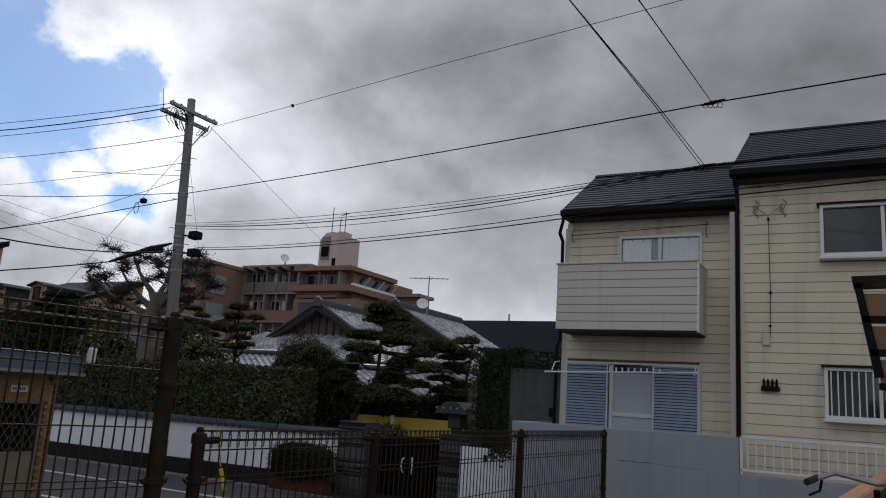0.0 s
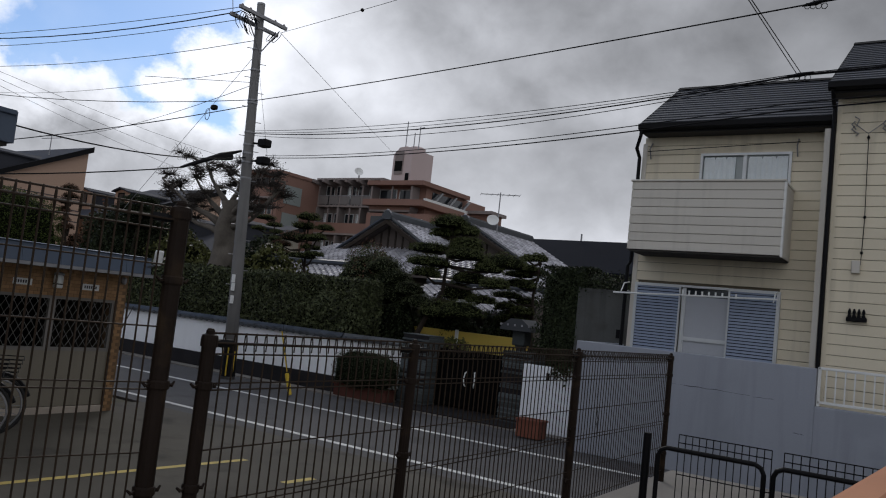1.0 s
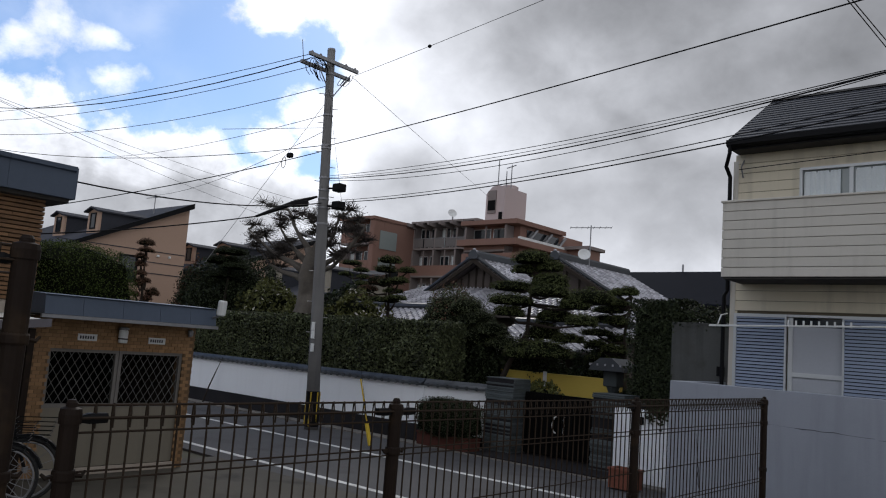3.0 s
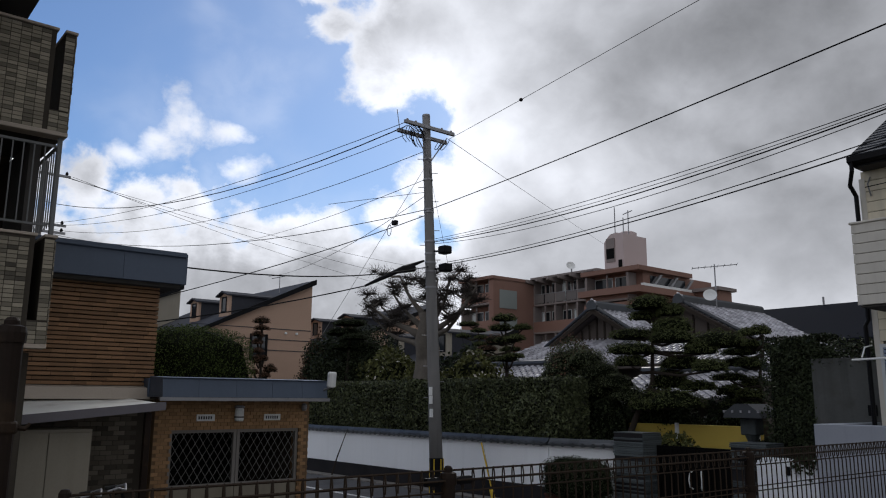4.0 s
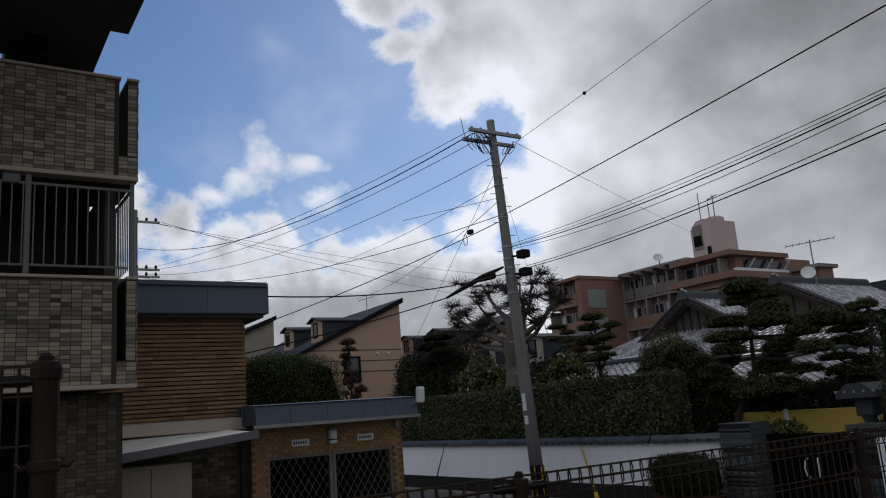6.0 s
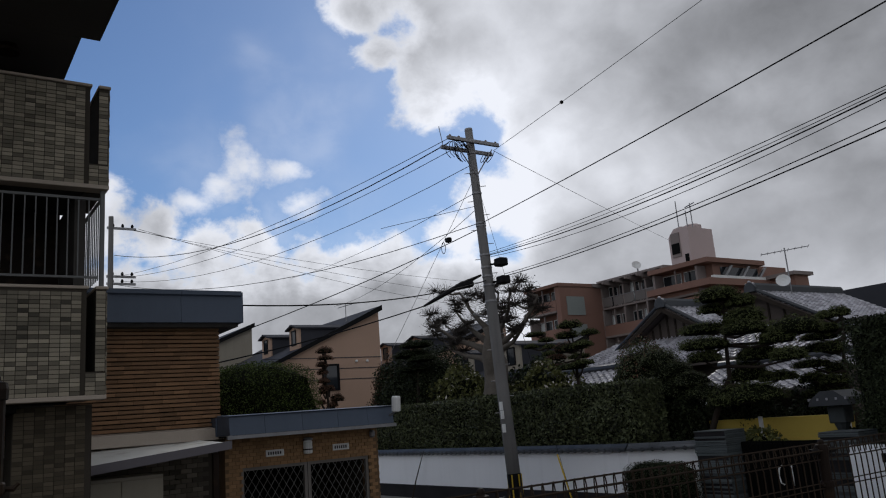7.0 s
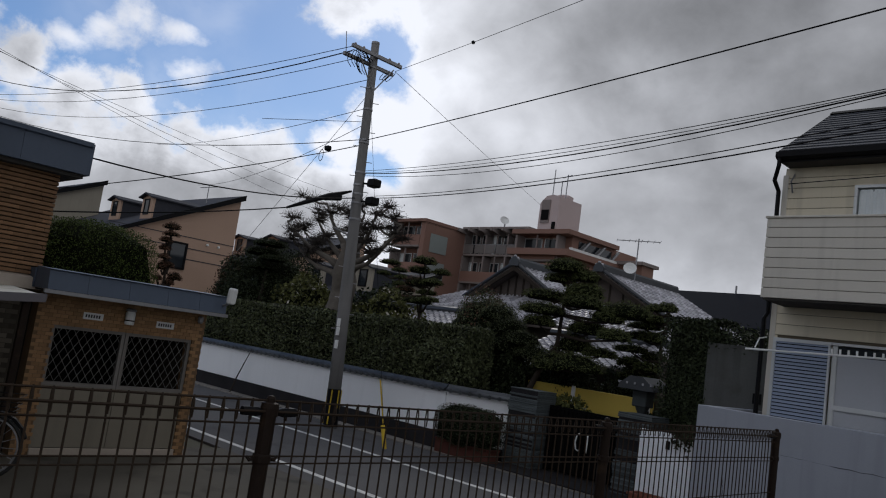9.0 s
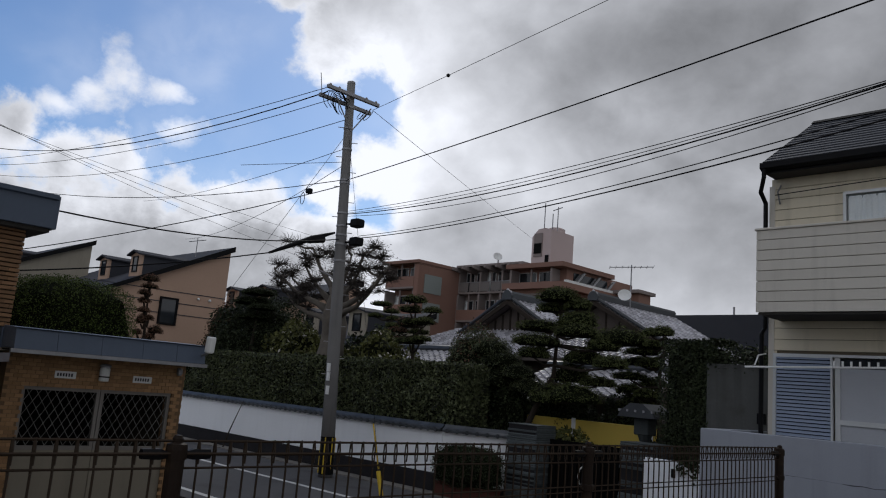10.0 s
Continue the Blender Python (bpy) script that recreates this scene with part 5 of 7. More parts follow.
for z in (9.9, 9.3, 8.7, 7.82, 7.75, 6.9, 6.55, 6.3, 6.05, 5.6):
    c = on_pole(z)
    r = 0.185 - 0.073 * z / 10.62
    part("band", lathe([(r + 0.006, -0.03), (r + 0.014, -0.02), (r + 0.014, 0.02), (r + 0.006, 0.03)], c, 18), M_GALV, pole)
for z, s in ((6.62, 1), (6.12, 1)):
    c = on_pole(z)
    part("terminal_box", box(c.x + 0.3, c.y + 0.02, z - 0.11, c.x + 0.62, c.y + 0.3, z + 0.11, 0.03), M_BLACK, pole)
    part("box_arm", tube([c, (c.x + 0.4, c.y + 0.16, z - 0.02)], 0.03, 6), M_BLACK, pole)
part("cable_sleeve", tube([on_pole(6.35, (-0.1, -0.15, 0)), (-16.42, 16.2, 6.06), (-16.44, 15.3, 5.62), (-16.46, 14.98, 5.46)], [0.03, 0.075, 0.05, 0.03], 8), M_BLACK, pole)
part("cable_sleeve", tube([(-16.42, 16.55, 6.1), (-16.43, 16.05, 5.98)], [0.1, 0.085], 8), M_BLACK, pole)
for z in (2.2, 2.55, 2.78):
    c = on_pole(z)
    part("plate", box(c.x + 0.02, c.y - 0.2, z - 0.12, c.x + 0.14, c.y - 0.165, z + 0.1, 0.004), M_WHITE, pole, "small white marker plate")
for k in range(12):
    a0 = 2 * math.pi * k / 12
    c = on_pole(0.55)
    if k % 2 == 0:
        v = Vector((math.cos(a0), math.sin(a0), 0))
        bm = tube([c + v * 0.178 + Vector((0, 0, -0.45)), c + v * 0.176 + Vector((0, 0, 0.45))], 0.022, 5)
        part("guard_stripe", bm, M_YELLOW, pole)
part("guard_sleeve", tube([on_pole(0.08), on_pole(1.02)], [0.193, 0.184], 18), M_BLACK, pole)
part("lamp_arm", tube([on_pole(5.1), on_pole(5.3, (-0.35, -0.4, 0))], 0.03, 6), M_GALV, pole)
part("guy_wire", tube([on_pole(9.3), (-12.95, 16.35, 0.06)], 0.005, 5), M_CABLE, pole)
part("guy_guard", tube([(-13.18, 16.4, 0.55), (-12.95, 16.35, 0.06)], 0.05, 8), M_YELLOW, pole, "yellow guy wire guard")
part("guy_guard", tube([(-13.62, 16.5, 1.55), (-13.19, 16.41, 0.6)], 0.02, 6), M_YELLOW, pole)

# ---------- overhead cables ----------
FARP = Vector((-43.65, 12.6, 0.0))
far = thing("utility_pole", FARP, "distant concrete utility pole with crossarms", "utility pole")
part("shaft", tube([FARP, FARP + Vector((0, 0, 14.8))], [0.2, 0.13], 10), M_POLE, far)
for z in (14.1, 11.4, 11.0):
    part("crossarm", box(FARP.x - 0.06, FARP.y - 0.2, z, FARP.x + 0.06, FARP.y + 1.3, z + 0.12), M_GALV, far)
    for k in range(3):
        part("insulator", lathe([(0.05, 0), (0.09, 0.08), (0.04, 0.2)], (FARP.x, FARP.y + 0.1 + k * 0.5, z + 0.12), 6), M_BLACK, far)
wl_l = "black overhead cable strung between utility poles"
cable("overhead_cable", (-16.4, 16.15, 10.1), FARP + Vector((0, 0.2, 12.64)), 1.15, 0.017, wl_l)
cable("overhead_cable", (-16.4, 16.1, 10.2), FARP + Vector((0, 0.3, 11.45)), 0.55, 0.010, wl_l)
cable("overhead_cable", (-16.4, 16.5, 10.05), FARP + Vector((0, 0.5, 11.4)), 0.75, 0.010, wl_l)
cable("overhead_cable", (-16.4, 17.0, 9.6), FARP + Vector((0, 0.7, 11.2)), 1.0, 0.010, wl_l)
cable("overhead_cable", on_pole(7.85), FARP + Vector((0, 0.4, 11.0)), 0.9, 0.012, wl_l)
cable("overhead_cable", on_pole(8.35), (-19.0, 15.3, 8.2), 0.0, 0.008, wl_l, 3)
cable("overhead_cable", on_pole(8.75), (-46, 24, 12.2), 0.3, 0.009, wl_l)
cable("overhead_cable", on_pole(8.3), (-46, 27, 10.4), 0.5, 0.009, wl_l)
cable("overhead_cable", on_pole(7.7), (-23.0, 8.0, 4.3), 0.28, 0.013, wl_l)
cable("overhead_cable", on_pole(6.2), (-12.35, 8.55, 4.72), 0.22, 0.014, wl_l)
cable("overhead_cable", (-16.46, 14.98, 5.46), (-19.5, 4.0, 3.6), 0.35, 0.016, wl_l)
for k, (y0, z0) in enumerate(((14.0, 14.2), (13.4, 14.2), (13.0, 14.2))):
    cable("overhead_cable", (FARP.x, y0, z0), (-60 + k * 3, 60, 12.0 + k), 0.9, 0.012, wl_l)
# towards the cream house and over it
A1, B1, C1 = Vector((-1.33, 13.6, 7.3)), Vector((-1.52, 13.85, 6.36)), Vector((-1.5, 13.0, 5.6))
S1 = on_pole(7.82)
cable("overhead_cable", None, None, 0, 0.012, wl_l, pts=sag(S1, A1, 0.06, 16) + sag(A1, (10.0, 10.2, 6.6), 0.03, 8)[1:])
S2 = on_pole(6.9)
for dz, r, dr in ((0.0, 0.012, 0.3), (0.08, 0.007, 0.2), (0.03, 0.006, 0.25), (-0.06, 0.007, 0.38)):
    a, b = S2 + Vector((0.1, 0.1, dz)), B1 + Vector((0, 0, dz * 0.25))
    cable("overhead_cable", None, None, 0, r, wl_l, pts=sag(a, b, dr, 16) + sag(b, (10.0, 11.4, 6.0 + dz), 0.03, 8)[1:])
S3 = on_pole(6.32, (0.5, 0.2, -0.1))
for dz, r in ((0.0, 0.011), (0.06, 0.008)):
    a, b = S3 + Vector((0, 0, dz)), C1 + Vector((0, 0, dz * 1.5))
    cable("overhead_cable", None, None, 0, r, wl_l, pts=sag(a, b, 0.2, 16) + sag(b, (10.0, 9.0 + dz, 5.05 + dz), 0.03, 8)[1:])
U1, U2 = Vector((-1.41, 7.27, 5.79)), Vector((-0.88, 7.43, 5.77))
for k in (-0.03, 0.03):
    a = B1 + Vector((k, 0, 0.02))
    cable("drop_wire", a, a + (U1 - a) * 2.4 + Vector((k, 0, 3.2)), 0.0, 0.006, "thin service wire running from the street cable", 6, pts=[a, a.lerp(U1 + Vector((0, 0, 0.05)), 0.5), U1, U1 + (U1 - a) * 1.2])
cable("drop_wire", None, None, 0, 0.006, "thin service wire running from the street cable", pts=[A1, A1.lerp(U2, 0.5), U2, U2 + (U2 - A1) * 1.2])
for c in (A1, B1):
    nd = thing("cable_clamp", c, "dark tangle of cable clamps and loops on the street cable", "cable clamp")
    part("clamp", tube([c + Vector((-0.18, 0.05, 0)), c, c + Vector((0.2, -0.06, 0.01))], [0.012, 0.035, 0.012], 6), M_BLACK, nd)
    for k in range(4):
        part("loop", tube([c + Vector((0.07 * k - 0.1 + 0.04 * math.cos(j), 0.02 * k, -0.03 + 0.045 * math.sin(j))) for j in range(7)], 0.006, 5), M_CABLE, nd)
BEAD = Vector((-12.95, 17.3, 10.15))
T1 = Vector((-16.35, 17.7, 10.05))
dv = (BEAD - T1)
cable("messenger_wire", None, None, 0, 0.007, "thin steel wire with a bead stretched over the street", pts=[T1, BEAD, (-8.0, 16.75, 10.36), (-1.5, 16.05, 10.58), (10.0, 14.8, 11.0)])
bd = tagged(part("wire_bead", core(BEAD, (0.05, 0.05, 0.05), 1.0, None, -1), M_BLACK), "dark bead on the thin overhead wire", "bead")
cable("messenger_wire", T1, (-36.9, 50.4, 14.2), 0.03, 0.008, "thin steel wire running off over the roofs")
g2 = tagged(part("down_guy", tube([on_pole(9.2), (-19.6, 15.6, 4.4)], 0.007, 5), M_GALV), "thin guy wire slanting down from the pole", "guy wire")
sl = thing("cable_coil", (-17.75, 16.82, 7.68), "small black splice with a hanging coil on the cable", "cable splice")
part("splice", box(-17.85, 16.75, 7.58, -17.65, 16.9, 7.72, 0.03), M_BLACK, sl)
part("coil", tube([(-17.85 + 0.1 * math.cos(j), 16.7, 7.42 + 0.17 * math.sin(j)) for j in np.linspace(0, 6.3, 14)], 0.01, 5), M_CABLE, sl)

# ---------- old house with tiled roofs ----------


def tiled_slope(parent, e0, e1, r0, r1, tw=0.3, th=0.27, limit=0, name="roof_tile"):
    """Curved tiles on a roof slope from the eave e0-e1 up to the ridge r0-r1, each with its own barrel and step."""
    e0, e1, r0, r1 = (Vector(p) for p in (e0, e1, r0, r1))
    nu = max(2, round((e1 - e0).length / tw))
    nv = max(2, round((r0 - e0).length / th))
    nrm = (e1 - e0).cross(r0 - e0).normalized()
    if nrm.z < 0:
        nrm = -nrm
    prof = ((0.0, 0.0), (0.3, -0.012), (0.55, 0.012), (0.75, 0.06), (0.95, 0.02), (1.0, 0.0))
    vs, fs = [], []
    for j in range(nv):
        for i in range(nu):
            k = len(vs)
            for v, lift in ((j / nv, 0.045), ((j + 1.04) / nv, 0.004)):
                for f, h in prof:
                    u = (i + f) / nu
                    p = (e0.lerp(e1, u)).lerp(r0.lerp(r1, u), min(v, 1.0))
                    vs.append(tuple(p + nrm * (h + lift)))
            m = len(prof)
            for q in range(m - 1):
                fs.append([k + q, k + q + 1, k + m + q + 1, k + m + q])
            kk = len(vs)
            for f, h in prof:
                u = (i + f) / nu
                vs.append(tuple((e0.lerp(e1, u)).lerp(r0.lerp(r1, u), j / nv) + nrm * 0.0))
            for q in range(m - 1):
                fs.append([kk + q, kk + q + 1, k + q + 1, k + q])
    return raw(name, vs, fs, M_KAWARA, parent, "grey curved roof tiles", kind="stuff")


def deck(parent, e0, e1, r0, r1, t=0.12):
    bm = bmesh.new()
    top = [bm.verts.new(p) for p in (e0, e1, r1, r0)]
    low = [bm.verts.new((p[0], p[1], p[2] - t)) for p in (e0, e1, r1, r0)]
    bm.faces.new(top)
    bm.faces.new(low[::-1])
    for k in range(4):
        bm.faces.new((top[k], low[k], low[(k + 1) % 4], top[(k + 1) % 4]))
    bmesh.ops.recalc_face_normals(bm, faces=bm.faces)
    part("roof_deck", bm, M_TIMBER, parent)


def ridge(parent, a, b, w=0.17, h=0.3):
    a, b = Vector(a), Vector(b)
    d = (b - a).normalized()
    n = Vector((-d.y, d.x, 0))
    bm = bmesh.new()
    prof = ((-w, 0), (-w, h * 0.7), (-w * 0.6, h), (w * 0.6, h), (w, h * 0.7), (w, 0))
    r0 = [bm.verts.new(a + n * x + Vector((0, 0, z))) for x, z in prof]
    r1 = [bm.verts.new(b + n * x + Vector((0, 0, z))) for x, z in prof]
    bm.faces.new(r0)
    bm.faces.new(r1[::-1])
    for k in range(6):
        bm.faces.new((r0[k], r0[(k + 1) % 6], r1[(k + 1) % 6], r1[k]))
    bmesh.ops.recalc_face_normals(bm, faces=bm.faces)
    rd = part("ridge", bm, M_KAWARA_DARK, parent)
    # end ornament
    part("ridge_end", prism([(-0.22, -0.05), (-0.25, 0.12), (-0.14, 0.27), (-0.06, 0.32), (0.06, 0.32), (0.14, 0.27), (0.25, 0.12), (0.22, -0.05)], "y", 0, 0.14), M_KAWARA_DARK, rd).matrix_basis = Matrix.Translation(a + Vector((0, -0.16, 0)))
    for k in (-0.2, 0.0, 0.2):
        part("ridge_scroll", lathe([(0.02, -0.05), (0.06, -0.03), (0.06, 0.03), (0.02, 0.05)], (a.x + k * 0.7, a.y - 0.1, a.z + (0.34 if k == 0 else 0.25)), 8), M_KAWARA, rd)


def gabled_roof(t, x, y0, y1, zr, half, drop, wall_z):
    """A gable facing -y with its ridge at x, tiled slopes to both sides and a timbered face."""
    ze = zr - drop
    for s in (-1, 1):
        e0, e1 = (x + s * half, y0 - 0.45, ze), (x + s * half, y1, ze)
        r0, r1 = (x, y0 - 0.45, zr), (x, y1, zr)
        deck(t, e0, e1, r0, r1)
        tiled_slope(t, e0, e1, r0, r1)
        part("bargeboard", prism([(x, zr - 0.05), (x + s * half, ze - 0.05), (x + s * half, ze - 0.2), (x, zr - 0.22)], "y", y0 - 0.5, y0 - 0.42), M_BARK_DARK, t)
        tube_pts = [(x + s * 0.1, y0 - 0.45, zr + 0.06), (x + s * half, y0 - 0.45, ze + 0.1)]
        part("verge", tube(tube_pts, 0.07, 8), M_KAWARA_DARK, t)
    g = part("gable_wall", prism([(x - half + 0.5, ze + 0.1), (x + half - 0.5, ze + 0.1), (x, zr - 0.2)], "y", y0, y0 + 0.15), M_TIMBER, t)
    n = 11
    for k in range(1, n):
        bx = x - half + 0.5 + (2 * half - 1) * k / n
        top = zr - 0.25 - abs(bx - x) / half * drop
        if top - ze > 0.2:
            part("batten", box(bx - 0.035, y0 - 0.04, ze + 0.1, bx + 0.035, y0, top), M_BARK_DARK, g)
    part("gable_beam", box(x - half + 0.2, y0 - 0.12, ze + 0.02, x + half - 0.2, y0 - 0.02, ze + 0.2), M_TIMBER, g)
    ridge(t, (x, y0 - 0.4, zr), (x, y1, zr))
    part("wall", box(x - half + 0.5, y0 + 0.2, 0.0, x + half - 0.5, y1, ze + 0.05), M_TIMBER, t)


old = thing("tiled_house", (-18.5, 30, 0.0), "old low timber house with silvery grey tiled gable roofs", "house")
gabled_roof(old, -19.4, 28.1, 36.0, 6.1, 2.6, 1.5, 4.0)
gabled_roof(old, -17.55, 31.2, 37.0, 6.45, 4.0, 2.2, 4.0)
# skirt roof below the first gable
for e0, e1, r0, r1 in (((-24.4, 25.6, 3.75), (-15.2, 25.6, 3.75), (-22.6, 28.3, 4.95), (-16.8, 28.3, 4.95)), ((-15.2, 25.6, 3.75), (-12.6, 30.5, 3.75), (-16.8, 28.3, 4.95), (-14.6, 31.2, 4.75))):
    deck(old, e0, e1, r0, r1)
    tiled_slope(old, e0, e1, r0, r1)
part("wall", box(-23.8, 26.3, 0.0, -14.0, 28.4, 3.75), M_TIMBER, old)
part("plaster_band", box(-23.7, 26.27, 2.2, -14.1, 26.298, 3.2), M_WHITE_WALL, old)
# low front wing and entrance roofs
for (x0, y0, z0, x1, y1, z1) in ((-22.6, 22.2, 2.9, -17.6, 24.4, 3.75), (-15.2, 22.8, 2.6, -10.4, 25.0, 3.4)):
    e0, e1, r0, r1 = (x0, y0, z0), (x1, y0, z0), (x0, y1, z1), (x1, y1, z1)
    deck(old, e0, e1, r0, r1)
    tiled_slope(old, e0, e1, r0, r1)
    part("wall", box(x0 + 0.4, y0 + 0.8, 0.0, x1 - 0.4, y1, z0 + 0.1), M_TIMBER, old)
    part("ridge", tube([(x0, y1, z1 + 0.1), (x1, y1, z1 + 0.1)], 0.13, 8), M_KAWARA_DARK, old)
an = thing("roof_antenna", (-15.6, 33.5, 5.6), "thin television antenna with a white dish on the tiled roof", "antenna")
part("mast", tube([(-16.6, 31.9, 6.2), (-16.6, 31.9, 8.0)], 0.025, 6), M_GALV, an)
part("boom", tube([(-17.3, 31.4, 7.85), (-15.9, 32.4, 7.95)], 0.018, 5), M_GALV, an)
for k in range(8):
    c = Vector((-17.3, 31.4, 7.85)).lerp(Vector((-15.9, 32.4, 7.95)), k / 7)
    part("element", tube([c + Vector((-0.2, 0.28, 0)), c + Vector((0.2, -0.28, 0))], 0.01, 4), M_GALV, an)


def dish(t, c, r, aim):
    bm = lathe([(0.02, 0.0), (r * 0.5, r * 0.08), (r, r * 0.3), (r * 0.99, r * 0.32), (r * 0.5, r * 0.11), (0.015, r * 0.03)], (0, 0, 0), 16)
    bm.transform(Matrix.Translation(c) @ Vector(aim).to_track_quat("Z", "Y").to_matrix().to_4x4())
    part("dish", bm, M_WHITE, t, "white dish")


dish(an, (-16.75, 31.7, 6.7), 0.27, (0.6, -0.9, 0.5))

# ochre wall, lantern, black-roofed house beyond
tagged(part("wall_ochre", box(-13.4, 20.9, 0.03, -9.0, 21.05, 1.98, 0.01), M_OCHRE_WALL), "ochre yellow garden wall with pale joints", "garden wall", kind="structure")
for x in (-13.34, -11.2, -9.06):
    tagged(part("wall_pilaster", box(x - 0.05, 20.86, 0.03, x + 0.05, 20.9, 2.02), M_WHITE_WALL), "pale upright strip on the ochre wall", "trim", kind="structure")
ln = thing("stone_lantern", (-8.75, 20.1, 0.03), "dark stone garden lantern with a broad ribbed cap", "lantern")
part("stem", lathe([(0.16, 0), (0.12, 0.1), (0.1, 1.65), (0.16, 1.8)], (-8.75, 20.1, 0.03), 10), M_PILLAR, ln)
part("light_box", box(-8.93, 19.92, 1.83, -8.57, 20.28, 2.19, 0.02), M_PILLAR, ln)
part("cap", prism([(-9.2, 2.2), (-8.3, 2.2), (-8.35, 2.32), (-8.6, 2.5), (-8.9, 2.5), (-9.15, 2.32)], "y", 19.7, 20.5), M_KAWARA_DARK, ln)
for k in range(5):
    part("cap_rib", box(-9.18 + k * 0.2, 19.68, 2.31, -9.14 + k * 0.2, 20.52, 2.36), M_KAWARA, ln)

blk = thing("black_roofed_house", (-17, 44, 0.0), "low house with a plain black roof and white gable", "house")
part("roof", prism([(40.2, 5.4), (44.0, 7.45), (48, 5.4), (48, 5.2), (40.2, 5.2)], "x", -23.0, -9.0), M_BLACK_ROOF, blk)
part("wall", box(-22.4, 41.0, 0.0, -11.0, 47.5, 5.25), M_TIMBER, blk)
part("gable_wall", prism([(40.9, 0), (40.9, 5.2), (44, 7.0), (47.3, 5.2), (47.3, 0)], "x", -10.0, -9.6), M_WHITE_WALL, blk)
part("eave_trim", box(-23.0, 40.1, 5.12, -9.0, 40.2, 5.32), M_BLACK, blk)
part("vent_pipe", tube([(-17.9, 44, 7.3), (-17.9, 44, 7.85)], 0.05, 6), M_GALV, blk)
sidew = thing("white_gabled_house", (-8.0, 27, 0.0), "white gabled house end behind the hedge", "house")
part("gable_wall", prism([(-9.0, 0.0), (-9.0, 3.6), (-6.6, 5.6), (-4.2, 3.6), (-4.2, 0)], "y", 27.0, 30.0), M_WHITE_WALL, sidew)
part("roof", prism([(-9.2, 3.55), (-6.6, 5.75), (-4.0, 3.55), (-4.0, 3.7), (-6.6, 5.9), (-9.2, 3.7)], "y", 26.8, 30.2), M_DARK_ROOF, sidew)

# ---------- red-brown apartment building ----------
big = thing("apartment_building", (-48, 62, 0.0), "stepped red-brown brick apartment building with grey balconies", "apartment building")


def storey_front(t, x0, x1, y, floors, dz, bays, recess=1.3, parapet_m=None, open_top=False):
    """Balcony storeys on a front facing -y: slab, parapet, party walls and windows for each bay."""
    for z in floors:
        part("balcony_slab", box(x0, y - recess, z - 0.12, x1, y + 0.1, z + 0.06), M_APT_GREY, t)
        if parapet_m:
            part("balcony_parapet", box(x0, y - recess, z + 0.06, x1, y - recess + 0.14, z + 1.08), parapet_m, t)
        else:
            part("balcony_rail", box(x0, y - recess, z + 1.0, x1, y - recess + 0.05, z + 1.06), M_GALV, t)
            w0 = (x1 - x0) / bays
            for k in range(bays):
                part("balcony_panel", box(x0 + k * w0 + 0.1, y - recess + 0.01, z + 0.12, x0 + k * w0 + w0 - 0.1, y - recess + 0.03, z + 0.98), M_PANEL, t)
        w0 = (x1 - x0) / bays
        for k in range(bays):
            part("post", box(x0 + k * w0 - 0.06, y - recess + 0.15, z + 0.06, x0 + k * w0 + 0.06, y - recess + 0.27, z + dz - 0.12), M_APT_GREY, t)
        for k in range(0, bays + 1, 2):
            part("party_wall", box(x0 + k * w0 - 0.1, y - recess + 0.05, z + 0.06, x0 + k * w0 + 0.1, y, z + dz - 0.12), M_APT_GREY, t)
        for k in range(bays):
            a, b = x0 + k * w0 + 0.14, x0 + k * w0 + w0 - 0.14
            wn = part("window", frame_ring(a, z + 0.1, b, z + 2.15, y - 0.06, y + 0.02, 0.07), M_ALU, t)
            part("pane", box(a + 0.05, y - 0.03, z + 0.15, b - 0.05, y - 0.02, z + 2.1), M_GLASS, wn)
            if (k * 5 + int(z)) % 3 == 0:
                part("curtain", box(a + 0.1, y - 0.036, z + 0.2, a + 0.1 + (b - a) * (0.3 if (k + int(z)) % 2 else 0.5), y - 0.031, z + 2.05), M_CURTAIN, wn)


FLR = (3.5, 6.25, 9.0, 11.75)
# west wing
part("wall", box(-59.0, 56.2, 0.0, -54.3, 70.0, 14.1), M_APT, big)
storey_front(big, -59.0, -54.95, 56.2, FLR, 2.6, 2, 1.3, M_APT)
part("front_wall", box(-54.9, 54.9, 0.0, -54.3, 56.19, 14.1), M_APT, big)
part("roof_slab", box(-59.3, 54.7, 14.1, -54.2, 70.2, 14.4), M_APT, big)
for z in (8.6, 11.3):
    part("side_panel", box(-54.296, 55.7, z, -54.22, 58.0, z + 1.8), mat("grey_green_panel", (0.25, 0.28, 0.27), 0.7, 0.1, 0.3, 8, 0.05) if z < 9 else bpy.data.materials["grey_green_panel"], big)
# main front
part("wall", box(-54.29, 61.4, 0.0, -45.61, 70.0, 14.4), M_APT_GREY, big)
storey_front(big, -54.2, -45.7, 61.4, (11.9,), 2.5, 6, 1.0)
storey_front(big, -54.2, -45.7, 61.4, (3.5, 6.3, 9.1), 2.75, 6, 1.1, M_APT)
part("roof_slab", box(-54.2, 59.9, 14.41, -45.65, 70.0, 14.6), M_APT_GREY, big)
for k in range(7):
    x = -54.2 + k * 1.47
    part("roof_beam", prism([(59.2, 14.1), (61.4, 13.8), (61.4, 14.4), (59.2, 14.4)], "x", x - 0.12, x + 0.12), M_APT_GREY, big)
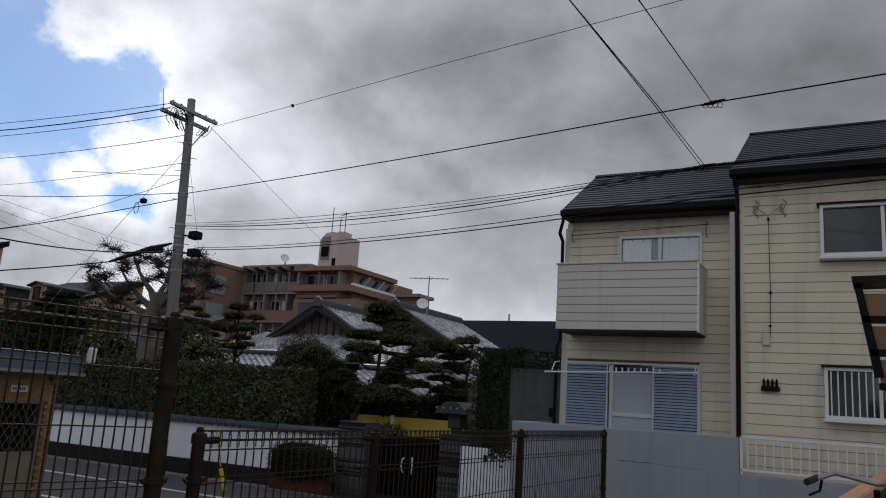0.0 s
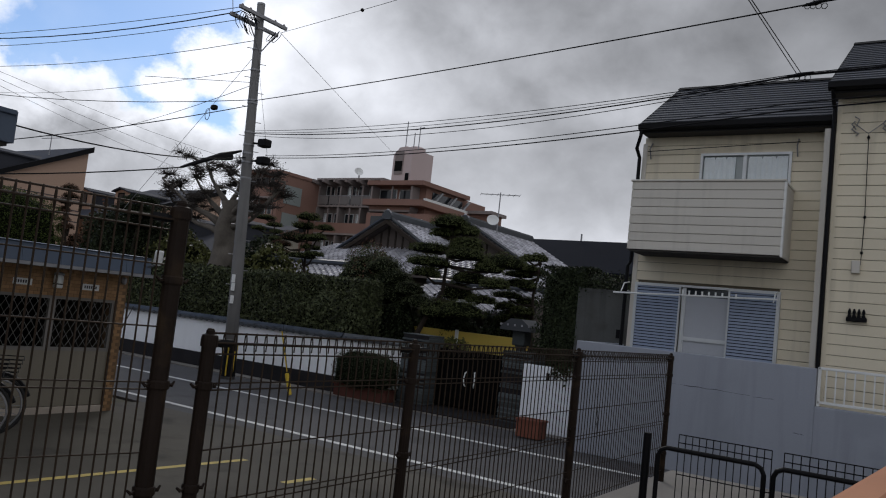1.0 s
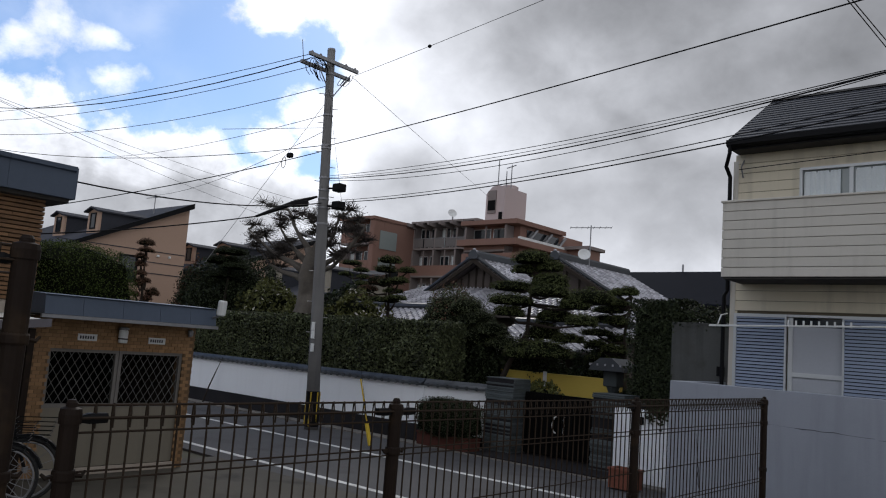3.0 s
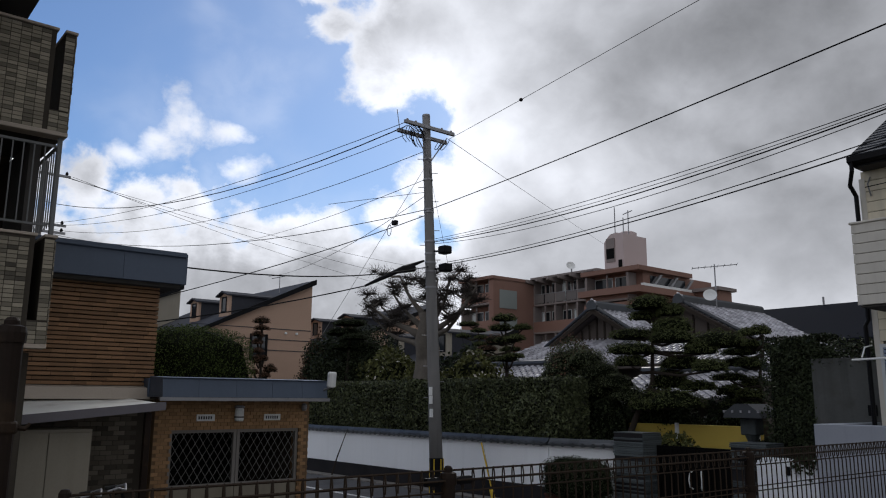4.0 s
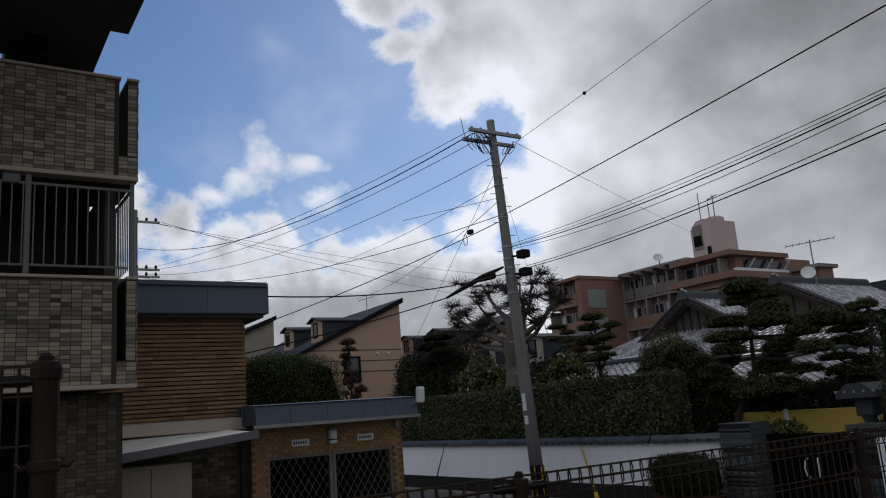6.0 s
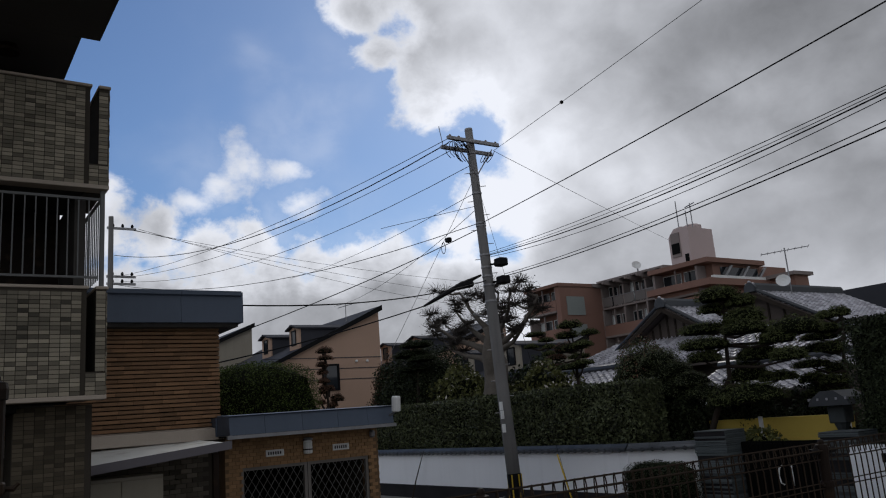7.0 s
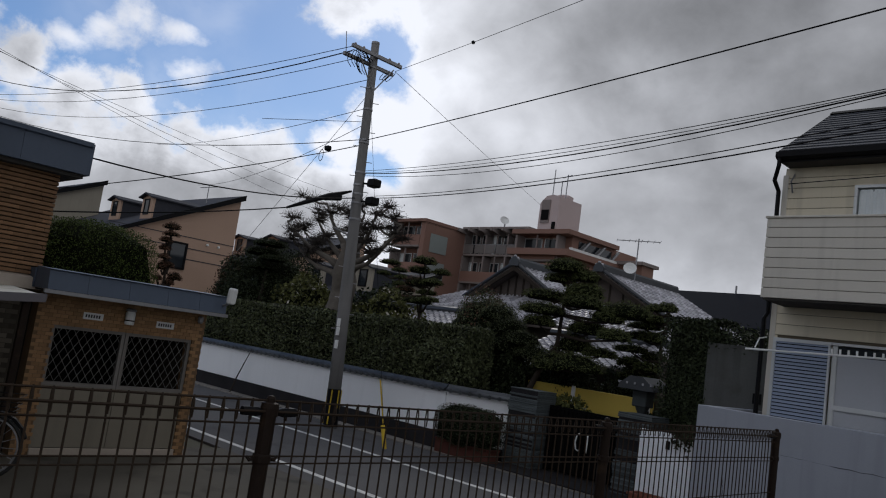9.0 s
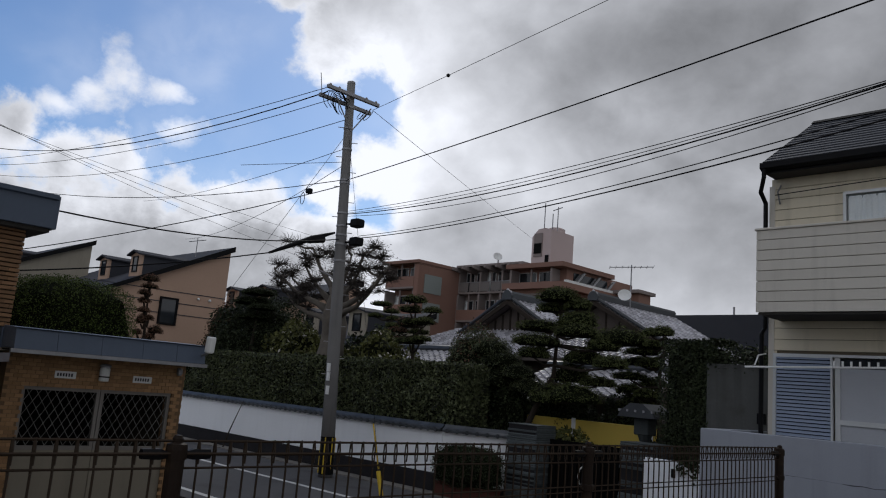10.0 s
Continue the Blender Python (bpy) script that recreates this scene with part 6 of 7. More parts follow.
# east block with stepped brick terraces
part("wall", box(-45.6, 59.4, 0.0, -40.2, 70.0, 13.6), M_APT, big)
storey_front(big, -45.6, -41.0, 59.4, (11.2,), 2.4, 2, 1.2, M_APT)
storey_front(big, -45.6, -41.0, 59.4, (5.65, 8.45), 2.7, 2, 1.2, M_APT)
part("roof_slab", box(-46.0, 58.0, 13.55, -39.6, 66.0, 13.95), M_APT, big)
part("terrace_band", box(-46.0, 57.6, 11.6, -39.3, 66.5, 12.15), M_APT, big)
part("terrace_band", box(-45.6, 57.9, 8.6, -38.6, 68.5, 10.9), M_APT, big)
w9 = part("window", box(-40.2, 57.84, 9.3, -39.2, 57.9, 10.4, 0.01), M_WHITE, big)
part("pane", box(-40.1, 57.82, 9.4, -39.3, 57.84, 10.3), M_GLASS, w9)
part("pane", box(-45.0, 57.82, 9.4, -41.2, 57.9, 10.6), M_GLASS, big)
for k in range(3):
    part("terrace_rail", prism([(60.0 + k * 2.4, 12.2), (60.3 + k * 2.4, 12.2), (61.6 + k * 2.4, 13.4), (61.3 + k * 2.4, 13.4)], "x", -39.9, -39.7), M_GALV, big)
part("white_edge", box(-39.7, 58.4, 12.16, -39.4, 66.0, 12.4), M_WHITE, big)
part("wall", box(-40.2, 66.0, 0.0, -37.0, 68.0, 12.2), M_APT, big)
part("roof_slab", box(-40.4, 65.5, 12.2, -36.7, 68.4, 12.5), M_APT_GREY, big)
part("side_window", box(-40.2, 60.4, 11.9, -40.14, 65.6, 13.3), M_GLASS, big)
# lift tower
tw = part("tower", prism([(-47.2, 13.5), (-44.9, 13.5), (-44.9, 18.2), (-45.7, 18.4), (-46.5, 18.3), (-47.2, 17.6)], "y", 63.0, 66.6), M_TOWER, big)
part("tower_opening", box(-46.9, 62.9, 15.6, -45.9, 63.0, 17.9), M_APT_GREY, tw)
# near-black plates on the wall stand in for shaded openings
part("dark_opening", box(-46.85, 62.86, 15.9, -45.95, 62.9, 16.9), M_INTERIOR, tw)
part("dark_opening", box(-45.5, 62.92, 14.7, -45.1, 63.0, 15.7), M_INTERIOR, tw)
part("tank", lathe([(0.85, 0), (0.9, 0.1), (0.9, 0.5), (0.6, 0.65)], (-45.9, 65, 18.1), 14), M_TOWER, tw)
for x, h in ((-46.6, 3.2), (-45.6, 2.0), (-45.0, 2.6)):
    part("aerial", tube([(x, 64, 18), (x, 64, 18.0 + h)], 0.05, 5), M_GALV, tw)
part("aerial_arm", tube([(-45.6, 64, 20.3), (-44.5, 64, 20.5)], 0.05, 5), M_GALV, tw)
bd2 = thing("satellite_dish", (-50.2, 61.6, 14.15), "large pale satellite dish on the apartment roof", "satellite dish")
part("mount", tube([(-50.2, 61.6, 14.55), (-50.2, 61.6, 15.45)], 0.07, 6), M_GALV, bd2)
dish(bd2, (-50.15, 61.4, 15.5), 0.46, (0.75, -0.5, 0.45))

# ---------- town houses with dormers ----------


def town_house(x1, y0, y1, z0, z1, depth, dormers, label, wall_m=M_TOWN):
    """A house whose single long slope falls towards -y; its end wall faces +x."""
    t = thing("town_house", (x1 - depth / 2, (y0 + y1) / 2, 0.0), label, "house", "town houses")
    sl = (z1 - z0) / (y1 - y0)
    part("end_wall", prism([(y0 + 1.2, 0), (y0 + 1.2, z0 + 1.2 * sl - 0.15), (y1, z1 - 0.15), (y1, 0)], "x", x1 - depth, x1), wall_m, t)
    part("roof", prism([(y0, z0), (y1 + 0.1, z1 + 0.05), (y1 + 0.1, z1 - 0.15), (y0, z0 - 0.18)], "x", x1 - depth, x1 + 0.3), M_DARK_ROOF, t)
    part("verge", prism([(y0 - 0.05, z0 + 0.02), (y1 + 0.12, z1 + 0.08), (y1 + 0.12, z1 - 0.28), (y0 - 0.05, z0 - 0.24)], "x", x1 + 0.3, x1 + 0.38), M_BLACK, t)
    part("gutter", box(x1 - depth, y0 - 0.15, z0 - 0.22, x1 + 0.35, y0, z0 - 0.02), M_BLACK, t)
    for dx, yf in dormers:
        zf = z0 + (yf - y0) * sl
        dm = part("dormer", prism([(dx - 0.75, zf - 0.2), (dx + 0.75, zf - 0.2), (dx + 0.75, zf + 1.3), (dx, zf + 1.52), (dx - 0.75, zf + 1.3)], "y", yf, yf + 0.15), wall_m, t)
        part("dormer_side", box(dx - 0.72, yf + 0.15, zf - 0.2, dx + 0.72, yf + 3.2, zf + 1.35), M_DARK_ROOF, dm)
        part("dormer_roof", prism([(dx - 0.9, zf + 1.27), (dx, zf + 1.53), (dx + 0.9, zf + 1.27), (dx + 0.9, zf + 1.36), (dx, zf + 1.63), (dx - 0.9, zf + 1.36)], "y", yf - 0.25, yf + 3.6), M_DARK_ROOF, dm)
        w0 = part("dormer_window", frame_ring(dx - 0.36, zf + 0.25, dx + 0.36, zf + 1.25, yf - 0.05, yf, 0.08), M_BLACK, dm)
        part("pane", box(dx - 0.3, yf - 0.02, zf + 0.3, dx + 0.3, yf - 0.01, zf + 1.2), M_GLASS, w0)
    return t


t1 = town_house(-46.0, 21.8, 30.3, 6.4, 10.42, 16, ((-47.0, 24.5), (-51.9, 24.5)), "salmon rendered house with a long dark sloping roof and dormers")
w0 = part("window", frame_ring(0, 0, 1.2, 1.7, 0, 0.12, 0.12), M_BLACK, t1)
w0.matrix_basis = Matrix.Translation((-45.88, 25.9, 4.9)) @ Matrix.Rotation(radians(90), 4, "Z")
part("pane", box(-46.0, 26.0, 5.0, -45.95, 27.0, 6.5), M_GLASS, t1)
for y in (28.4, 29.2):
    part("vent", lathe([(0.09, -0.06), (0.1, 0.0), (0.06, 0.08)], (-45.92, y, 6.75), 8), M_WHITE, t1)
for k in range(3):
    part("cable_run", box(-45.99, 22.0, 5.6 + 0.7 * k - 0.02, -45.97, 30.3, 5.63 + 0.7 * k), M_INK, t1)
town_house(-60.0, 17.5, 26.5, 7.2, 11.2, 16, ((-62.0, 20.0), (-68, 20.0)), "sandy rendered house with a long dark sloping roof", M_BEIGE)
town_house(-47.5, 33.0, 42.5, 6.4, 10.0, 9, ((-49.0, 35.0), (-53.5, 35.0)), "salmon rendered house with dark roof partly behind trees")
town_house(-33.0, 30.5, 36.6, 4.4, 6.7, 10, ((-34.0, 31.9), (-38.5, 31.9)), "low rendered house with two dormers in a dark roof", M_BEIGE)
lw = thing("low_annex", (-29, 46, 0.0), "long low pale annex behind the gardens", "building")
part("wall", box(-33, 43.5, 0.0, -24.0, 48, 6.3), M_BEIGE, lw)
part("roof", box(-33.3, 43.2, 6.3, -23.7, 48.3, 6.5), M_APT_GREY, lw)
ta = thing("roof_aerial", (-46.6, 28.0, 9.3), "small television aerial on the dark sloping roof", "antenna")
part("mast", tube([(-47.5, 28.6, 9.6), (-47.5, 28.6, 10.9)], 0.03, 5), M_GALV, ta)
part("boom", tube([(-47.9, 28.2, 10.6), (-47.1, 29.0, 10.8)], 0.025, 4), M_GALV, ta)

# ---------- garden trees ----------


def pad(t, c, rx, rz, n=420, material=None, size=0.045):
    """One clipped cloud of needles."""
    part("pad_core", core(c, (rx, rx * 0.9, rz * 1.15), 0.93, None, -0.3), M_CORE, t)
    p, d = blob_points(c, (rx, rx * 0.9, rz * 1.25), int(n * 2.6), 0.16, -0.22)
    p = p + rng.normal(0, 0.012, p.shape)
    d = d + np.array((0, 0, 0.5))
    leaves("needle_pad", p, d, size * 0.72, material or M_PINE, t, 0.75, 0.32)


def cloud_pine(name, base, trunk, pads, label, n=420, r0=0.14, material=None, size=0.045, bark=None):
    """A trained garden pine: bent trunk, limbs and flat pads given as (x, y, z, radius, height)."""
    t = thing(name, base, label, "tree")
    pts = [Vector(p) for p in trunk]
    fine = []
    for a, b in zip(pts, pts[1:]):
        fine += [a.lerp(b, k / 4) for k in range(4)]
    fine.append(pts[-1])
    part("trunk", tube(fine, [r0 * (1 - 0.75 * k / (len(fine) - 1)) for k in range(len(fine))], 9), bark or M_BARK_DARK, t, smooth=True)
    for x, y, z, rx, rz in pads:
        c = Vector((x, y, z))
        best = min(fine, key=lambda q: (q - c).length + max(0, q.z - c.z) * 2)
        mid2 = best.lerp(c, 0.5) + Vector((0, 0, -0.12))
        part("limb", tube([best, mid2, c - Vector((0, 0, rz * 0.4))], [0.05, 0.035, 0.02], 6), bark or M_BARK_DARK, t)
        pad(t, (x, y, z), rx, rz, n, material, size)
    return t


def spread(lst, y, dy=0.55, grow=1.0):
    return [(x, y + float(rng.uniform(-dy, dy)), z, rx * grow, max(rz * grow, 0.09)) for x, z, rx, rz in lst]


MAIN = [(-11.34, 4.91, 0.36, 0.16), (-11.64, 4.65, 0.29, 0.12), (-10.88, 4.71, 0.23, 0.13), (-10.81, 4.31, 0.35, 0.16), (-12.14, 4.2, 0.47, 0.13), (-10.66, 4.02, 0.38, 0.16), (-9.84, 3.91, 0.48, 0.18), (-11.77, 3.77, 0.45, 0.13), (-10.06, 3.74, 0.31, 0.17), (-10.77, 3.42, 0.38, 0.17), (-11.75, 3.46, 0.3, 0.12), (-9.71, 3.3, 0.3, 0.12), (-10.42, 2.87, 0.32, 0.11), (-11.2, 2.99, 0.34, 0.23), (-10.68, 2.49, 0.48, 0.2), (-11.58, 2.43, 0.35, 0.23)]
cloud_pine("garden_pine", (-12.4, 20.3, 0.03), [(-12.5, 20.3, 0.03), (-12.3, 20.3, 1.5), (-11.9, 20.3, 2.3), (-11.45, 20.3, 3.0), (-11.4, 20.3, 4.0), (-11.3, 20.3, 4.8)], spread(MAIN, 20.3, 0.45, 1.42), "large trained garden pine with flat clipped pads of needles", 560, 0.1)
SECOND = [(-9.07, 4.12, 0.19, 0.1), (-9.38, 4.1, 0.17, 0.08), (-9.43, 3.82, 0.27, 0.09), (-9.15, 3.73, 0.19, 0.09), (-9.65, 3.65, 0.3, 0.09), (-9.76, 3.4, 0.35, 0.1), (-9.28, 3.35, 0.24, 0.1), (-9.89, 3.04, 0.33, 0.09), (-9.43, 2.91, 0.24, 0.1), (-9.31, 2.63, 0.24, 0.11), (-9.88, 2.73, 0.25, 0.1), (-9.95, 2.39, 0.28, 0.1), (-9.3, 2.35, 0.19, 0.1)]
cloud_pine("garden_pine", (-9.3, 21.6, 0.03), [(-9.2, 21.6, 0.03), (-9.25, 21.6, 2.0), (-9.3, 21.6, 3.2), (-9.15, 21.6, 4.1)], spread([(x * 1.02, z * 1.02, rx, rz) for x, z, rx, rz in SECOND], 21.6, 0.35, 1.4), "slender trained pine with many thin pads beside the hedge", 300, 0.08)
THIRD = [(-17.84, 5.07, 0.34, 0.13), (-17.48, 4.79, 0.26, 0.1), (-18.12, 4.78, 0.35, 0.12), (-18.14, 4.42, 0.39, 0.11), (-17.36, 4.42, 0.29, 0.1), (-18.05, 4.12, 0.31, 0.09), (-17.45, 3.87, 0.29, 0.09), (-18.1, 3.8, 0.46, 0.11)]
cloud_pine("garden_pine", (-17.7, 21.3, 0.03), [(-17.6, 21.3, 0.03), (-17.7, 21.3, 3.0), (-17.75, 21.3, 5.0)], spread([(x + 0.4, z, rx, rz) for x, z, rx, rz in THIRD], 21.3, 0.35, 1.15), "trained pine with drooping pads in front of the tiled roof", 260, 0.09)
FOURTH = [(-21.32, 4.72, 0.54, 0.26), (-21.7, 4.43, 0.42, 0.13), (-22.1, 4.13, 0.43, 0.1), (-21.8, 3.88, 0.56, 0.13), (-20.76, 4.8, 0.35, 0.1)]
cloud_pine("garden_pine", (-21.7, 24.9, 0.03), [(-21.7, 24.9, 0.03), (-21.8, 24.9, 3.2), (-21.4, 24.9, 4.7)], spread([(x - 0.5, z + 0.05, rx, rz) for x, z, rx, rz in FOURTH], 24.9, 0.35), "trained pine with a broad reddish umbrella pad", 260, 0.09, M_REDLEAF)
FIFTH = [(-22.48, 4.66, 0.29, 0.11), (-22.61, 4.95, 0.3, 0.11), (-22.74, 5.24, 0.35, 0.11), (-23.12, 5.52, 0.46, 0.12), (-23.2, 5.03, 0.31, 0.11)]
cloud_pine("garden_pine", (-22.9, 24.9, 0.03), [(-22.9, 24.9, 0.03), (-22.9, 24.9, 3.5), (-23.1, 24.9, 5.5)], spread([(x - 0.5, z + 0.05, rx, rz) for x, z, rx, rz in FIFTH], 24.9, 0.3), "narrow trained pine with tiered pads", 240, 0.08)
LEFT = [(11.92, 4.29, 0.2, 0.09), (11.83, 4.11, 0.18, 0.06), (11.8, 3.97, 0.14, 0.07), (11.84, 3.8, 0.13, 0.08), (11.83, 3.6, 0.14, 0.06), (11.95, 3.44, 0.1, 0.06), (11.81, 3.37, 0.11, 0.12), (12.11, 3.18, 0.17, 0.11), (12.0, 3.05, 0.13, 0.07), (11.68, 3.11, 0.1, 0.06)]
cloud_pine("garden_pine", (-16.0, 11.87, 0.0), [(-16.0, 11.87, -0.05), (-16.0, 11.9, 3.0), (-16.0, 11.85, 4.25)], [(-16.0 + float(rng.uniform(-0.12, 0.12)), y, z, r, h) for y, z, r, h in LEFT], "small trained pine with reddish tufts beside a clipped dome", 200, 0.05, M_REDLEAF, 0.03)

bush("clipped_dome", (-16.1, 10.22, 2.95), (1.25, 1.2, 1.08), 30000, 0.019, M_DOME, "large clipped dark green dome of dense foliage", lumpy=0.03, square=3.8, base=(-16.1, 10.22, 0.0))
bush("round_shrub", (-28.4, 22.2, 2.9), (3.2, 1.7, 2.75), 20000, 0.052, M_DARKLEAF, "large rounded dark evergreen shrub behind the hedge")
bush("camellia", (-24.2, 21.6, 2.4), (2.3, 1.2, 1.9), 5200, 0.08, M_LIGHTLEAF, "loose yellow-green shrub dotted with white blossoms", extra=(170, 0.075, M_BLOSSOM, "blossoms"))
bush("camellia", (-19.6, 21.4, 2.5), (1.7, 1.0, 1.5), 3000, 0.08, M_LIGHTLEAF, "loose evergreen shrub with white blossoms beside the trunk", extra=(120, 0.07, M_BLOSSOM, "blossoms"))
bush("round_shrub", (-14.5, 20.9, 2.35), (1.25, 0.9, 1.7), 15000, 0.03, M_HEDGE, "rounded shrub with reddish young leaves at the hedge end", extra=(3600, 0.03, M_REDLEAF, "young_leaves"), square=2.5, lumpy=0.1)
lean_s = thing("leaning_shrub", (-13.2, 20.5, 0.03), "clipped shrub limb sloping down beside the rounded shrub", "shrub")
part("stem", tube([(-13.3, 20.5, 0.03), (-13.4, 20.5, 1.8), (-13.0, 20.5, 2.6)], [0.07, 0.06, 0.03], 7), M_BARK_DARK, lean_s)
for x, z, rx, rz in ((-13.75, 3.55, 0.5, 0.3), (-13.3, 3.25, 0.55, 0.27), (-12.8, 2.95, 0.55, 0.25), (-12.35, 2.62, 0.5, 0.24), (-13.3, 2.75, 0.6, 0.35)):
    pad(lean_s, (x, 20.5, z), rx, rz, 520, M_HEDGE, 0.04)
bush("low_shrub", (-13.1, 20.6, 1.5), (0.7, 0.6, 1.45), 2600, 0.05, M_DARKLEAF, "dark low shrub under the pine")
bush("low_shrub", (-10.9, 20.2, 0.9), (1.1, 0.5, 0.85), 2400, 0.05, M_LIGHTLEAF, "low yellow-green shrub behind the gate")
bush("low_shrub", (-8.6, 20.6, 0.9), (0.9, 0.4, 0.85), 1800, 0.05, M_DARKLEAF, "low dark shrub behind the gate pillar")
bush("far_shrub", (-35.5, 27.0, 2.1), (3.0, 2.0, 2.2), 4200, 0.12, M_DARKLEAF, "dark evergreen shrubs before the town houses")
bush("far_shrub", (-26.5, 27.5, 2.4), (3.0, 1.6, 2.3), 4200, 0.1, M_DARKLEAF, "dark evergreen shrubs behind the garden")
bush("red_shrub", (-30.6, 21.9, 2.6), (0.9, 0.8, 2.5), 1500, 0.08, M_REDLEAF, "thin reddish shrub beside the evergreen")
bush("dark_shrub", (-12.0, 21.4, 1.5), (1.1, 0.5, 1.45), 4200, 0.05, M_DARKLEAF, "dark evergreen shrub under the trained pine")
bush("dark_shrub", (-10.2, 21.9, 1.5), (1.0, 0.4, 1.35), 3600, 0.05, M_DARKLEAF, "dark evergreen shrub behind the ochre wall")
p0 = thing("garden_pine", (-26.6, 21.0, 0.03), "dark trained pine standing before the rounded shrub", "tree")
part("trunk", tube([(-26.6, 21.0, 0.0), (-26.7, 21.0, 3.5), (-26.5, 21.0, 5.2)], [0.1, 0.07, 0.03], 7), M_BARK_DARK, p0)
for x, z, rx, rz in ((-26.6, 5.55, 0.75, 0.18), (-27.0, 5.2, 0.85, 0.2), (-26.2, 4.95, 0.6, 0.15), (-26.9, 4.6, 0.7, 0.16)):
    pad(p0, (x, 21.0, z), rx, rz, 420, M_DARKLEAF, 0.06)

# big pollarded tree
pol = thing("pollarded_tree", (-20.7, 20.3, 0.03), "massive pollarded tree with grey trunk and knotted bare twigs", "tree")
bm = tube([(-20.8 + 0.05 * k / 4 + 0.03 * math.sin(k * 1.9), 20.3 + 0.04 * math.sin(k * 1.3), 0.25 * k) for k in range(23)], [0.56 - 0.011 * k for k in range(23)], 20)
for v in bm.verts:
    c = Vector((-20.7, 20.3, v.co.z))
    g = 1 + 0.28 * noise.noise(Vector((v.co.x * 2.6, v.co.y * 2.6, v.co.z * 0.9))) + 0.22 * noise.noise(v.co * 4.5)
    v.co = Vector((c.x + (v.co.x - c.x) * g, c.y + (v.co.y - c.y) * g, v.co.z))
part("trunk", bm, M_BARK, pol, smooth=True)
rnd = random.Random(5)


def twigs(t, c, n, reach):
    """A spreading knot of crooked bare twigs."""
    bm = bmesh.new()
    for _ in range(n):
        d = Vector((rnd.gauss(0, 1), rnd.gauss(0, 1), rnd.gauss(0.15, 0.25))).normalized()
        p = [c]
        for k in range(4):
            d = (d + Vector((rnd.gauss(0, 0.55), rnd.gauss(0, 0.55), rnd.gauss(0.06, 0.3)))).normalized()
            p.append(p[-1] + d * reach * rnd.uniform(0.14, 0.32))
        tube(p, [0.012, 0.009, 0.007, 0.005, 0.003], 4, bm, False)
    tagged(part("twig_knot", bm, M_TWIG, t), kind="stuff")


BOUGHS = [((-20.7, 4.6), (-23.4, 5.85)), ((-20.7, 4.9), (-22.4, 6.3)), ((-20.6, 5.2), (-21.3, 6.75)), ((-20.55, 5.2), (-20.3, 6.6)), ((-20.5, 4.9), (-19.1, 6.5)), ((-20.5, 4.5), (-18.4, 5.75)), ((-20.8, 4.3), (-22.9, 5.3)), ((-20.8, 4.6), (-23.5, 6.15)), ((-20.5, 4.7), (-18.0, 6.1))]
for (ax, az0), (bx, bz) in BOUGHS:
    a, b = Vector((ax, 20.3, az0)), Vector((bx, 20.3 + rnd.uniform(-0.7, 0.7), bz))
    bend = a.lerp(b, 0.5) + Vector((0, 0, rnd.uniform(-0.3, -0.1)))
    part("limb", tube([a, a.lerp(bend, 0.5) + Vector((rnd.uniform(-0.1, 0.1), 0, 0.05)), bend, bend.lerp(b, 0.5) + Vector((rnd.uniform(-0.12, 0.12), 0, -0.08)), b], [0.15, 0.1, 0.07, 0.05, 0.03], 8), M_BARK, pol, smooth=True)
    for f in (0.1, 0.4, 0.7, 1.0):
        q = bend.lerp(b, f) + Vector((0, 0, 0.02))
        side = q + Vector((rnd.uniform(-0.45, 0.45), rnd.uniform(-0.5, 0.5), rnd.uniform(0.05, 0.25)))
        part("side_branch", tube([q, q.lerp(side, 0.5) + Vector((0, 0, -0.06)), side], [0.05, 0.04, 0.03], 6), M_BARK, pol)
        twigs(pol, side, 60, 0.46)
        twigs(pol, side + Vector((rnd.uniform(-0.4, 0.4), rnd.uniform(-0.4, 0.4), 0.06)), 36, 0.4)
        pp, dd = blob_points(tuple(side + Vector((0, 0, 0.12))), (0.5, 0.45, 0.1), 26, 0.35, -0.6)
        leaves("sparse_leaves", pp, dd, 0.03, M_TWIG, pol)

# ---------- small things ----------


def wheel(t, c, r, turn):
    w = part("wheel", tube([(r * math.cos(a), 0, r * math.sin(a)) for a in np.linspace(0, 2 * math.pi, 33)], 0.02, 6, None, False), M_RUBBER, t)
    w.matrix_basis = Matrix.Translation(c) @ Matrix.Rotation(radians(turn), 4, "Z")
    for k in range(16):
        a = 2 * math.pi * k / 16
        part("spoke", tube([Vector(c) + Vector((0, 0, 0)), Vector(c) + Vector((r * math.cos(a) * math.cos(radians(turn)), r * math.cos(a) * math.sin(radians(turn)), r * math.sin(a)))], 0.003, 4), M_GALV, w)
    part("hub", lathe([(0.03, -0.03), (0.03, 0.03)], c, 8), M_GALV, w)
    part("rim", tube([Vector(c) + Vector(((r - 0.03) * math.cos(a) * math.cos(radians(turn)), (r - 0.03) * math.cos(a) * math.sin(radians(turn)), (r - 0.03) * math.sin(a))) for a in np.linspace(0, 2 * math.pi, 25)], 0.01, 5, None, False), M_GALV, w)


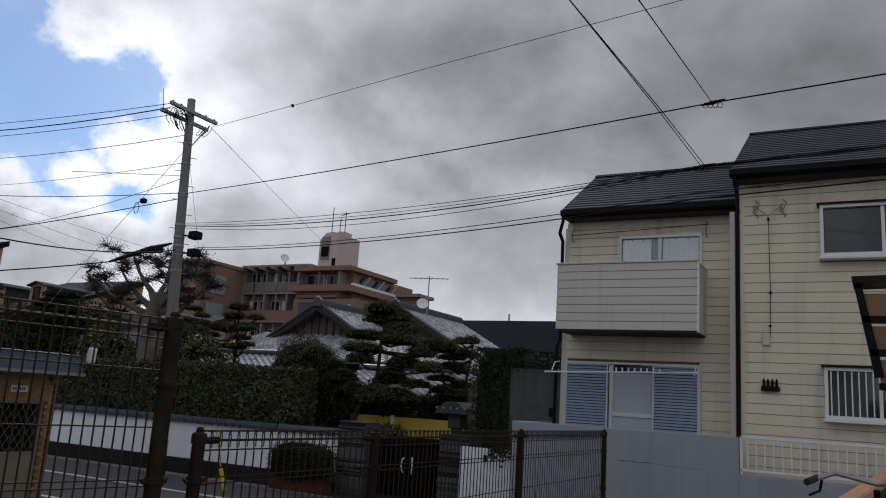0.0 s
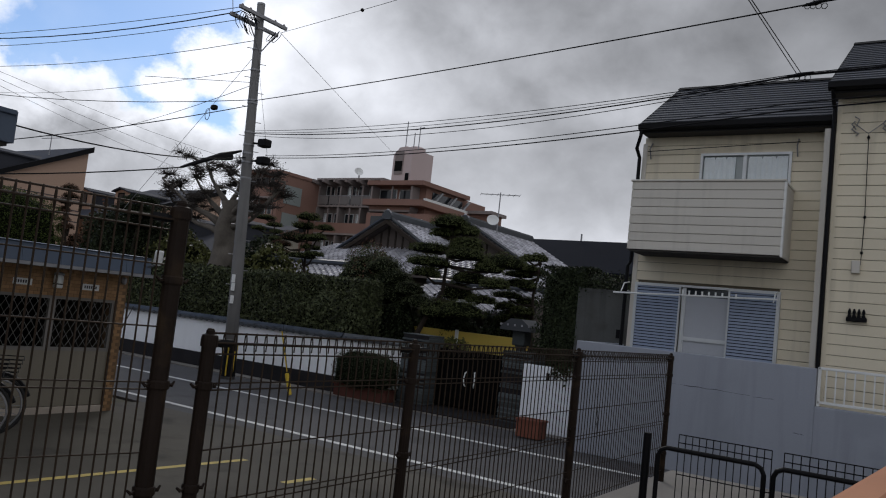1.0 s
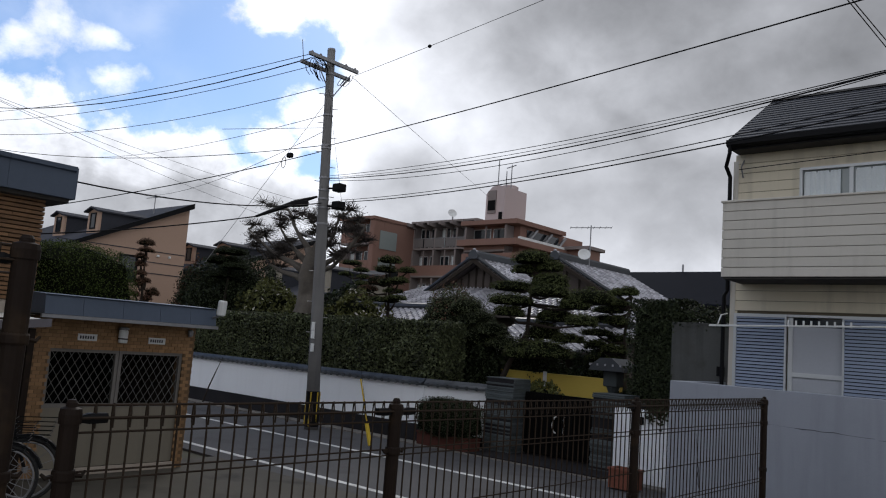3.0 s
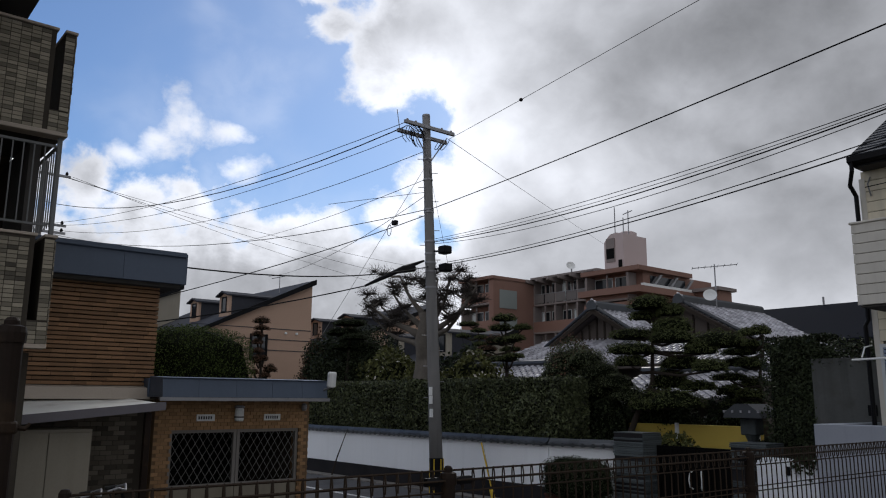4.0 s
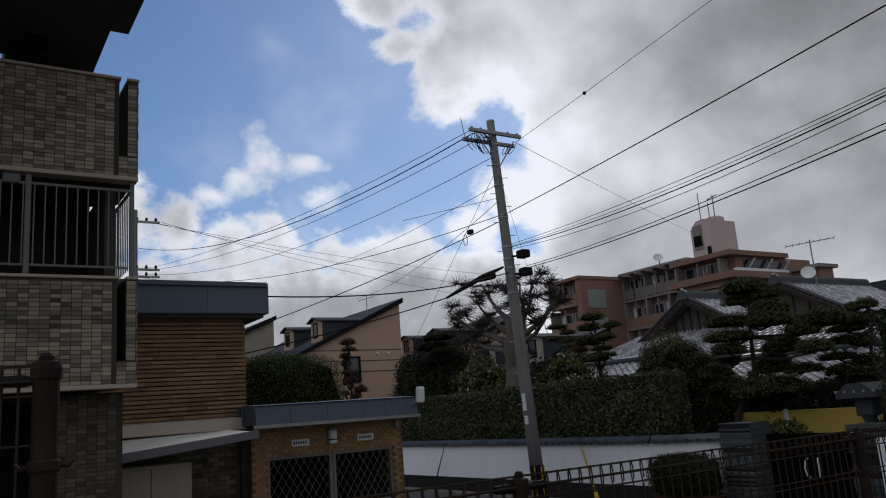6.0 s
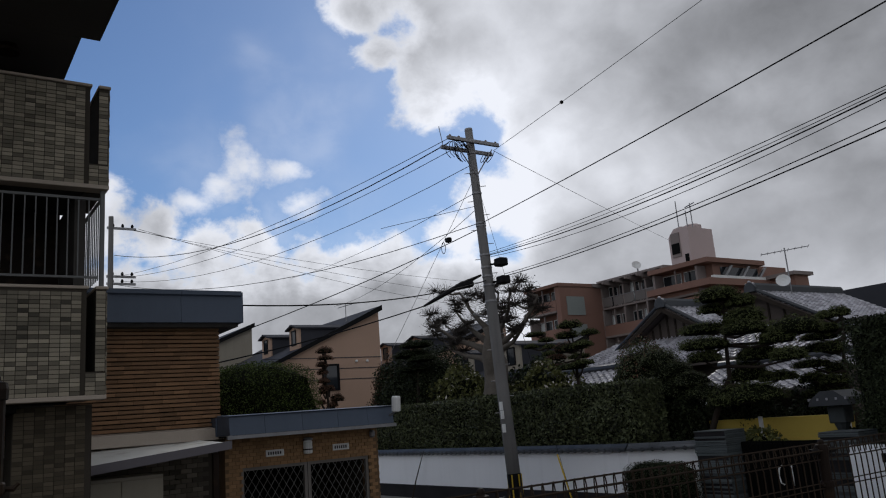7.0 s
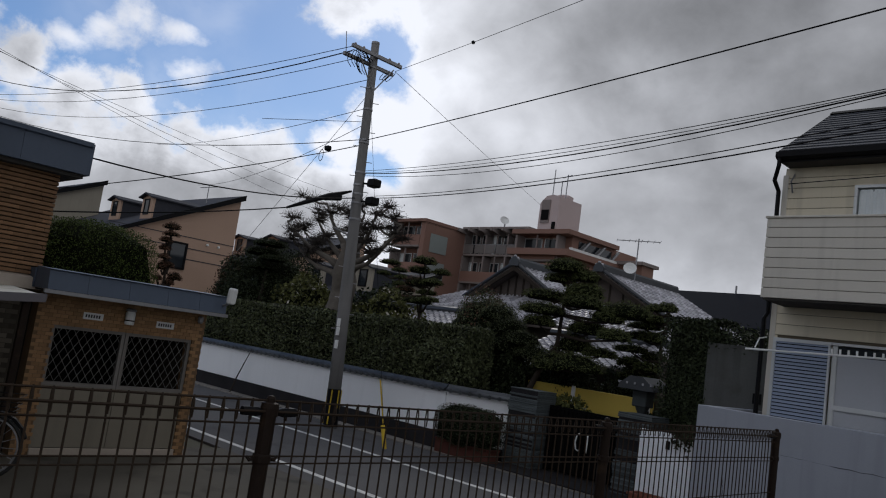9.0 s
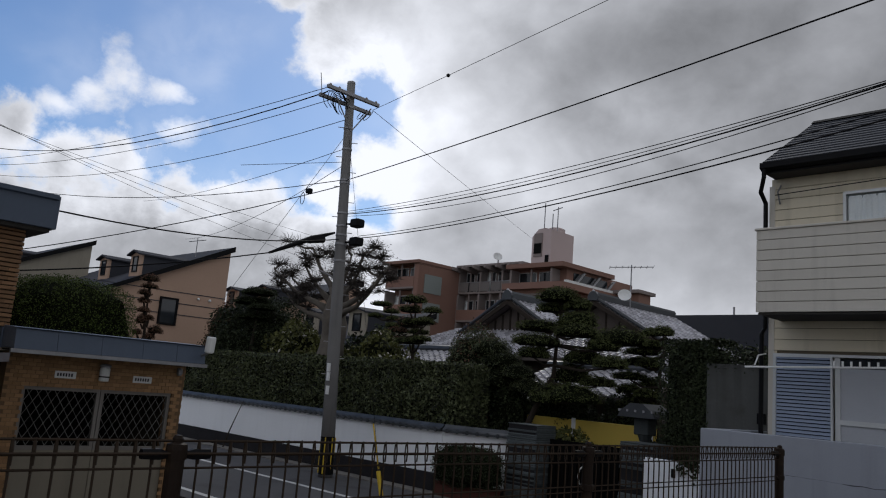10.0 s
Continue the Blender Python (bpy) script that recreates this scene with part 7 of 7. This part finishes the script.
def bicycle(base, turn, label):
    """A city bicycle on its wheels, base between them, heading along turn degrees."""
    t = thing("bicycle", base, label, "bicycle")
    d = Vector((math.cos(radians(turn)), math.sin(radians(turn)), 0))
    n = Vector((-d.y, d.x, 0))
    b = Vector(base)
    z = lambda f, h, s=0.0: b + d * f + n * s + Vector((0, 0, h))
    for f in (-0.53, 0.53):
        wheel(t, z(f, 0.33), 0.31, turn)
    for p in ([z(-0.53, 0.33), z(-0.1, 0.3), z(0.35, 0.72)], [z(-0.1, 0.3), z(-0.25, 0.8)], [z(-0.53, 0.33), z(-0.22, 0.66)], [z(0.53, 0.33), z(0.4, 0.7), z(0.33, 0.95)]):
        part("frame_tube", tube(p, 0.018, 7), M_BLACK, t)
    part("saddle", core(z(-0.28, 0.85), (0.13, 0.1, 0.05), 1.0, None, -1), M_RUBBER, t)
    part("handlebar", tube([z(0.2, 0.98, 0.28), z(0.32, 1.02, 0.2), z(0.36, 0.98, 0.0), z(0.32, 1.02, -0.2), z(0.2, 0.98, -0.28)], 0.013, 7), M_GALV, t)
    for s in (0.3, -0.3):
        part("grip", tube([z(0.1, 0.97, s * 0.98), z(0.24, 0.99, s * 0.92)], 0.019, 8), M_RUBBER, t)
        part("brake_lever", tube([z(0.26, 0.98, s * 0.85), z(0.27, 0.92, s * 0.9), z(0.18, 0.9, s)], 0.008, 5), M_BLACK, t)
    for k in range(6):
        bm = bmesh.new()
        h = 0.62 + 0.045 * k
        w2 = 0.13 + 0.012 * k
        c = z(0.58, h)
        tube([c + d * w2 + n * w2, c - d * w2 + n * w2, c - d * w2 - n * w2, c + d * w2 - n * w2, c + d * w2 + n * w2], 0.005, 4, bm)
        part("basket_wire", bm, M_BLACK, t)
    for f in (-0.53, 0.53):
        part("mudguard", tube([z(f + 0.35 * math.cos(a), 0.33 + 0.35 * math.sin(a)) for a in np.linspace(0.3, 2.8, 9)], 0.022, 5), M_BLACK, t)
    return t


rack = thing("bicycle_rack", (-8.33, 6.12, 0.0), "plain steel bicycle rack on the concrete yard", "bicycle rack")
for ox, oy in ((0.0, 0.0), (0.42, -0.22)):
    for x, y in ((-8.68, 5.57), (-8.08, 6.67)):
        part("leg", tube([(x + ox, y + oy, 0.0), (x + ox, y + oy, 0.6)], 0.02, 6), M_BLACK, rack)
    part("rail", tube([(-8.73 + ox, 5.47 + oy, 0.6), (-8.03 + ox, 6.77 + oy, 0.6)], 0.022, 6), M_BLACK, rack)
bicycle((-8.33, 6.22, 0.615), 61.7, "black city bicycle on a rack in the yard")
bicycle((-7.95, 5.86, 0.615), 61.7, "black city bicycle standing in front of another on the rack")
tagged(part("pavement_east", slanted(box(0.26, 5.2, 0.85, 6.0, 13.5, 1.2)), M_BASE), "raised dark pavement behind the terrace wall", "pavement", kind="structure")
bicycle((0.62, 6.25, 1.2), 80.0, "black city bicycle leaning at the terrace wall")

sg = thing("louvred_panel", (1.3, 6.8, 0.9), "dark framed panel with orange wooden louvres on a post", "panel")
part("post", tube([(1.35, 6.8, 0.9), (1.35, 6.8, 3.4)], 0.03, 8), M_BLACK, sg)
part("frame_top", prism([(0.6, 3.27), (1.4, 3.3), (1.4, 3.36), (0.59, 3.34)], "y", 6.72, 6.8), M_BROWN_METAL, sg)
part("frame_side", prism([(0.6, 3.3), (0.64, 3.3), (0.74, 2.76), (0.69, 2.76)], "y", 6.72, 6.8), M_BLACK, sg)
for k in range(3):
    z = 3.24 - 0.19 * k
    part("slat", prism([(0.65 + 0.035 * k, z - 0.13), (1.34, z - 0.13), (1.34, z), (0.63 + 0.035 * k, z)], "y", 6.74, 6.77), M_RIB, sg)
    part("crossbar", box(0.64 + 0.035 * k, 6.72, z - 0.17, 1.35, 6.79, z - 0.132), M_BLACK, sg)
